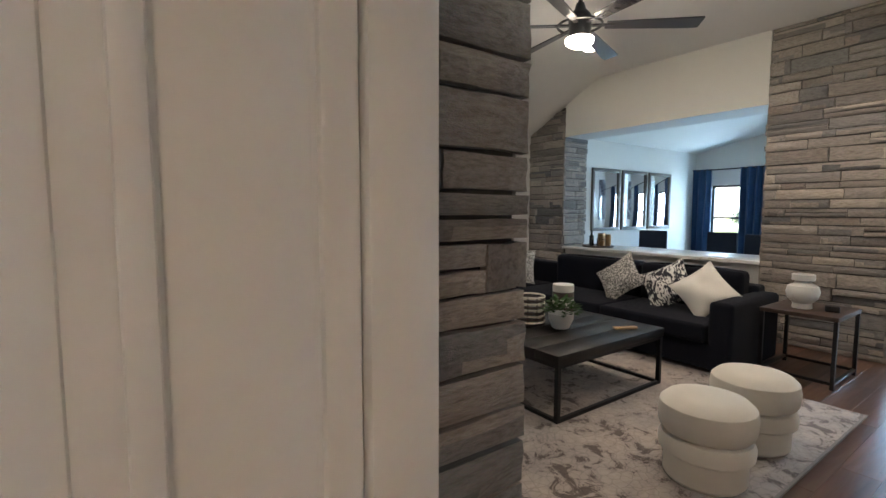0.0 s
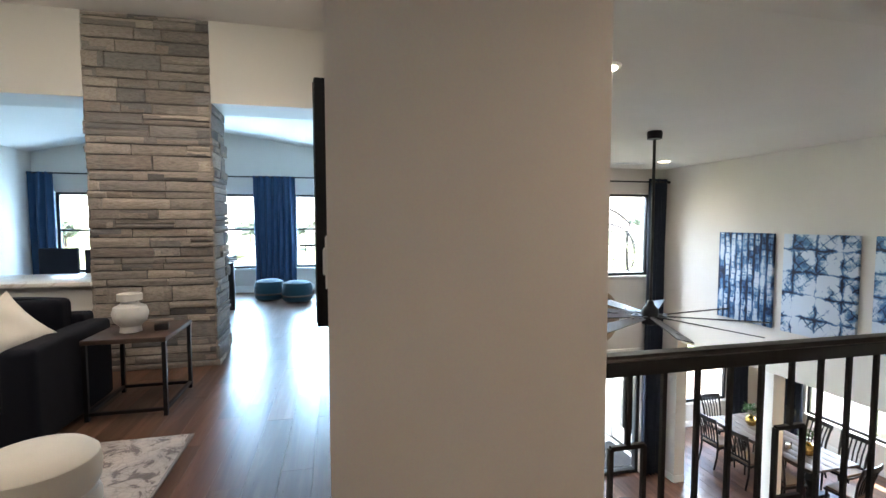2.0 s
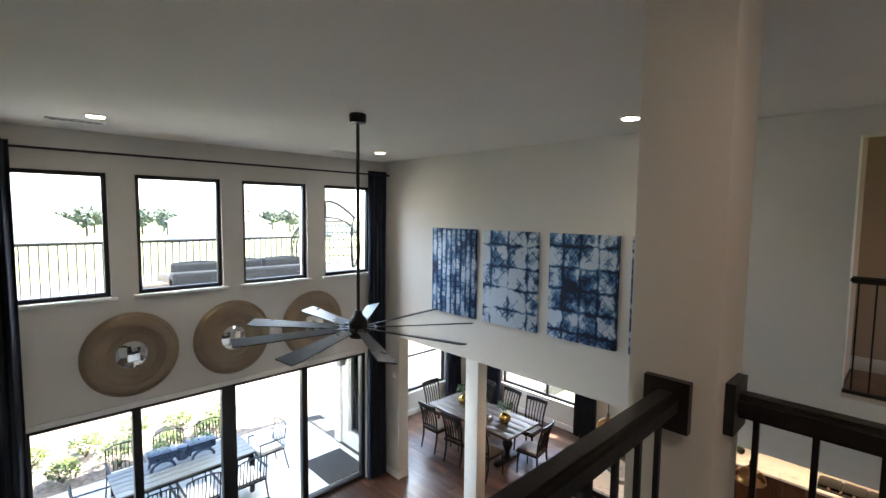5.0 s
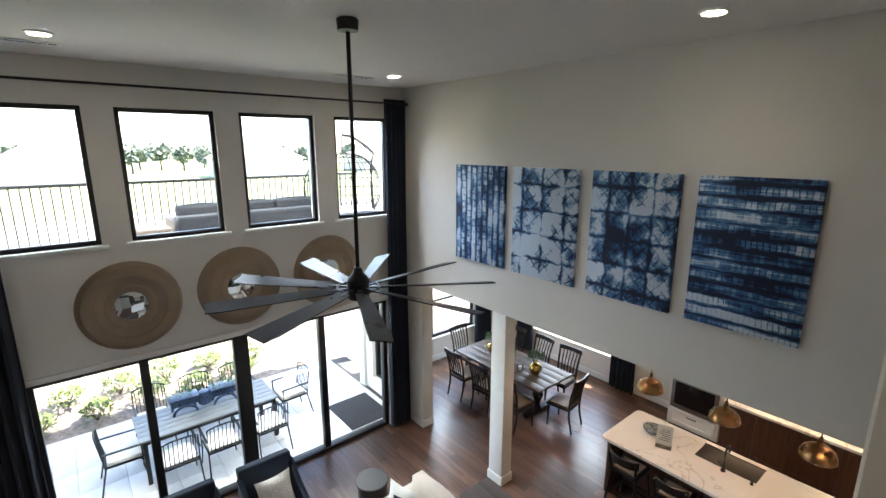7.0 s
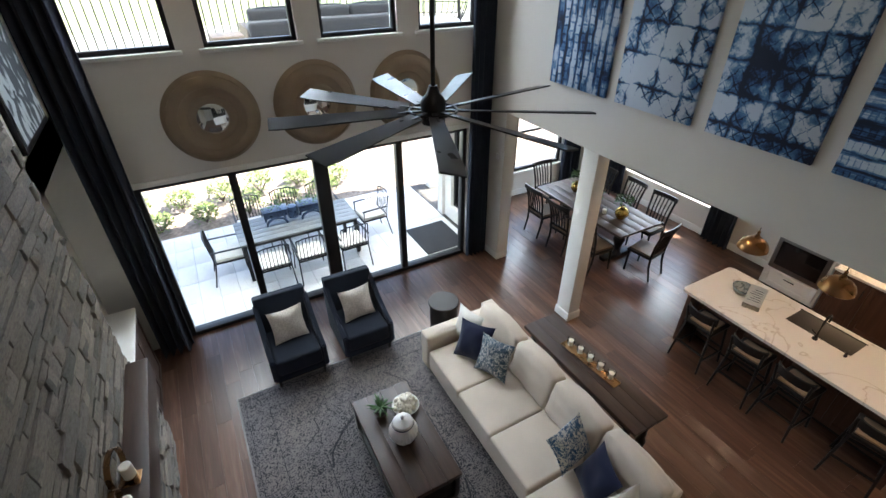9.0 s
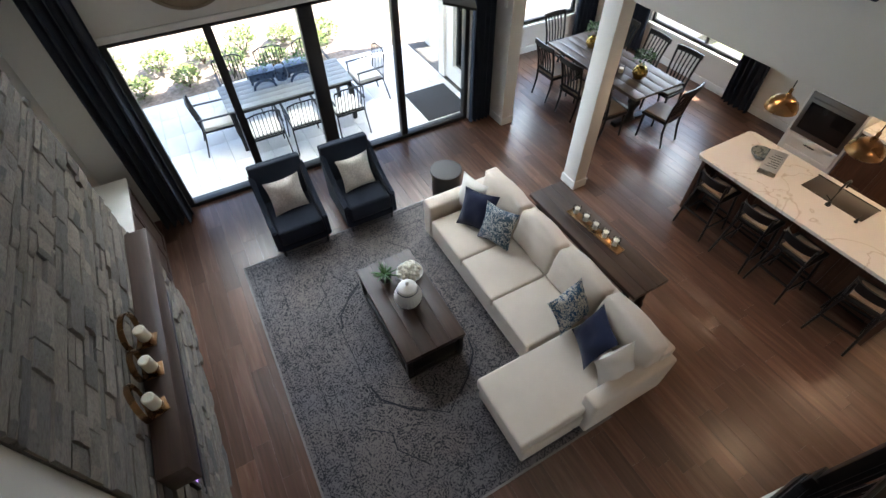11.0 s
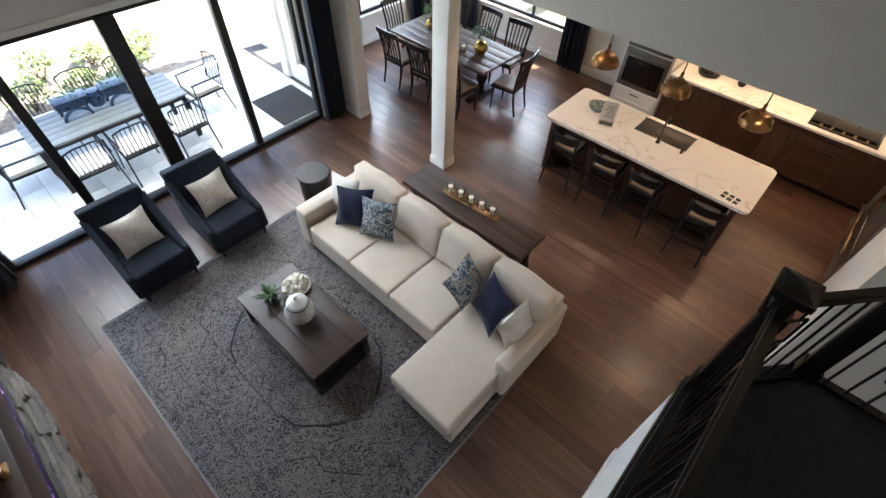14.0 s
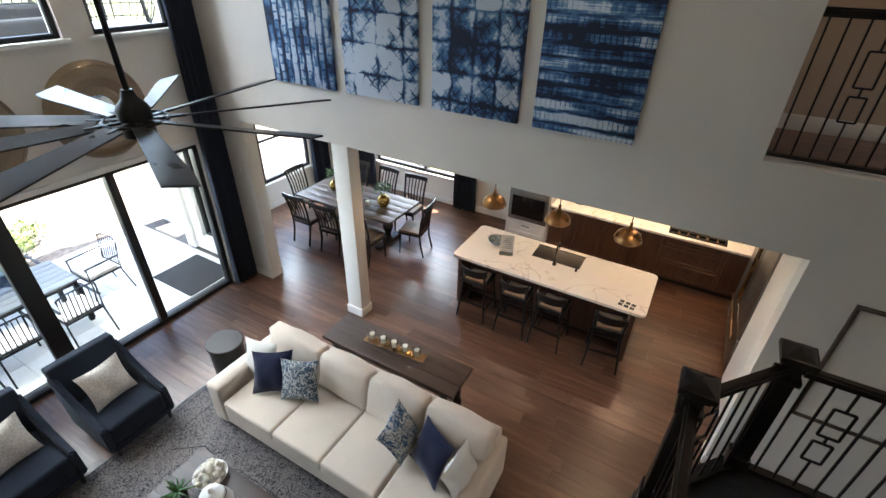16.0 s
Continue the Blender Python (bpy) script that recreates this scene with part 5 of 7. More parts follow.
# ---- kitchen ----
def marble(name):
    m, nt, b = node_mat(name)
    v = coords(nt)
    n = add(nt, "ShaderNodeTexNoise", Scale=0.9, Detail=3.0, Distortion=1.4)
    n2 = add(nt, "ShaderNodeTexNoise", Scale=4.0, Detail=5.0)
    for k in (n, n2):
        nt.links.new(v, k.inputs["Vector"])
    c = ramp(nt, n.outputs[0], [(0.488, (0.76, 0.73, 0.69)), (0.498, (0.56, 0.50, 0.44)), (0.507, (0.76, 0.73, 0.69)), (0.6, (0.78, 0.755, 0.72))])
    c = mixc(nt, 0.12, c, n2.outputs["Color"], "SOFT_LIGHT")
    nt.links.new(c, b.inputs["Base Color"])
    b.inputs["Roughness"].default_value = 0.22
    return m


MARBLE = marble("white_veined_quartz")


def shaker(name, m, w, h, label, parent, mat, handle=None):
    """A framed cabinet front in the xz plane facing -y; lower left at the origin."""
    f = 0.06
    bm = bmnew()
    box(bm, 0, f, -0.02, 0, 0, h, 0.002), box(bm, w - f, w, -0.02, 0, 0, h, 0.002)
    box(bm, f, w - f, -0.02, 0, 0, f, 0.002), box(bm, f, w - f, -0.02, 0, h - f, h, 0.002)
    box(bm, f - 0.005, w - f + 0.005, -0.010, -0.002, f - 0.005, h - f + 0.005)
    bmesh.ops.transform(bm, matrix=m, verts=bm.verts)
    d = part(name, bm, mat, parent)
    if handle:
        hb = bmnew()
        bar(hb, m @ Vector(handle[0]), m @ Vector(handle[1]), 0.012, 0.012)
        part("handle", hb, BLACK, d)
    return d


isl = thing("kitchen_island", Matrix(), "long kitchen island with dark wood base", "kitchen island")
part("base", one(box, 2.62, 5.05, -8.25, -7.62, 0.08, 0.88, 0.006), CABW, isl)
part("toe_kick", one(box, 2.68, 4.99, -8.20, -7.68, 0.0, 0.08), BLACK, isl)
for k in range(4):
    shaker("panel", Matrix.Translation((2.66 + 0.6 * (k + 1) - 0.02, -7.62, 0.12)) @ Matrix.Rotation(3.14159, 4, "Z"), 0.56, 0.72, "", isl, CABW)
for x in (2.52, 5.05):
    part("end_panel", one(box, x, x + 0.06, -8.28, -7.36, 0.0, 0.88, 0.006), CABW, isl)
wt = thing("island_worktop", Matrix(), "white veined quartz worktop with rounded corners on the island", "worktop")
rounded = []
for cx, cy, a0 in ((5.10, -7.34, 0.0), (2.48, -7.34, 0.5), (2.48, -8.25, 1.0), (5.10, -8.25, 1.5)):
    rounded += [(cx + 0.07 * math.cos((a0 + k / 16) * math.pi), cy + 0.07 * math.sin((a0 + k / 16) * math.pi)) for k in range(9)]
bm = bmnew()
prism(bm, rounded, 0.88, 0.92)
rim = [e for e in bm.edges if abs(e.verts[0].co.z - e.verts[1].co.z) < 0.001]
bmesh.ops.bevel(bm, geom=rim, offset=0.004, segments=2, affect="EDGES")
part("slab", bm, MARBLE, wt)
sk = thing("kitchen_sink", Matrix(), "dark brown rectangular sink set in the island", "sink")
part("basin", one(box, 3.42, 4.14, -8.22, -7.86, 0.905, 0.924, 0.004), surface("dark_sink", (0.03, 0.022, 0.018), 0.35), sk)
part("rim", one(box, 3.41, 4.15, -8.23, -8.215, 0.92, 0.928), BLACK, sk)
fc = thing("kitchen_faucet", pose(3.77, -7.80, 0.92), "tall black gooseneck kitchen faucet", "faucet")
part("base", one(lathe, [(0.03, 0), (0.03, 0.02), (0.018, 0.03), (0.018, 0.06)], 16), BLACK, fc)
arc = [(0, 0, 0.05), (0, 0, 0.24)] + [(0, -0.075 + 0.075 * math.cos(a), 0.24 + 0.085 * math.sin(a)) for a in [0.4 * k for k in range(1, 8)]] + [(0, -0.15, 0.20)]
part("spout", one(sweep, arc, 0.012, 8), BLACK, fc)
part("lever", one(rod, (0.01, 0, 0.07), (0.07, 0, 0.10), 0.007), BLACK, fc)
so = thing("soap_dispenser", pose(3.45, -7.80, 0.92), "small black soap dispenser by the sink", "soap dispenser")
part("body", one(lathe, [(0.018, 0), (0.02, 0.01), (0.012, 0.04), (0.012, 0.07)], 12), BLACK, so)
part("spout", one(rod, (0, 0, 0.065), (0, -0.05, 0.07), 0.006), BLACK, so)
bw = thing("decorative_bowl", pose(4.73, -7.90, 0.92), "blue grey striped ceramic bowl on the island", "bowl")
part("bowl", one(lathe, [(0.05, 0.0), (0.07, 0.005), (0.12, 0.05), (0.135, 0.085), (0.128, 0.086), (0.11, 0.05), (0.06, 0.018)], 36), pattern_fabric("blue_glaze", (0.12, 0.16, 0.18), (0.30, 0.36, 0.38), 12, 0.5), bw)
sg = thing("acrylic_sign", pose(4.50, -7.74, 0.92, 0, 0, 20), "clear acrylic stand with a printed white sheet", "sign")
part("sheet", one(box, -0.10, 0.10, -0.002, 0.002, 0.01, 0.26, m=pose(0, 0, 0, 28, 0, 0)), CERAMIC, sg)
part("foot", one(box, -0.10, 0.10, -0.01, 0.10, 0.0, 0.008), GLASS, sg)
for k in range(6):
    part("text_line", one(box, -0.07, 0.07 - 0.02 * (k % 3), 0.003, 0.0035, 0.06 + k * 0.028, 0.066 + k * 0.028, m=pose(0, 0, 0, 28, 0, 0)), FRAME, sg, smooth=False)
qr = thing("printed_card", pose(2.66, -7.40, 0.921, 0, 0, -8), "white printed card with six dark squares", "card")
part("card", one(box, -0.14, 0.14, -0.09, 0.09, 0.0, 0.002), CERAMIC, qr)
for i in range(3):
    for j in range(2):
        part("square", one(box, -0.10 + 0.075 * i, -0.045 + 0.075 * i, -0.06 + 0.075 * j, -0.005 + 0.075 * j, 0.002, 0.0035), FRAME, qr, smooth=False)


CANEPAD = fabric("tan_woven_seat", (0.28, 0.20, 0.135), 160, 0.5)


def bar_stool(m):
    t = thing("bar_stool", m, "black wooden counter stool with a low open back", "bar stool", "stools at the island")
    part("seat", soft_box(-0.20, 0.20, -0.20, 0.20, 0.62, 0.665, 0.018, 0.0, 3), BLACK, t)
    part("cushion", soft_box(-0.15, 0.15, -0.14, 0.16, 0.662, 0.685, 0.004), CANEPAD, t, "tan woven seat pad")
    for sx in (-1, 1):
        part("front_leg", one(rod, (sx * 0.17, -0.17, 0.62), (sx * 0.22, -0.22, 0.0), 0.018, 0.014), BLACK, t)
        part("rear_leg", one(rod, (sx * 0.17, 0.17, 0.62), (sx * 0.22, 0.24, 0.0), 0.018, 0.014), BLACK, t)
        part("back_post", one(rod, (sx * 0.17, 0.18, 0.63), (sx * 0.19, 0.24, 0.90), 0.016), BLACK, t)
        part("side_stretcher", one(bar, (sx * 0.203, -0.203, 0.21), (sx * 0.203, 0.22, 0.21), 0.018, 0.024), BLACK, t)
    n = 10
    arc = [(0.20 * math.cos(a), 0.17 + 0.09 * math.sin(a), 0.0) for a in [3.14159 * k / n for k in range(n + 1)]]
    bm = bmnew()
    rows_ = [[bm.verts.new((x * s, y * s + (0 if s == 1 else 0.012), z)) for x, y, _ in arc] for s, z in ((1.0, 0.80), (1.03, 0.92), (0.95, 0.92), (0.93, 0.80))]
    for j in range(4):
        for i in range(n):
            bm.faces.new((rows_[j][i], rows_[j][i + 1], rows_[(j + 1) % 4][i + 1], rows_[(j + 1) % 4][i]))
    bm.faces.new([r[0] for r in rows_]), bm.faces.new([r[-1] for r in rows_][::-1])
    part("backrest", bm, BLACK, t)
    part("foot_rail", one(bar, (-0.205, -0.203, 0.26), (0.205, -0.203, 0.26), 0.018, 0.024), BLACK, t)
    part("rear_stretcher", one(bar, (-0.205, 0.22, 0.30), (0.205, 0.22, 0.30), 0.018, 0.024), BLACK, t)
    return t


st0 = bar_stool(pose(4.72, -7.30, 0))
for x, a in ((4.10, 3), (3.56, -2), (2.80, 8)):
    copy_thing(st0, pose(x, -7.28, 0, 0, 0, a))


def pendant(x, y, z):
    t = thing("pendant_lamp", pose(x, y, z), "brushed brass dome pendant lamp over the island", "pendant lamp", "brass pendants over the island")
    part("shade", one(lathe, [(0.165, 0.0), (0.175, 0.01), (0.17, 0.045), (0.145, 0.10), (0.09, 0.145), (0.035, 0.16), (0.035, 0.155), (0.085, 0.138), (0.138, 0.095), (0.162, 0.04), (0.165, 0.01)], 40), BRASS, t)
    part("socket", one(lathe, [(0.035, 0.155), (0.035, 0.185), (0.018, 0.20), (0.018, 0.25), (0.006, 0.26)], 16), BRASS, t)
    part("cord", one(rod, (0, 0, 0.25), (0, 0, 2.80 - z), 0.006), BLACK, t)
    bm = bmnew()
    bmesh.ops.create_uvsphere(bm, u_segments=14, v_segments=10, radius=0.035, matrix=Matrix.Translation((0, 0, 0.09)))
    part("bulb", bm, LAMPGLOW, t, "glowing bulb")


for x in (4.75, 3.81, 2.89):
    pendant(x, -7.71, 1.66)

# back run of cabinets along the kitchen wall
BY = -9.66
def base_unit(x0, x1, drawers, label="walnut shaker base cabinet"):
    t = thing("base_cabinet", Matrix(), label, "cabinet", "walnut base cabinets")
    part("carcass", one(box, x0, x1, -10.28, BY, 0.10, 0.88), CABW, t)
    part("toe_kick", one(box, x0, x1, -10.2, BY - 0.06, 0.0, 0.10), BLACK, t)
    w = x1 - x0 - 0.008
    m = lambda z: Matrix.Translation((x1 - 0.004, BY, z)) @ Matrix.Rotation(3.14159, 4, "Z")
    if drawers:
        for z, h in ((0.11, 0.29), (0.405, 0.29), (0.70, 0.17)):
            shaker("drawer_front", m(z), w, h, "", t, CABW, ((w / 2 - 0.08, -0.04, h - 0.05), (w / 2 + 0.08, -0.04, h - 0.05)))
    else:
        shaker("door", m(0.11), w, 0.76, "", t, CABW, ((w - 0.05, -0.04, 0.5), (w - 0.05, -0.04, 0.66)))


for x0, x1, d in ((3.95, 4.42, 0), (3.45, 3.95, 0), (2.90, 3.45, 0), (2.50, 2.90, 0), (1.55, 2.50, 1), (1.15, 1.55, 0)):
    base_unit(x0, x1, d, "walnut shaker base cabinet with drawers" if d else "walnut shaker base cabinet with one door")
ctop = thing("kitchen_worktop", Matrix(), "white veined quartz worktop along the kitchen wall", "worktop")
part("slab", one(box, 0.62, 4.43, -10.29, -9.62, 0.88, 0.92, 0.004), MARBLE, ctop)
bs = thing("backsplash", Matrix(), "pale tiled backsplash over the worktop", "backsplash")
tile_me = mesh_of("tile", one(box, 0, 0.148, -0.008, 0, 0, 0.073, 0.002), CERAMIC)
for r in range(7):
    for c in range(26):
        ob = new("tile", tile_me)
        ob.parent = bs
        ob.location = (0.64 + c * 0.15 - (0.075 if r % 2 else 0), -10.288, 0.925 + r * 0.075)
rg = thing("cooktop", Matrix(), "black gas cooktop with steel grates and brass knobs", "cooktop")
part("plate", one(box, 1.60, 2.46, -10.14, -9.70, 0.92, 0.935, 0.004), BLACKGLASS, rg)
for k in range(3):
    part("grate", one(box, 1.63 + k * 0.28, 1.88 + k * 0.28, -10.12, -9.80, 0.945, 0.965, 0.004), BLACK, rg)
for k in range(5):
    part("knob", one(rod, (1.75 + k * 0.14, -9.745, 0.935), (1.75 + k * 0.14, -9.745, 0.965), 0.02, 0.017, 14), BRASS, rg)
hb = thing("herb_basket", pose(4.0, -10.05, 0.92), "low dark dish of dried pods and green herbs", "ornament")
part("dish", one(lathe, [(0.10, 0), (0.16, 0.02), (0.18, 0.06), (0.17, 0.06), (0.1, 0.015)], 24), DARKWOOD, hb)
rng = random.Random(31)
for k in range(16):
    bm = bmnew()
    bmesh.ops.create_icosphere(bm, subdivisions=2, radius=0.035 + 0.015 * rng.random(), matrix=Matrix.Translation((rng.uniform(-0.12, 0.12), rng.uniform(-0.1, 0.1), 0.06 + 0.03 * rng.random())))
    part("pod", bm, BRASS if k % 2 else TABLEW, hb)
pt2 = thing("potted_herb", pose(3.5, -10.05, 0.92), "small green herb in a round dark pot", "plant")
part("pot", one(lathe, [(0.04, 0), (0.06, 0.03), (0.06, 0.08), (0.05, 0.085)], 18), DARKWOOD, pt2)


def leafy(parent, base, count, spread, height, size, seed, mat=None, name="foliage"):
    """A bunch of small folded leaves on short stalks."""
    rng = random.Random(seed)
    bm = bmnew()
    for _ in range(count):
        a, r = rng.random() * 6.283, spread * math.sqrt(rng.random())
        p = Vector(base) + Vector((r * math.cos(a), r * math.sin(a), height * (0.25 + 0.75 * rng.random()) * (1 - 0.4 * (r / spread) ** 2)))
        d = Vector((math.cos(a) + rng.uniform(-0.6, 0.6), math.sin(a) + rng.uniform(-0.6, 0.6), rng.uniform(-0.2, 0.9))).normalized()
        s = d.cross(Vector((0, 0, 1))).normalized()
        up = s.cross(d)
        L, W = size * rng.uniform(0.7, 1.3), size * 0.36
        v = [bm.verts.new(q) for q in (p, p + d * L * 0.45 + s * W + up * 0.2 * W, p + d * L, p + d * L * 0.45 - s * W + up * 0.2 * W, p + d * L * 0.5 - up * 0.15 * W)]
        bm.faces.new((v[0], v[1], v[4])), bm.faces.new((v[1], v[2], v[4])), bm.faces.new((v[2], v[3], v[4])), bm.faces.new((v[3], v[0], v[4]))
    return part(name, bm, mat or LEAF, parent, smooth=False)


leafy(pt2, (0, 0, 0.08), 60, 0.08, 0.12, 0.05, 4)

# tall oven tower and the tall units on the west side
ov = thing("oven_tower", Matrix(), "white cabinet tower with a stainless microwave and wall oven", "oven")
part("carcass", one(box, 4.46, 5.30, -10.28, -9.72, 0.08, 2.5, 0.003), TRIM, ov)
part("toe_kick", one(box, 4.48, 5.28, -10.2, -9.78, 0.0, 0.08), BLACK, ov)
for z0, z1, nm in ((0.42, 1.06, "oven"), (1.09, 1.50, "microwave")):
    d = part(nm + "_door", one(box, 4.50, 5.26, -9.72, -9.695, z0, z1, 0.004), STEEL, ov, "stainless %s front" % nm)
    part("window", one(box, 4.56, 5.20, -9.695, -9.689, z0 + 0.08, z1 - 0.14, 0.002), BLACKGLASS, d)
    part("handle", one(rod, (4.56, -9.66, z1 - 0.07), (5.20, -9.66, z1 - 0.07), 0.011), STEEL, d)
shaker("drawer_front", Matrix.Translation((5.26, -9.72, 0.12)) @ Matrix.Rotation(3.14159, 4, "Z"), 0.76, 0.28, "", ov, TRIM, ((0.30, -0.04, 0.20), (0.46, -0.04, 0.20)))
fr = thing("refrigerator", Matrix(), "tall stainless built-in refrigerator with long handles", "refrigerator")
part("body", one(box, 0.62, 1.26, -9.30, -7.80, 0.05, 2.05, 0.004), BLACK, fr)
for y0, y1 in ((-9.29, -8.56), (-8.54, -7.81)):
    d = part("door", one(box, 1.26, 1.32, y0, y1, 0.62, 2.04, 0.006), STEEL, fr)
    yh = y1 - 0.06 if y0 < -9 else y0 + 0.06
    part("handle", one(rod, (1.37, yh, 0.75), (1.37, yh, 1.9), 0.013), BRASS, d)
d = part("drawer", one(box, 1.26, 1.32, -9.29, -7.81, 0.10, 0.60, 0.006), STEEL, fr)
part("handle", one(rod, (1.37, -9.15, 0.52), (1.37, -7.95, 0.52), 0.013), BRASS, d)
pan = thing("tall_panel", Matrix(), "white tall cabinet beside the refrigerator", "cabinet")
part("carcass", one(box, 0.62, 1.30, -7.78, -6.50, 0.0, 2.55, 0.004), TRIM, pan)

# ---- dining ----
dt = thing("dining_table", pose(7.78, -8.26, 0), "grey brown rectangular wooden dining table", "dining table")
for i in range(5):
    part("top_board", one(box, -1.10, 1.10, -0.50 + i * 0.20 + 0.0003, -0.50 + i * 0.20 + 0.1997, 0.72, 0.76, 0.004), GREYWOOD, dt)
part("apron", one(box, -0.95, 0.95, -0.38, 0.38, 0.63, 0.718), GREYWOOD, dt)
for x in (-0.7, 0.7):
    part("pedestal", one(lathe, [(0.10, 0.06), (0.06, 0.12), (0.05, 0.2), (0.11, 0.36), (0.08, 0.46), (0.06, 0.52), (0.10, 0.60), (0.12, 0.63)], 20, (x, 0, 0)), DARKWOOD, dt)
    part("foot", one(box, x - 0.06, x + 0.06, -0.36, 0.36, 0.0, 0.07, 0.015), DARKWOOD, dt)
part("stretcher", one(box, -0.7, 0.7, -0.04, 0.04, 0.14, 0.20, 0.006), DARKWOOD, dt)


def dining_chair(m):
    t = thing("dining_chair", m, "dark wooden slat-back dining chair with a tan seat pad", "chair", "chairs round the dining table")
    part("seat", one(box, -0.23, 0.23, -0.22, 0.23, 0.41, 0.45, 0.01), DARKWOOD, t)
    part("seat_pad", soft_box(-0.21, 0.21, -0.20, 0.21, 0.45, 0.485, 0.015), surface("tan_leather", (0.17, 0.115, 0.075), 0.5), t, "tan seat pad")
    for sx in (-1, 1):
        part("front_leg", one(rod, (sx * 0.20, 0.19, 0.42), (sx * 0.21, 0.20, 0), 0.022, 0.016), DARKWOOD, t)
        part("rear_leg", one(sweep, [(sx * 0.20, -0.27, 0), (sx * 0.20, -0.21, 0.25), (sx * 0.20, -0.20, 0.45)], [0.016, 0.02, 0.02], 8), DARKWOOD, t)
        part("back_post", one(sweep, [(sx * 0.20, -0.20, 0.44), (sx * 0.21, -0.23, 0.7), (sx * 0.23, -0.31, 1.0)], 0.019, 8), DARKWOOD, t)
    bm = bmnew()
    pts = [(-0.25 + 0.05 * k, -0.315 - 0.03 * (1 - (k / 5 - 1) ** 2), 0.985) for k in range(11)]
    rows_ = [[bm.verts.new((x, y + dy, z + dz)) for x, y, z in pts] for dy, dz in ((-0.011, -0.042), (0.011, -0.042), (0.011, 0.042), (-0.011, 0.042))]
    for j in range(4):
        for i in range(10):
            bm.faces.new((rows_[j][i], rows_[j][i + 1], rows_[(j + 1) % 4][i + 1], rows_[(j + 1) % 4][i]))
    bm.faces.new([r[0] for r in rows_]), bm.faces.new([r[-1] for r in rows_][::-1])
    part("top_rail", bm, DARKWOOD, t)
    part("lower_rail", one(bar, (-0.2, -0.205, 0.52), (0.2, -0.205, 0.52), 0.02, 0.04), DARKWOOD, t)
    for k in range(5):
        x = -0.13 + 0.065 * k
        part("slat", one(sweep, [(x, -0.21, 0.53), (x * 1.05, -0.25, 0.75), (x * 1.12, -0.33, 0.96)], 0.013, 6), DARKWOOD, t)
    return t


ch0 = dining_chair(pose(8.45, -7.62, 0, 0, 0, 180))
for x, y, a in ((7.75, -7.60, 184), (7.05, -7.62, 178), (8.45, -8.92, 2), (7.75, -8.94, -3), (7.05, -8.92, 4), (6.52, -8.30, -82), (9.06, -8.26, 90)):
    copy_thing(ch0, pose(x, y, 0, 0, 0, a))


def gold_vase(m, r, seed, n, h):
    t = thing("gold_vase", m, "round gold vase with green sprigs on the dining table", "vase", "gold vases on the dining table")
    part("vase", one(lathe, [(0.5 * r, 0), (0.6 * r, 0.005), (r, 0.7 * r), (0.98 * r, 1.1 * r), (0.6 * r, 1.65 * r), (0.3 * r, 1.8 * r), (0.34 * r, 1.95 * r), (0.26 * r, 1.95 * r)], 30), GOLDV, t)
    leafy(t, (0, 0, 1.8 * r), n, 0.13, h, 0.065, seed)


GOLDV = surface("polished_gold", (0.60, 0.40, 0.12), 0.22, 1.0, dark=0.85, relief=0.02)
gold_vase(pose(7.15, -8.25, 0.76), 0.12, 5, 130, 0.26)
gold_vase(pose(7.70, -8.10, 0.76), 0.09, 6, 110, 0.26)
gold_vase(pose(8.35, -8.30, 0.76), 0.11, 7, 110, 0.26)
cd = thing("glass_candle", pose(7.42, -8.12, 0.76), "ivory candle in a clear glass cup", "candle")
part("glass_cup", one(lathe, [(0.05, 0), (0.055, 0.01), (0.055, 0.12), (0.05, 0.12), (0.05, 0.012)], 20), GLASS, cd)
part("candle", one(lathe, [(0.04, 0.012), (0.042, 0.014), (0.042, 0.08), (0.03, 0.085)], 18), WAX, cd)
for x, y in ((2.3, -8.9), (4.4, -8.9), (2.4, -6.95), (5.4, -7.2)):
    recessed(x, y, 2.80)
lc = thing("built_in_cabinet", Matrix(), "low dark built-in cabinet with a white top in the alcove", "cabinet")
part("body", one(box, 6.76, 8.06, -0.78, -0.42, 0.0, 1.03, 0.004), TABLEW, lc)
for k in range(3):
    shaker("door", Matrix.Translation((6.78 + 0.42 * k, -0.78, 0.08)), 0.41, 0.92, "", lc, TABLEW)
part("top", one(box, 6.75, 8.08, -0.81, -0.42, 1.03, 1.07, 0.004), TRIM, lc, "white painted top")

# ---- loft things ----
ls = thing("loft_sofa", Matrix(), "charcoal navy corner sectional sofa in the loft", "sofa")
part("base", soft_box(4.22, 5.26, 1.80, 5.32, LOFT + 0.05, LOFT + 0.28, 0.02), LOFTSOFA, ls)
part("base", soft_box(2.05, 4.22, 4.30, 5.32, LOFT + 0.05, LOFT + 0.28, 0.02), LOFTSOFA, ls)
part("arm", soft_box(4.22, 5.26, 1.66, 1.86, LOFT + 0.02, LOFT + 0.66, 0.05), LOFTSOFA, ls)
for y0, y1 in ((1.87, 2.95), (2.96, 4.28)):
    part("seat_cushion", soft_box(4.18, 5.0, y0, y1, LOFT + 0.28, LOFT + 0.45, 0.04, 0.015), LOFTSOFA, ls)
for x0, x1 in ((2.06, 3.1), (3.11, 4.17)):
    part("seat_cushion", soft_box(x0, x1, 4.26, 5.06, LOFT + 0.28, LOFT + 0.45, 0.04, 0.015), LOFTSOFA, ls)
part("corner_cushion", soft_box(4.18, 5.0, 4.29, 5.06, LOFT + 0.28, LOFT + 0.45, 0.04, 0.015), LOFTSOFA, ls)
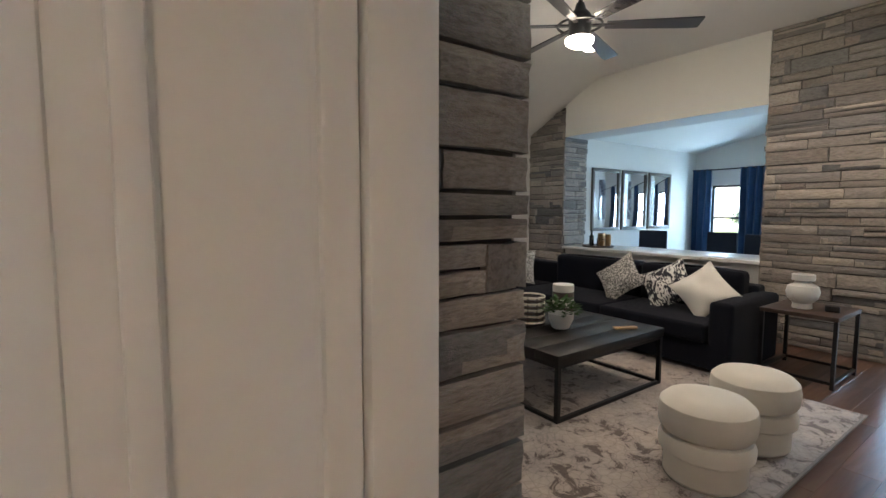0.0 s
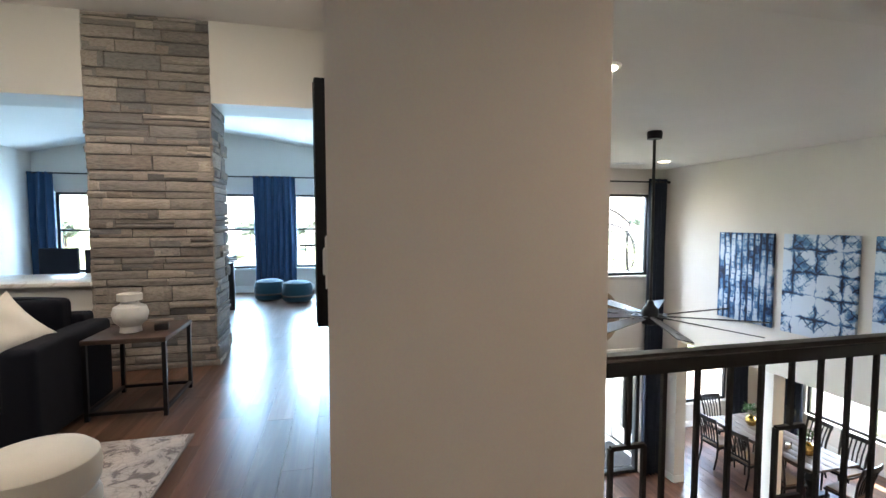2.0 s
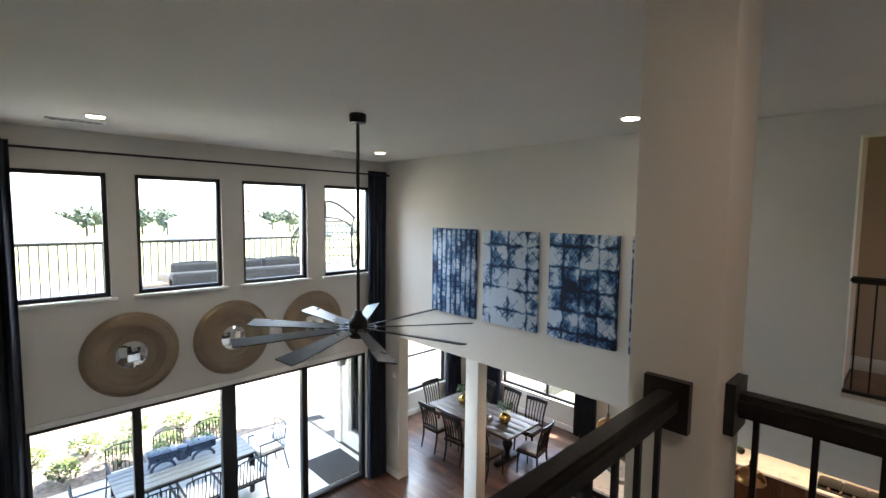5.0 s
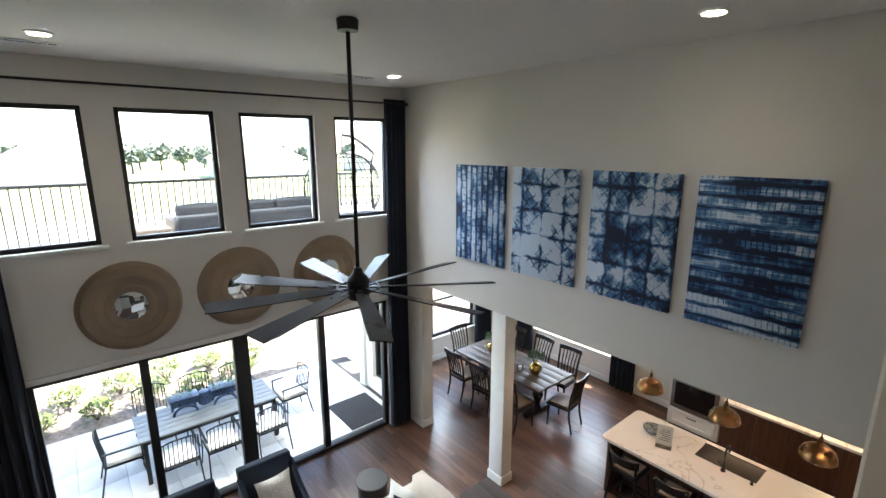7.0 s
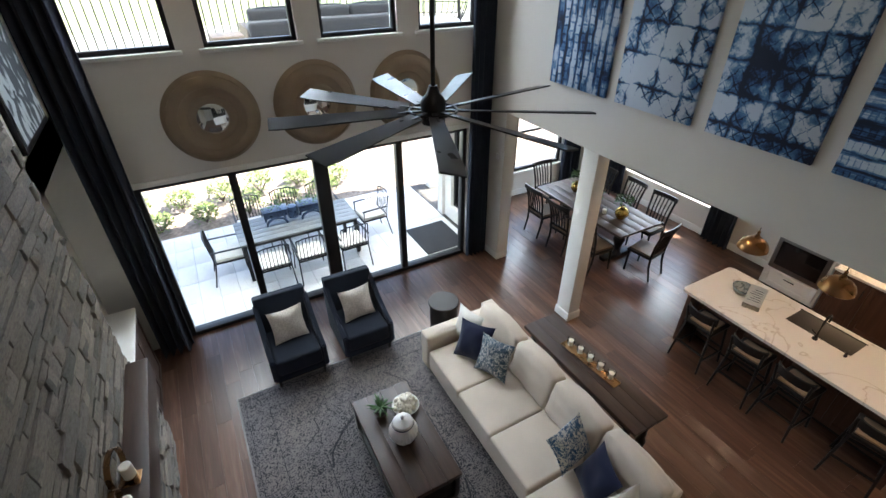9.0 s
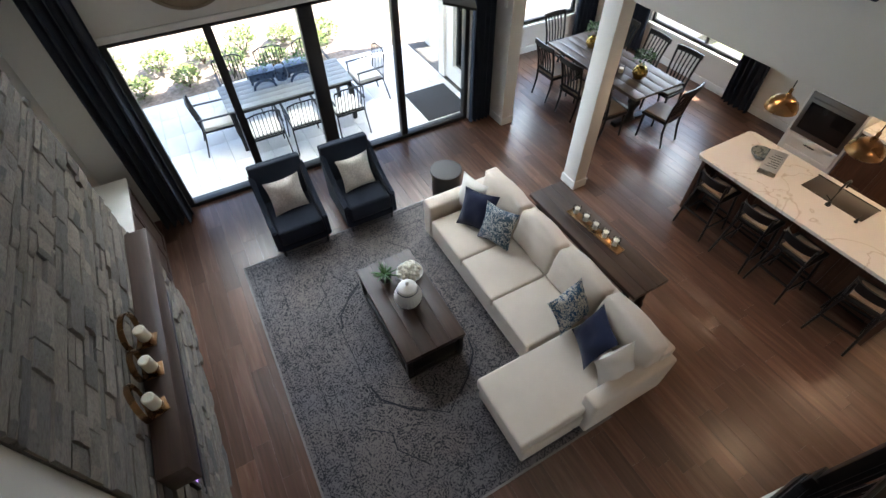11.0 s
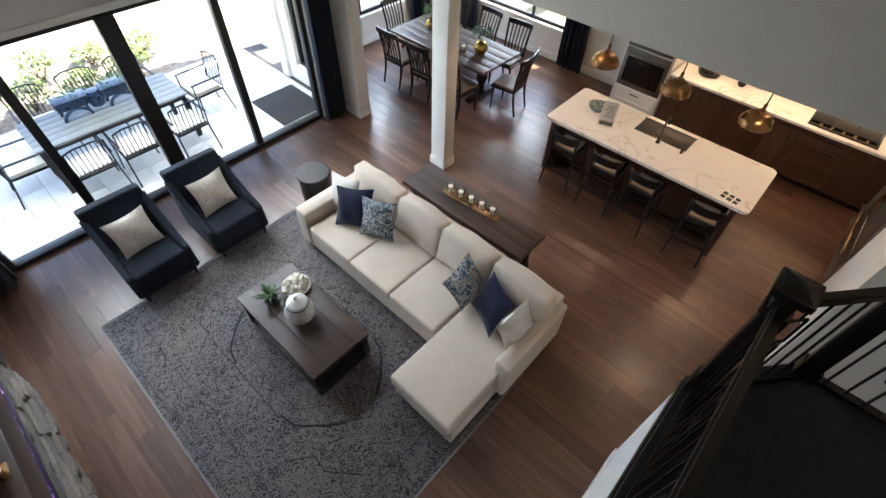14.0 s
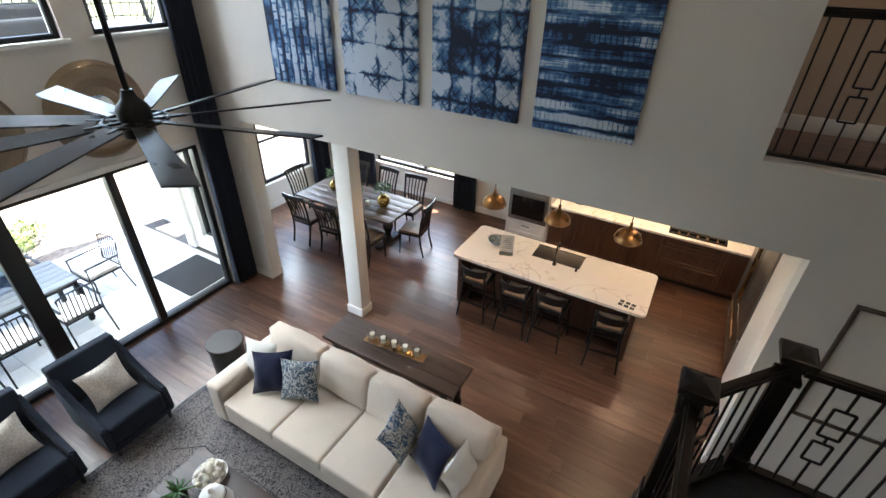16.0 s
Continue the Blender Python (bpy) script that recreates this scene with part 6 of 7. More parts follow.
part("back_frame", soft_box(5.10, 5.30, 1.80, 5.32, LOFT + 0.05, LOFT + 0.72, 0.04), LOFTSOFA, ls)
part("back_frame", soft_box(2.05, 5.10, 5.14, 5.34, LOFT + 0.05, LOFT + 0.72, 0.04), LOFTSOFA, ls)
for y0, y1 in ((1.88, 2.95), (2.97, 4.2)):
    part("back_cushion", soft_box(4.94, 5.16, y0, y1, LOFT + 0.44, LOFT + 0.86, 0.07, 0.02), LOFTSOFA, ls)
for x0, x1 in ((2.08, 3.1), (3.12, 4.15), (4.17, 5.1)):
    part("back_cushion", soft_box(x0, x1, 4.98, 5.2, LOFT + 0.44, LOFT + 0.86, 0.07, 0.02), LOFTSOFA, ls)
LP = "pillows on the loft sofa"
pillow(0.46, WHITEF, pose(4.62, 2.08, LOFT + 0.68, 62, 0, -70) @ Matrix.Rotation(radians(40), 4, "Z"), "plain ivory throw pillow on the loft sofa", LP, 0.16, 11)
pillow(0.48, INKPRINT, pose(4.72, 2.50, LOFT + 0.67, 62, 0, -84) @ Matrix.Rotation(radians(30), 4, "Z"), "ink blot print throw pillow on the loft sofa", LP, 0.16, 12)
pillow(0.50, FLECK, pose(4.74, 3.08, LOFT + 0.68, 62, 0, -96) @ Matrix.Rotation(radians(42), 4, "Z"), "flecked grey throw pillow on the loft sofa", LP, 0.16, 13)
pillow(0.50, FLECK, pose(4.55, 4.55, LOFT + 0.68, 64, 0, -50), "flecked grey throw pillow in the sofa corner", LP, 0.16, 14)
pillow(0.46, WHITEF, pose(4.25, 4.78, LOFT + 0.68, 64, 0, -20) @ Matrix.Rotation(radians(30), 4, "Z"), "plain ivory throw pillow by the sofa corner", LP, 0.16, 15)
pillow(0.50, INKPRINT, pose(3.75, 4.82, LOFT + 0.67, 62, 0, -8), "ink blot print throw pillow on the loft sofa", LP, 0.16, 16)
pillow(0.48, INKPRINT, pose(2.55, 4.80, LOFT + 0.67, 62, 0, 6), "ink blot print throw pillow on the loft sofa", LP, 0.16, 17)

lt = thing("coffee_table", Matrix(), "square black plank coffee table on an open iron frame", "coffee table")
for i in range(6):
    y0 = 1.95 + i * 0.218
    part("top_board", one(box, 2.36, 3.68, y0 + 0.001, y0 + 0.217, 3.84, 3.905, 0.003), DARKWOOD, lt)
for x in (2.385, 3.655):
    for y in (1.975, 3.235):
        part("leg", one(box, x - 0.016, x + 0.016, y - 0.016, y + 0.016, LOFT + 0.01, 3.838), BLACK, lt)
for z in (LOFT + 0.024, 3.825):
    for a in ((2.385, 1.975, 3.655, 1.975), (2.385, 3.235, 3.655, 3.235), (2.385, 1.975, 2.385, 3.235), (3.655, 1.975, 3.655, 3.235)):
        part("frame_bar", one(bar, (a[0], a[1], z), (a[2], a[3], z), 0.028, 0.026), BLACK, lt)


def ottoman(x, y):
    t = thing("ottoman", pose(x, y, LOFT + 0.012), "round cream boucle ottoman in two stacked rolls", "ottoman", "cream ottomans")
    part("upper_roll", one(lathe, [(0.0, 0.455), (0.12, 0.452), (0.20, 0.44), (0.232, 0.41), (0.24, 0.36), (0.235, 0.29), (0.215, 0.26), (0.18, 0.255)], 44), BOUCLE, t)
    part("middle_roll", one(lathe, [(0.19, 0.255), (0.222, 0.245), (0.236, 0.21), (0.232, 0.16), (0.21, 0.145)], 44), BOUCLE, t)
    part("base", one(lathe, [(0.205, 0.15), (0.205, 0.02), (0.19, 0.0)], 44), BOUCLE, t)


ottoman(2.55, 1.09)
ottoman(3.18, 1.10)
lr = thing("area_rug", Matrix(), "distressed cream and grey abstract area rug in the loft", "rug")
LRUG = rug_mat("distressed_cream_rug", (0.40, 0.35, 0.31), (0.13, 0.10, 0.09), 6.0, 0.42)
part("rug_field", one(box, 0.95, 4.27, 0.79, 4.25, LOFT, LOFT + 0.012, 0.003), LRUG, lr)
part("binding", one(box, 0.95, 4.27, 0.775, 0.79, LOFT, LOFT + 0.013), RUGEDGE, lr)
sd = thing("side_table", Matrix(), "rustic wood and black iron side table beside the stone column", "side table")
part("top", one(box, 4.66, 5.30, 1.06, 1.62, 3.985, 4.02, 0.004), TABLEW, sd)
for x in (4.68, 5.28):
    for y in (1.08, 1.60):
        part("leg", one(box, x - 0.014, x + 0.014, y - 0.014, y + 0.014, LOFT, 3.985), BLACK, sd)
for a in ((4.68, 1.08, 5.28, 1.08), (4.68, 1.60, 5.28, 1.60), (4.68, 1.08, 4.68, 1.60), (5.28, 1.08, 5.28, 1.60)):
    part("frame_bar", one(bar, (a[0], a[1], LOFT + 0.05), (a[2], a[3], LOFT + 0.05), 0.024, 0.024), BLACK, sd)
vz = single("white_vase", one(lathe, [(0.06, 0), (0.075, 0.005), (0.07, 0.05), (0.11, 0.09), (0.125, 0.15), (0.11, 0.20), (0.065, 0.225), (0.06, 0.24), (0.085, 0.25), (0.085, 0.30), (0.07, 0.305), (0.06, 0.25)], 36), CERAMIC, pose(4.90, 1.38, 4.02), "white rounded ceramic vase on the side table", "vase")
bx = single("ornament_block", one(box, -0.06, 0.06, -0.05, 0.05, 0, 0.05, 0.008), DARKWOOD, pose(4.95, 1.18, 4.02, 0, 0, 15), "small dark ornament block on the side table", "ornament")
pl = thing("potted_plant", pose(2.96, 2.44, 3.905), "bushy green plant in a white bowl on the loft table", "plant")
part("pot", one(lathe, [(0.05, 0), (0.07, 0.01), (0.10, 0.08), (0.105, 0.13), (0.095, 0.13), (0.08, 0.08)], 28), CERAMIC, pl)
leafy(pl, (0, 0, 0.10), 150, 0.13, 0.16, 0.055, 15)
wb = thing("wire_basket", pose(2.93, 2.76, 3.905), "round whitewashed wicker basket on the loft table", "basket")
for k in range(9):
    z = 0.012 + k * 0.027
    ringp = [(0.125 * math.cos(a * 0.2618), 0.125 * math.sin(a * 0.2618), z) for a in range(24)]
    part("hoop", one(sweep, ringp, 0.009, 6, True), GREYWOOD if k % 2 else WAX, wb)
for k in range(10):
    a = k * 0.628
    part("stake", one(rod, (0.125 * math.cos(a), 0.125 * math.sin(a), 0), (0.125 * math.cos(a), 0.125 * math.sin(a), 0.24), 0.006), GREYWOOD, wb)
cv = thing("striped_vase", pose(3.2, 2.62, 3.905), "tall grey and ivory banded vase on the loft table", "vase")
for k in range(5):
    part("band", one(lathe, [(0.088, 0.065 * k), (0.092, 0.065 * k + 0.005), (0.092, 0.065 * k + 0.06), (0.088, 0.065 * k + 0.065)], 28), CERAMIC if k % 2 == 0 else GREYWOOD, cv)
tb = single("wood_tray", one(box, -0.10, 0.10, -0.022, 0.022, 0, 0.02, 0.004), wood("light_oak", [(0.30, 0.17, 0.08), (0.42, 0.26, 0.13), (0.5, 0.33, 0.18)], 0.5), pose(3.38, 2.12, 3.905, 0, 0, -28), "small light wood tray on the loft table", "tray")
ceiling_fan("ceiling_fan", pose(3.06, 2.40, 6.36), 0.47, 6, 0.92, 0.14, "dark six blade ceiling fan with a lit bowl", lamp=True, start=0.35, tilt=-12)
for x, y in ((4.84, 1.62), (4.74, 0.48), (4.78, 3.6)):
    recessed(x, y, 6.83)
vent(pose(5.12, 0.41, 6.83), 0.36, 0.2)
# fixtures made up to go with the overlook fill lamps
for x, y in ((-0.8, -1.0), (1.05, -1.65)):
    recessed(x, y, 5.85)

tv = thing("television", Matrix(), "flat black television on the loft wall", "television")
part("body", one(box, 2.66, 4.20, -0.168, -0.115, 4.48, 5.40, 0.006), BLACK, tv)
part("screen", one(box, 2.675, 4.185, -0.115, -0.111, 4.495, 5.385), BLACKGLASS, tv)
sw = thing("light_switch", Matrix(), "white double light switch plate on the wall", "switch")
part("plate", one(box, 1.98, 2.10, -0.17, -0.163, 4.72, 4.84, 0.002), TRIM, sw)
for x in (2.0, 2.055):
    part("rocker", one(box, x, x + 0.03, -0.163, -0.157, 4.75, 4.81, 0.002), TRIM, sw)
ol = single("wall_outlet", one(box, 2.28, 2.36, -0.17, -0.163, 3.72, 3.84, 0.002), TRIM, Matrix(), "white outlet plate low on the wall", "outlet")


def framed(name, axis, wall_at, out, u0, u1, z0, z1, label, print_mat, fw=0.05, mat_w=0.12, frame_mat=None):
    t = thing(name, Matrix(), label, "picture", "framed prints")

    def bx2(a, b, c, d, e0, e1):
        lo, hi = sorted((wall_at + out * e0, wall_at + out * e1))
        return one(box, a, b, lo, hi, c, d, 0.002) if axis == "y" else one(box, lo, hi, a, b, c, d, 0.002)
    for a, b, c, d in ((u0, u1, z1 - fw, z1), (u0, u1, z0, z0 + fw), (u0, u0 + fw, z0 + fw, z1 - fw), (u1 - fw, u1, z0 + fw, z1 - fw)):
        part("frame", bx2(a, b, c, d, 0.0, 0.035), frame_mat or BLACK, t)
    part("mat_board", bx2(u0 + fw, u1 - fw, z0 + fw, z1 - fw, 0.0, 0.015), CERAMIC, t, "white mat board")
    part("print", bx2(u0 + fw + mat_w, u1 - fw - mat_w, z0 + fw + mat_w, z1 - fw - mat_w, 0.016, 0.018), print_mat, t)
    g = part("glass", bx2(u0 + fw, u1 - fw, z0 + fw, z1 - fw, 0.022, 0.024), GLASS, t)
    g.visible_shadow = False


PRINT1 = pattern_fabric("violet_bokeh_print", (0.06, 0.055, 0.08), (0.45, 0.42, 0.46), 4.5, 0.5)
PRINT2 = pattern_fabric("dark_abstract_print", (0.05, 0.05, 0.07), (0.30, 0.33, 0.38), 3.5, 0.5)
framed("framed_picture", "y", 5.65, -1, 3.97, 4.97, 4.38, 5.68, "black framed violet and grey abstract print", PRINT1)
framed("framed_picture", "y", 5.65, -1, 2.78, 3.78, 4.38, 5.68, "black framed violet and grey abstract print", PRINT1)
for k in range(3):
    framed("framed_picture", "y", 5.30, -1, 7.15 + 0.93 * k, 8.0 + 0.93 * k, 4.50, 5.66, "dark framed abstract print on the game room wall", PRINT2, 0.06, 0.15, GREYWOOD)
framed("framed_picture", "y", -0.17, 1, 7.3, 8.3, 4.4, 5.5, "dark framed print on the game room hall wall", PRINT2)

# bar ledge and game room
bl = thing("bar_ledge", Matrix(), "white quartz bar ledge between the stone columns", "counter")
part("slab", one(box, 5.86, 6.72, 2.08, 4.87, 4.27, 4.31, 0.004), MARBLE, bl)
ty = thing("serving_tray", pose(6.15, 4.40, 4.31), "dark tray with bottles and a gilt canister", "tray")
part("tray", one(lathe, [(0.22, 0), (0.24, 0.01), (0.24, 0.03), (0.23, 0.03), (0.22, 0.012)], 30), TABLEW, ty)
for k, (x, y, h, r, mt_) in enumerate(((0.0, 0.12, 0.26, 0.035, BLACKGLASS), (0.06, 0.02, 0.20, 0.04, DARKWOOD), (-0.04, -0.09, 0.22, 0.06, BRASS), (0.08, -0.12, 0.20, 0.05, BRASS))):
    part("bottle" if k < 2 else "canister", one(lathe, [(r, 0.012), (r, h * 0.62), (r * (0.4 if k < 2 else 1), h * 0.75), (r * (0.35 if k < 2 else 0.9), h)], 20, (x, y, 0)), mt_, ty)


def game_chair(m):
    t = thing("bar_chair", m, "dark upholstered counter chair at the bar ledge", "chair", "chairs at the bar ledge")
    part("seat", soft_box(-0.22, 0.22, -0.22, 0.22, 0.60, 0.68, 0.03), CHAIRN, t)
    part("backrest", soft_box(-0.22, 0.22, 0.17, 0.23, 0.68, 1.12, 0.02), CHAIRN, t)
    for x in (-0.19, 0.19):
        for y in (-0.19, 0.19):
            part("leg", one(rod, (x, y, 0.61), (x * 1.15, y * 1.15, 0), 0.018, 0.012), DARKWOOD, t)


game_chair(pose(7.3, 4.2, LOFT, 0, 0, -70))
game_chair(pose(7.6, 3.3, LOFT, 0, 0, -90))
game_chair(pose(7.2, 2.6, LOFT, 0, 0, -90))
gt = thing("game_table", pose(8.4, 1.85, LOFT), "pale game table on dark legs", "table")
part("top", one(box, -0.75, 0.75, -0.42, 0.42, 0.80, 0.93, 0.01), TRIM, gt)
part("playfield", one(box, -0.68, 0.68, -0.36, 0.36, 0.925, 0.936), surface("blue_felt", (0.03, 0.10, 0.13), 0.9), gt)
for x in (-0.65, 0.65):
    for y in (-0.34, 0.34):
        part("leg", one(box, x - 0.05, x + 0.05, y - 0.05, y + 0.05, 0, 0.80, 0.01), DARKWOOD, gt)
for k in range(4):
    part("rod", one(rod, (-0.5 + 0.33 * k, -0.62, 0.90), (-0.5 + 0.33 * k, 0.5, 0.90), 0.010), STEEL, gt)
for x, y in ((10.05, 1.05), (9.7, 0.52)):
    t = thing("pouf", pose(x, y, LOFT), "teal blue knitted floor pouf by the window", "pouf", "blue poufs")
    part("body", one(lathe, [(0.2, 0), (0.25, 0.03), (0.275, 0.12), (0.27, 0.26), (0.24, 0.34), (0.15, 0.375), (0.0, 0.38)], 32), fabric("teal_knit", (0.02, 0.06, 0.085), 120, 0.5), t)
    part("rope_band", one(lathe, [(0.272, 0.10), (0.283, 0.12), (0.272, 0.14), (0.265, 0.12)], 32), GREYWOOD, t)

# ---- outdoors ----
structure("ground", one(box, -400, 400, -400, 400, -0.6, -0.35), LAWN, "wide lawn reaching to the distance", "ground")
structure("patio_bed", one(box, 11.62, 15.5, -14, 12, -0.35, -0.03), MULCH, "brown mulch planting bed beyond the patio", "ground")
paver_me = mesh_of("paver", one(box, 0, 0.596, 0, 0.296, -0.03, 0.0, 0.004), CONCRETE)
pat = tagged(new("patio", mesh_of("patio", one(box, 8.75, 11.62, -14, 1.0, -0.35, -0.032), MORTAR)), "pale stone tiled patio outside the glass doors", "patio", "", "structure")
for i in range(5):
    for j in range(25):
        ob = new("paver", paver_me)
        ob.parent = pat
        ob.location = (8.76 + 0.6 * i, -6.2 + 0.3 * j, -0.02)
structure("balcony_deck", one(box, 8.75, 11.6, -6.9, 0.6, 3.02, 3.22), CONCRETE, "pale balcony deck outside the high windows", "balcony")
structure("unseen_eave", one(box, 8.75, 10.3, -10.7, 6, 7.1, 7.25), TRIM, "white eave over the balcony", "roof")
# made-up overhang, out of view, that blocks sun from the dining floor
structure("unseen_eave", one(box, -1.5, 10.6, -11.6, -10.5, 3.0, 3.12), TRIM, "unseen white overhang added to keep sun out of the dining window", "roof")
for y in (-6.7, 0.4):
    structure("balcony_post", one(box, 11.3, 11.55, y - 0.12, y + 0.12, -0.03, 3.02, 0.01), TRIM, "square white patio post", "post")
br = thing("balcony_railing", Matrix(), "black metal balcony railing with thin bars", "railing")
part("top_rail", one(box, 11.44, 11.50, -6.9, 0.6, 4.33, 4.38, 0.006), BLACK, br)
part("bottom_rail", one(box, 11.45, 11.49, -6.9, 0.6, 3.22, 3.33), BLACK, br)
bal_me = mesh_of("baluster", one(box, -0.009, 0.009, -0.009, 0.009, 3.33, 4.33), BLACK, False)
for k in range(62):
    ob = new("baluster", bal_me)
    ob.parent = br
    ob.location = (11.47, -6.85 + k * 0.12, 0)
OUTGREY = fabric("grey_outdoor_fabric", (0.02, 0.021, 0.024), 200, 0.3)
OUTWOOD = wood("outdoor_teak", [(0.10, 0.075, 0.055), (0.15, 0.11, 0.08), (0.2, 0.15, 0.11)], 0.6, per_piece=False)
os_ = thing("outdoor_sofa", pose(10.0, -4.2, 3.22), "grey cushioned outdoor sofa with its back to the window", "sofa")
part("frame", one(box, -0.28, 0.75, -1.15, 1.15, 0.05, 0.30, 0.01), OUTWOOD, os_)
part("back", soft_box(-0.35, -0.05, -1.15, 1.15, 0.05, 0.72, 0.06), OUTGREY, os_)
for k in range(3):
    part("back_cushion", soft_box(-0.12, 0.12, -1.1 + 0.735 * k, -0.38 + 0.735 * k, 0.45, 0.86, 0.06, 0.02), surface("grey_cushion", (0.035, 0.036, 0.04), 0.9), os_)
    part("seat_cushion", soft_box(0.05, 0.75, -1.1 + 0.735 * k, -0.38 + 0.735 * k, 0.30, 0.45, 0.04), OUTGREY, os_)
for y in (-1.15, 1.05):
    part("arm", one(box, -0.3, 0.7, y, y + 0.10, 0.05, 0.62, 0.01), OUTWOOD, os_)
stt = thing("outdoor_side_table", pose(9.7, -2.75, 3.22), "small wooden outdoor side table", "side table")
part("top", one(box, -0.22, 0.22, -0.2, 0.2, 0.55, 0.6, 0.006), OUTWOOD, stt)
for x in (-0.19, 0.19):
    for y in (-0.17, 0.17):
        part("leg", one(box, x - 0.025, x + 0.025, y - 0.025, y + 0.025, 0, 0.55), OUTWOOD, stt)

egg = thing("hanging_egg_chair", pose(10.0, -5.87, 3.22), "black woven double hanging egg chair on a curved stand", "chair")
arcp = [(0.0, -0.75 + 0.1 * math.sin(k * 0.3), 0.03 + 0.2 * k) for k in range(8)] + [(0, -0.72 + 0.13 * k, 1.6 + 0.33 * math.sin(0.32 * k)) for k in range(6)]
part("stand", one(sweep, arcp, 0.03, 8), BLACK, egg)
basering = [(0.5 * math.cos(a * 0.2618), 0.5 * math.sin(a * 0.2618), 0.03) for a in range(24)]
part("base_ring", one(sweep, basering, 0.03, 8, True), BLACK, egg)
part("chain", one(rod, (0, -0.05, 1.62), (0, -0.05, 1.93), 0.012), BLACK, egg)
rng = random.Random(5)
for k in range(27):
    a = radians(-130 + k * 10)
    bm = bmnew()
    pts = []
    for j in range(13):
        th = math.pi * j / 12
        r = 0.44 * math.sin(th) ** 0.8
        pts.append((r * math.cos(a), -0.05 + 1.75 * r * math.sin(a), 0.95 - 0.66 * math.cos(th)))
    part("weave_rib", one(sweep, pts, 0.008, 5), BLACK, egg)
for j in range(1, 12):
    th = math.pi * j / 12
    r = 0.44 * math.sin(th) ** 0.8
    pts = [(r * math.cos(radians(a)), -0.05 + 1.75 * r * math.sin(radians(a)), 0.95 - 0.66 * math.cos(th)) for a in range(-130, 135, 10)]
    part("weave_ring", one(sweep, pts, 0.008, 5), BLACK, egg)
part("cushion", soft_box(-0.3, 0.3, -0.55, 0.45, 0.42, 0.58, 0.08), surface("pale_cushion_weave", (0.5, 0.5, 0.5), 0.9), egg)

# patio dining set
ot = thing("patio_table", pose(9.93, -3.2, -0.02), "grey slatted outdoor dining table on the patio", "table")
for k in range(6):
    part("slat", one(box, -0.42 + 0.142 * k, -0.285 + 0.142 * k, -1.02, 1.02, 0.71, 0.74, 0.003), surface("grey_metal", (0.19, 0.20, 0.21), 0.5, 0.2), ot)
for x in (-0.38, 0.38):
    for y in (-0.95, 0.95):
        part("leg", one(box, x - 0.03, x + 0.03, y - 0.03, y + 0.03, 0, 0.71), BLACK, ot)
    part("apron", one(box, x - 0.015, x + 0.015, -0.92, 0.92, 0.65, 0.71), BLACK, ot)


def patio_chair(m):
    t = thing("patio_chair", m, "black metal patio armchair with pale striped cushion", "chair", "chairs round the patio table")
    part("seat", one(box, -0.24, 0.24, -0.24, 0.24, 0.41, 0.43, 0.004), BLACK, t)
    part("cushion", soft_box(-0.22, 0.22, -0.22, 0.22, 0.43, 0.49, 0.02), WHITEF, t, "pale seat cushion")
    for sx in (-1, 1):
        part("front_leg", one(sweep, [(sx * 0.26, 0.27, 0), (sx * 0.24, 0.22, 0.3), (sx * 0.25, 0.22, 0.64)], 0.012, 6), BLACK, t)
        part("rear_leg", one(sweep, [(sx * 0.26, -0.33, 0), (sx * 0.24, -0.24, 0.4), (sx * 0.24, -0.30, 0.86)], 0.012, 6), BLACK, t)
        part("armrest", one(bar, (sx * 0.25, 0.24, 0.645), (sx * 0.25, -0.27, 0.65), 0.035, 0.015), BLACK, t)
    part("top_rail", one(sweep, [(-0.24, -0.30, 0.86), (-0.12, -0.32, 0.90), (0.12, -0.32, 0.90), (0.24, -0.30, 0.86)], 0.012, 6), BLACK, t)
    part("lower_rail", one(rod, (-0.24, -0.245, 0.47), (0.24, -0.245, 0.47), 0.010), BLACK, t)
    for k in range(8):
        x = -0.20 + 0.057 * k
        part("spindle", one(rod, (x, -0.245, 0.47), (x, -0.315, 0.885), 0.007, seg=6), BLACK, t)
    return t


pc0 = patio_chair(pose(9.30, -2.62, -0.02, 0, 0, -90))
for x, y, a in ((9.30, -3.22, -90), (9.30, -3.95, -88), (10.72, -2.5, 90), (10.72, -3.2, 88), (10.72, -3.9, 92), (9.9, -2.0, 178), (10.05, -4.62, 2)):
    copy_thing(pc0, pose(x, y, -0.02, 0, 0, a))
plz = thing("planter_trough", pose(10.0, -3.18, 0.72, 0, 0, 88), "blue ceramic trough planter with succulents on the patio table", "planter")
BLUEGLAZE = surface("blue_white_glaze", (0.04, 0.07, 0.14), 0.3, dark=0.4, scale=25, relief=0.05)
for x in (-0.3, 0.3):
    part("trough", soft_box(x - 0.2, x + 0.2, -0.11, 0.11, 0.15, 0.27, 0.025), BLUEGLAZE, plz)
    for y in (-0.09, 0.09):
        part("arched_foot", one(sweep, [(x + 0.17 * math.cos(k * 0.3142), y, 0.012 + 0.13 * math.sin(k * 0.3142)) for k in range(11)], 0.022, 8), BLUEGLAZE, plz)
    part("rim", one(box, x - 0.215, x + 0.215, -0.125, 0.125, 0.262, 0.285, 0.008), BLUEGLAZE, plz)
part("medallion", one(lathe, [(0.0, 0.06), (0.09, 0.06), (0.11, 0.12), (0.11, 0.20), (0.08, 0.27), (0.0, 0.28)], 20), BLUEGLAZE, plz)
leafy(plz, (-0.3, 0, 0.27), 40, 0.17, 0.13, 0.06, 21)
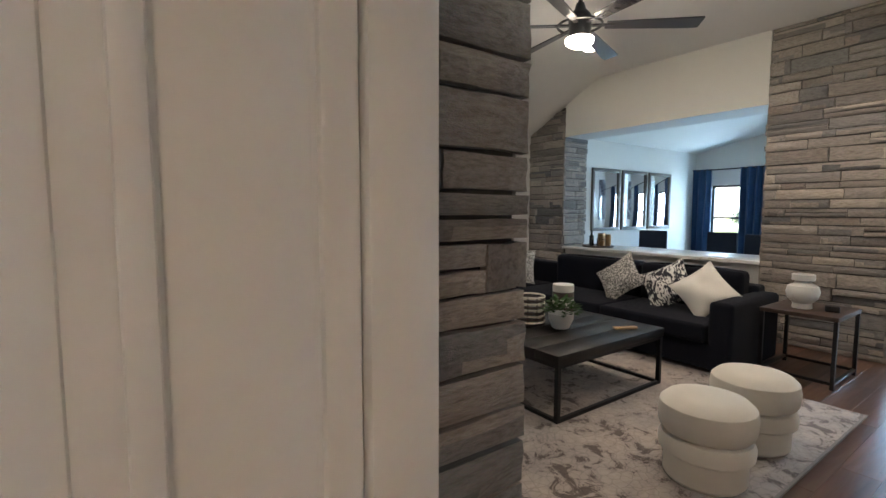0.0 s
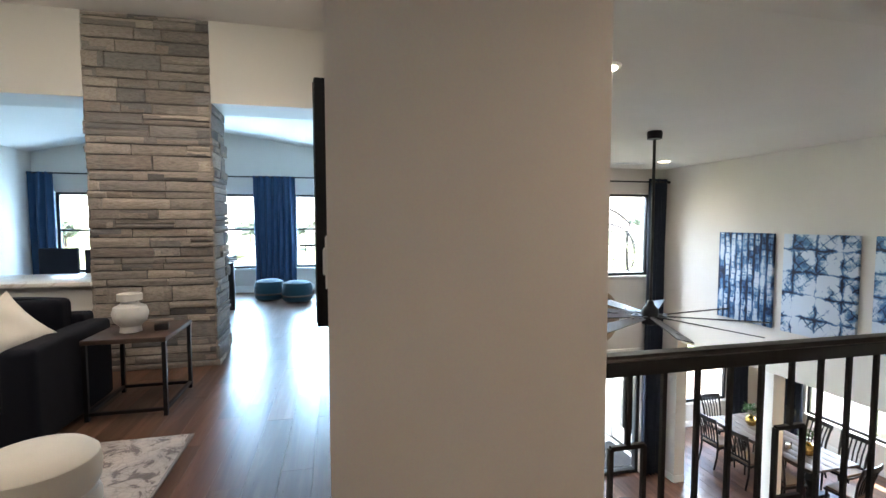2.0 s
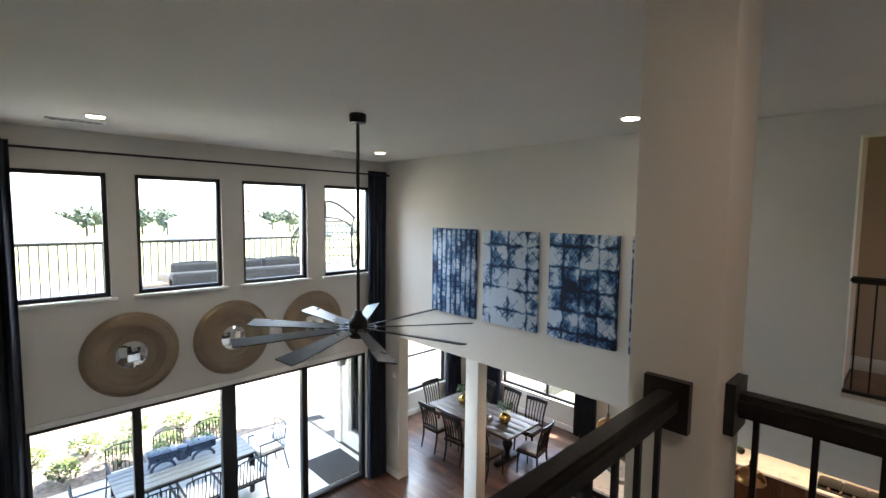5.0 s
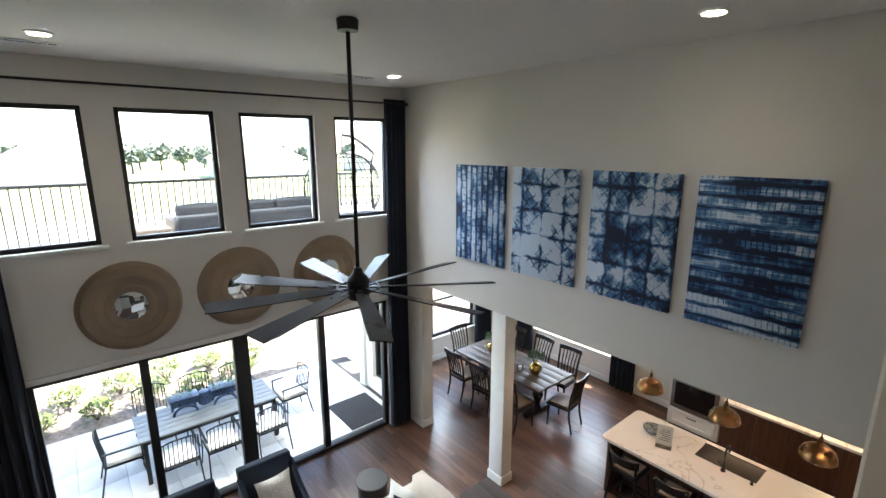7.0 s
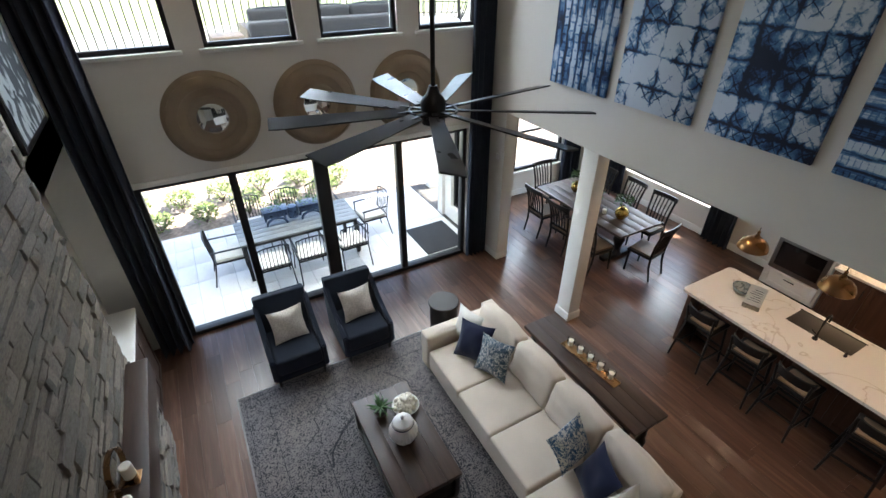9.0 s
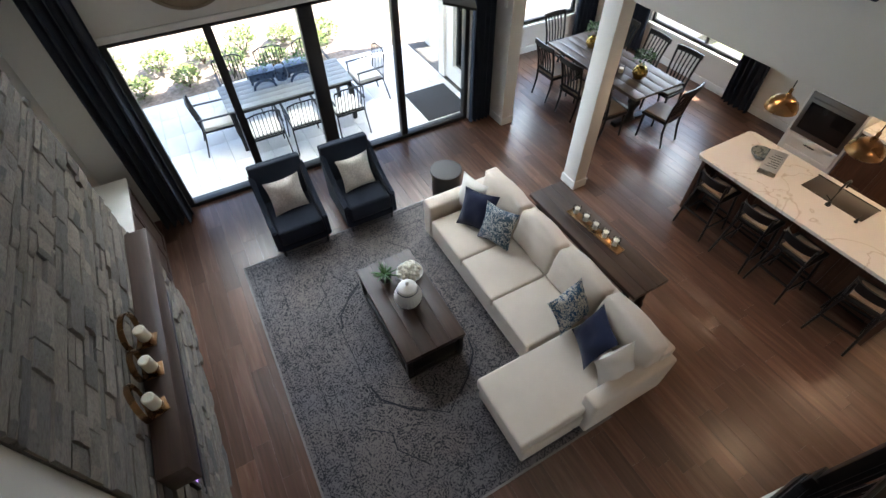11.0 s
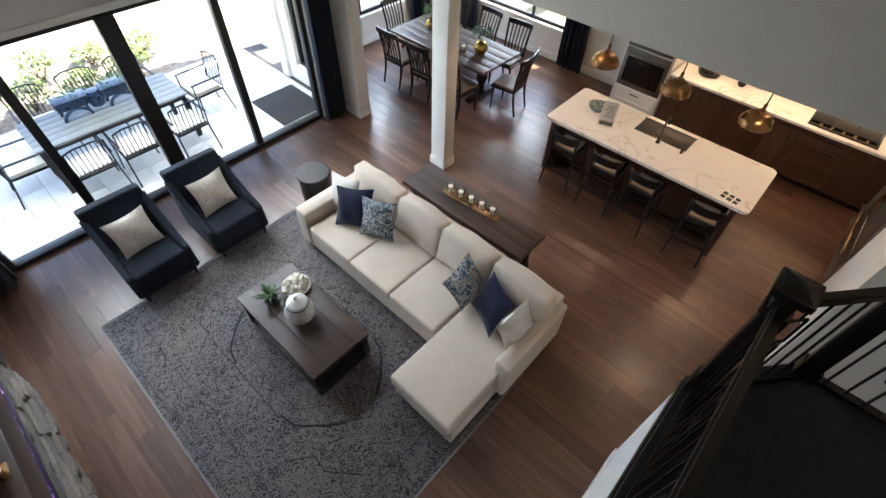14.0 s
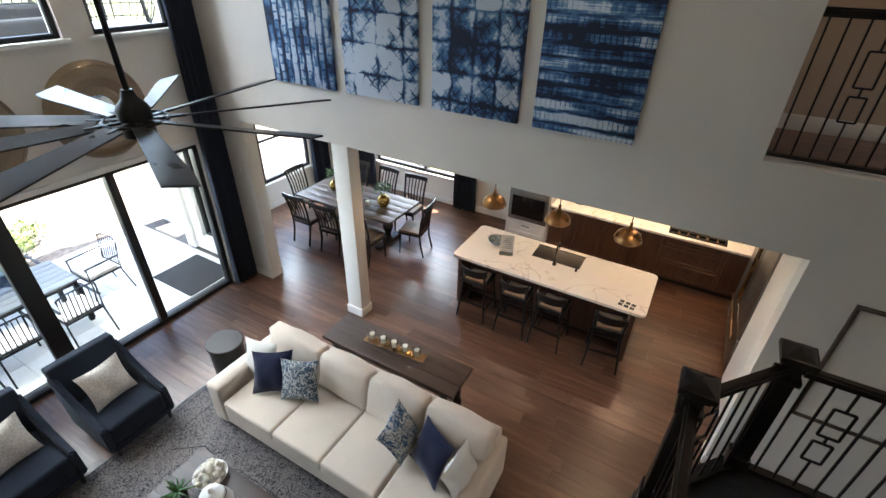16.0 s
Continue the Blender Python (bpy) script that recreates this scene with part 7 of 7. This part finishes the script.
leafy(plz, (0.3, 0, 0.27), 40, 0.17, 0.13, 0.06, 22)
mat_ = single("door_mat", one(box, 8.80, 9.80, -6.08, -5.24, -0.02, -0.006, 0.003), surface("charcoal_mat", (0.03, 0.03, 0.033), 0.95, dark=0.7, grain=150, relief=0.5), Matrix(), "charcoal door mat on the patio", "mat")
wl = thing("wall_lantern", pose(9.85, -6.24, 1.75), "pale outdoor wall lantern beside the patio", "lantern")
part("body", one(box, -0.07, 0.07, 0.02, 0.16, 0, 0.30, 0.01), STEEL, wl)
part("bracket", one(box, -0.04, 0.04, -0.02, 0.02, 0.08, 0.22), STEEL, wl)


def shrub(x, y, r, h, seed):
    t = thing("shrub", pose(x, y, -0.03), "sunlit yellow green garden shrub in the mulch bed", "shrub", "garden shrubs")
    rng = random.Random(seed)
    bm = bmnew()
    for _ in range(7):
        a = rng.random() * 6.28
        rod(bm, (0, 0, 0), (r * 0.7 * math.cos(a), r * 0.7 * math.sin(a), h * rng.uniform(0.5, 0.9)), 0.012, 0.005, 5)
    part("stems", bm, TABLEW, t)
    leafy(t, (0, 0, 0.05), 330, r, h, 0.075, seed, SHRUB, "leaves")


rng = random.Random(77)
for k in range(16):
    shrub(12.05 + 0.7 * (k % 2) + 0.4 * rng.random(), 1.6 - 0.42 * k, 0.22 + 0.12 * rng.random(), 0.34 + 0.22 * rng.random(), 100 + k)
fn = thing("garden_fence", Matrix(), "pale timber garden fence beyond the lawn", "fence")
for k in range(90):
    part("board", one(box, 30.0, 30.04, -30 + k * 0.75, -29.27 + k * 0.75, -0.35, 1.5), SIDING, fn)


def house(x, y, w, d, h, a, seed):
    t = thing("house", pose(x, y, -0.35, 0, 0, a), "pale suburban house with a hipped grey roof in the distance", "house", "distant houses")
    part("wall", one(box, -w / 2, w / 2, -d / 2, d / 2, 0, h), SIDING, t)
    bm = bmnew()
    e = 0.5
    b_ = [bm.verts.new(p) for p in ((-w / 2 - e, -d / 2 - e, h), (w / 2 + e, -d / 2 - e, h), (w / 2 + e, d / 2 + e, h), (-w / 2 - e, d / 2 + e, h))]
    r_ = [bm.verts.new(p) for p in ((-w / 2 + d / 2, 0, h + d * 0.32), (w / 2 - d / 2, 0, h + d * 0.32))]
    bm.faces.new(b_[::-1]), bm.faces.new((b_[0], b_[1], r_[1], r_[0])), bm.faces.new((b_[2], b_[3], r_[0], r_[1]))
    bm.faces.new((b_[1], b_[2], r_[1])), bm.faces.new((b_[3], b_[0], r_[0]))
    part("roof", bm, ROOF, t, smooth=False)
    for k in range(4):
        xx = -w / 2 + w * (k + 0.5) / 4
        wd = part("window", one(box, xx - 0.6, xx + 0.6, -d / 2 - 0.03, -d / 2, 1.0, 2.3), TRIM, t)
        part("pane", one(box, xx - 0.5, xx + 0.5, -d / 2 - 0.045, -d / 2 - 0.03, 1.1, 2.2), SIDING, wd)


for k, (x, y) in enumerate(((88, 24), (92, -2), (90, -30), (95, -60), (86, 56), (20, -60), (-5, -58))):
    house(x, y, 14, 10, 3.2, -90 if x > 30 else 180, k)


# leaf green paled and greyed: the haze of distance is in the colour
HAZELEAF = surface("hazed_leaf", (0.13, 0.16, 0.12), 0.7, dark=0.8, scale=2, relief=0.1)


def tree(x, y, h, seed):
    t = thing("tree", pose(x, y, -0.35), "distant broad leafy green tree", "tree", "distant trees")
    rng = random.Random(seed)
    bm = bmnew()
    sweep(bm, [(0, 0, 0), (0.1, 0.05, h * 0.25), (0, 0.1, h * 0.5)], [0.25, 0.2, 0.1], 7)
    for k in range(6):
        a = k * 1.05
        sweep(bm, [(0, 0.05, h * 0.35), (math.cos(a) * h * 0.14, math.sin(a) * h * 0.14, h * 0.5), (math.cos(a) * h * 0.25, math.sin(a) * h * 0.25, h * 0.7)], [0.1, 0.06, 0.03], 5)
    part("trunk", bm, TABLEW, t)
    bm = bmnew()
    for _ in range(300):
        a, b2, r = rng.random() * 6.28, rng.uniform(-1, 1), h * 0.42 * rng.random() ** 0.4
        p = Vector((r * math.cos(a) * math.sqrt(1 - b2 * b2), r * math.sin(a) * math.sqrt(1 - b2 * b2), h * 0.62 + r * 0.75 * b2))
        s = 0.55 * rng.uniform(0.6, 1.3)
        u = Vector((rng.uniform(-1, 1), rng.uniform(-1, 1), rng.uniform(-1, 1))).normalized() * s
        v = u.cross(Vector((rng.uniform(-1, 1), rng.uniform(-1, 1), 1))).normalized() * s
        bm.faces.new([bm.verts.new(q) for q in (p - u, p - v * 0.6, p + u, p + v * 0.6)])
    part("crown", bm, HAZELEAF, t, smooth=False)


for k in range(56):
    tree(112 + 6 * (k % 4), -95 + 3.4 * k, 5.0 + 0.4 * (k * 7 % 5), 300 + k)

# ---- planks and stones, piece by piece ----
def plank_mesh(length, width, h=0.012, b=0.0012):
    vs = [(0, 0, 0), (length, 0, 0), (length, width, 0), (0, width, 0), (b, b, h), (length - b, b, h), (length - b, width - b, h), (b, width - b, h),
          (0, 0, h - b), (length, 0, h - b), (length, width, h - b), (0, width, h - b)]
    fs = [(4, 5, 6, 7), (8, 9, 5, 4), (9, 10, 6, 5), (10, 11, 7, 6), (11, 8, 4, 7), (0, 1, 9, 8), (1, 2, 10, 9), (2, 3, 11, 10), (3, 0, 8, 11)]
    return vs, fs


def planks(name, x0, x1, y0, y1, top, near, label, mat=None, length=1.22, width=0.182, seed=1):
    """Staggered boards along x; those inside near = (x0, x1, y0, y1) are pieces of their own."""
    rng = random.Random(seed)
    floor_ob = thing(name, Matrix(), label, "floor")
    tagged(floor_ob, kind="structure")
    shared = {}
    vs_all, fs_all = [], []
    made = 0
    y = y1
    while y > y0 + 0.01:
        w = min(width, y - y0)
        x = x0 - rng.random() * length
        while x < x1:
            a, b = max(x, x0), min(x + length, x1)
            if b - a > 0.02:
                yy = y - w
                key = (round(b - a, 2), round(w, 3))
                vs, fs = plank_mesh(b - a - 0.0007, w - 0.0007)
                if near[0] < (a + b) / 2 < near[1] and near[2] < y < near[3] and made < 300:
                    if key not in shared:
                        me = bpy.data.meshes.new("plank")
                        me.from_pydata(vs, [], fs)
                        me.materials.append(mat or FLOORW)
                        shared[key] = me
                    ob = new("plank", shared[key])
                    ob.parent = floor_ob
                    ob.location = (a, yy, top - 0.012)
                    made += 1
                else:
                    k = len(vs_all)
                    vs_all += [(p[0] + a, p[1] + yy, p[2] + top - 0.012) for p in vs]
                    fs_all += [tuple(i + k for i in f) for f in fs]
            x += length
        y -= width
    if fs_all:
        me = bpy.data.meshes.new("planks_beyond")
        me.from_pydata(vs_all, [], fs_all)
        me.materials.append(mat or FLOORW)
        rest = new("planks_beyond", me)
        rest.parent = floor_ob
        rest["kind"] = "stuff"


planks("floor", -1.3, 8.54, -6.27, -0.42, 0.0, (2.0, 8.5, -7.1, -0.4), "reddish brown wood plank floor", seed=4)
planks("floor_dining_planks", 0.6, 10.0, -10.3, -6.27, 0.0, (1.3, 10, -9.6, -6.2), "reddish brown wood plank floor by the kitchen", seed=14)
planks("floor_loft_planks", -2.0, 10.98, -0.15, 1.6, LOFT, (0.0, 11, -0.5, 1.7), "reddish brown wood plank loft floor", seed=6)
planks("floor_loft_planks_far", -2.0, 10.98, 1.6, 5.6, LOFT, (0, 0, 0, 0), "reddish brown wood plank loft floor", seed=7)
planks("floor_overlook_planks", -2.0, 2.12, -2.52, -0.15, LOFT, (0, 0, 0, 0), "reddish brown wood plank loft floor", seed=8)
planks("floor_hall_planks", -1.4, 2.0, -7.24, -6.5, LOFT, (-2, 3, -9, -6), "reddish brown wood plank hall floor", seed=9)


def stone_meshes(mat, count=7, seed=5, rough=0.16):
    """Cut stones in a unit cell: face worn uneven, edges chipped back."""
    out = []
    rng = random.Random(seed)
    nx, nz = 5, 4
    for _ in range(count):
        vs, fs = [], []
        for j in range(nz):
            for i in range(nx):
                u, w = i / (nx - 1), j / (nz - 1)
                rim = i in (0, nx - 1) or j in (0, nz - 1)
                d = (0.55 + 0.2 * rng.random()) if rim else 0.86 + rough * (rng.random() - 0.4)
                ju = 0.0 if not rim else 0.012 * rng.random()
                jw = 0.06 * rng.random() if rim else 0.05 * (rng.random() - 0.5)
                vs.append((u + (ju if i == 0 else -ju if i == nx - 1 else 0.05 * (rng.random() - 0.5)), d, min(1, max(0, w + (jw if j == 0 else -jw if j == nz - 1 else jw)))))
        for j in range(nz - 1):
            for i in range(nx - 1):
                a = j * nx + i
                fs.append((a, a + 1, a + nx + 1, a + nx))
        rim = [i for i in range(nx)] + [j * nx + nx - 1 for j in range(1, nz)] + [(nz - 1) * nx + i for i in range(nx - 2, -1, -1)] + [j * nx for j in range(nz - 2, 0, -1)]
        k = len(vs)
        vs += [(vs[r][0], 0.0, vs[r][2]) for r in rim]
        n = len(rim)
        for q in range(n):
            fs.append((rim[q], k + q, k + (q + 1) % n, rim[(q + 1) % n]))
        me = bpy.data.meshes.new("stone")
        me.from_pydata(vs, [], fs)
        me.materials.append(mat)
        me.polygons.foreach_set("use_smooth", [True] * len(me.polygons))
        me.set_sharp_from_angle(angle=radians(40))
        out.append(me)
    return out


def stone_face(parent, origin, u_dir, out_dir, width, z0, z1, heights, lengths, meshes, seed, depth=(0.035, 0.06), gap=0.006, limit=300, skip=None):
    """Courses of stones over one face; origin is its lower start, u_dir along it and out_dir away from the wall."""
    rng = random.Random(seed)
    u_dir, out_dir = Vector(u_dir), Vector(out_dir)
    z, made = z0, 0
    joined_v, joined_f = [], []
    while z < z1 - 0.015:
        h = min(rng.uniform(*heights), z1 - z)
        if z1 - (z + h) < heights[0] * 0.6:
            h = z1 - z
        u = 0.0
        while u < width - 0.01:
            ln = min(rng.uniform(*lengths), width - u)
            if width - (u + ln) < lengths[0] * 0.5:
                ln = width - u
            split = rng.random() < 0.22 and h > heights[0] * 1.5
            for zz, hh in ((z, h / 2), (z + h / 2, h / 2)) if split else ((z, h),):
                if skip and skip(u + ln / 2, zz + hh / 2):
                    continue
                d = rng.uniform(*depth)
                me = meshes[rng.randrange(len(meshes))]
                p = Vector(origin) + u_dir * (u + gap / 2)
                m = Matrix(((u_dir.x * (ln - gap), out_dir.x * d, 0, p.x), (u_dir.y * (ln - gap), out_dir.y * d, 0, p.y), (0, 0, hh - gap, zz + gap / 2), (0, 0, 0, 1)))
                if made < limit:
                    ob = new("stone", me)
                    ob.parent = parent
                    ob.matrix_basis = m
                    made += 1
                else:
                    k = len(joined_v)
                    joined_v += [tuple(m @ v.co) for v in me.vertices]
                    joined_f += [tuple(i + k for i in q.vertices) for q in me.polygons]
            u += ln
        z += h
    if joined_f:
        me = bpy.data.meshes.new("stones_beyond")
        me.from_pydata(joined_v, [], joined_f)
        me.materials.append(meshes[0].materials[0])
        ob = new("stones_beyond", me)
        ob.parent = parent
        ob["kind"] = "stuff"


PALE_STONES = stone_meshes(STONE_PALE, 8, 5)
STONES = stone_meshes(STONE, 8, 9, 0.14)

bm = bmnew()
box(bm, 3.93, 6.73, -0.865, -0.822, 0.0, 1.36)
box(bm, 3.93, 6.73, -0.835, -0.8225, 1.36, 5.85)
fire_wall = tagged(new("wall_fireplace", mesh_of("wall_fireplace", bm, MORTAR)), "pale ledge stone fireplace wall rising to the ceiling", "wall", "", "structure")
stone_face(fire_wall, (3.93, -0.835, 0), (1, 0, 0), (0, -1, 0), 2.80, 1.37, 5.85, (0.06, 0.17), (0.14, 0.48), PALE_STONES, 3, depth=(0.012, 0.055))
stone_face(fire_wall, (3.93, -0.865, 0), (1, 0, 0), (0, -1, 0), 2.80, 0.0, 1.25, (0.06, 0.17), (0.14, 0.48), PALE_STONES, 4,
           depth=(0.015, 0.075), skip=lambda u, z: 0.28 < u < 2.46 and 0.74 < z < 1.22)
pier = tagged(new("wall_pier", mesh_of("wall_pier", one(box, 0.15, 0.765, 0.765, 1.25, LOFT, 6.83), MORTAR)), "rough brown and grey stone pier at the loft entry", "wall", "", "structure")
stone_face(pier, (0.15, 0.765, 0), (1, 0, 0), (0, -1, 0), 0.645, LOFT, 6.83, (0.07, 0.145), (0.22, 0.645), STONES, 21, (0.03, 0.045), 0.006)
stone_face(pier, (0.765, 0.765, 0), (0, 1, 0), (1, 0, 0), 0.49, LOFT, 6.83, (0.07, 0.145), (0.16, 0.40), STONES, 22, (0.02, 0.03), 0.006)
col_b = tagged(new("wall_stone_column", mesh_of("wall_stone_column", one(box, 5.92, 6.44, 1.01, 2.07, LOFT, 6.835), MORTAR)), "grey ledge stone column between loft and game room", "wall", "", "structure")
for o, u, n, w, s in (((5.92, 0.99, 0), (0, 1, 0), (-1, 0, 0), 1.10, 31), ((5.88, 1.01, 0), (1, 0, 0), (0, -1, 0), 0.58, 32), ((5.90, 2.07, 0), (1, 0, 0), (0, 1, 0), 0.55, 33)):
    stone_face(col_b, o, u, n, w, LOFT, 6.83 if n[1] == 0 else 6.04, (0.06, 0.16), (0.20, 0.62), STONES, s, (0.015, 0.055))
col_a = tagged(new("wall_stone_column", mesh_of("wall_stone_column", one(box, 5.92, 6.44, 4.90, 5.648, LOFT, 6.5), MORTAR)), "grey ledge stone column beside the loft pictures", "wall", "", "structure")
for o, u, n, w, s in (((5.92, 4.87, 0), (0, 1, 0), (-1, 0, 0), 0.77, 41), ((5.88, 4.90, 0), (1, 0, 0), (0, -1, 0), 0.58, 42)):
    stone_face(col_a, o, u, n, w, LOFT, 6.45 if n[1] == 0 else 6.04, (0.06, 0.16), (0.20, 0.62), STONES, s, (0.015, 0.055))
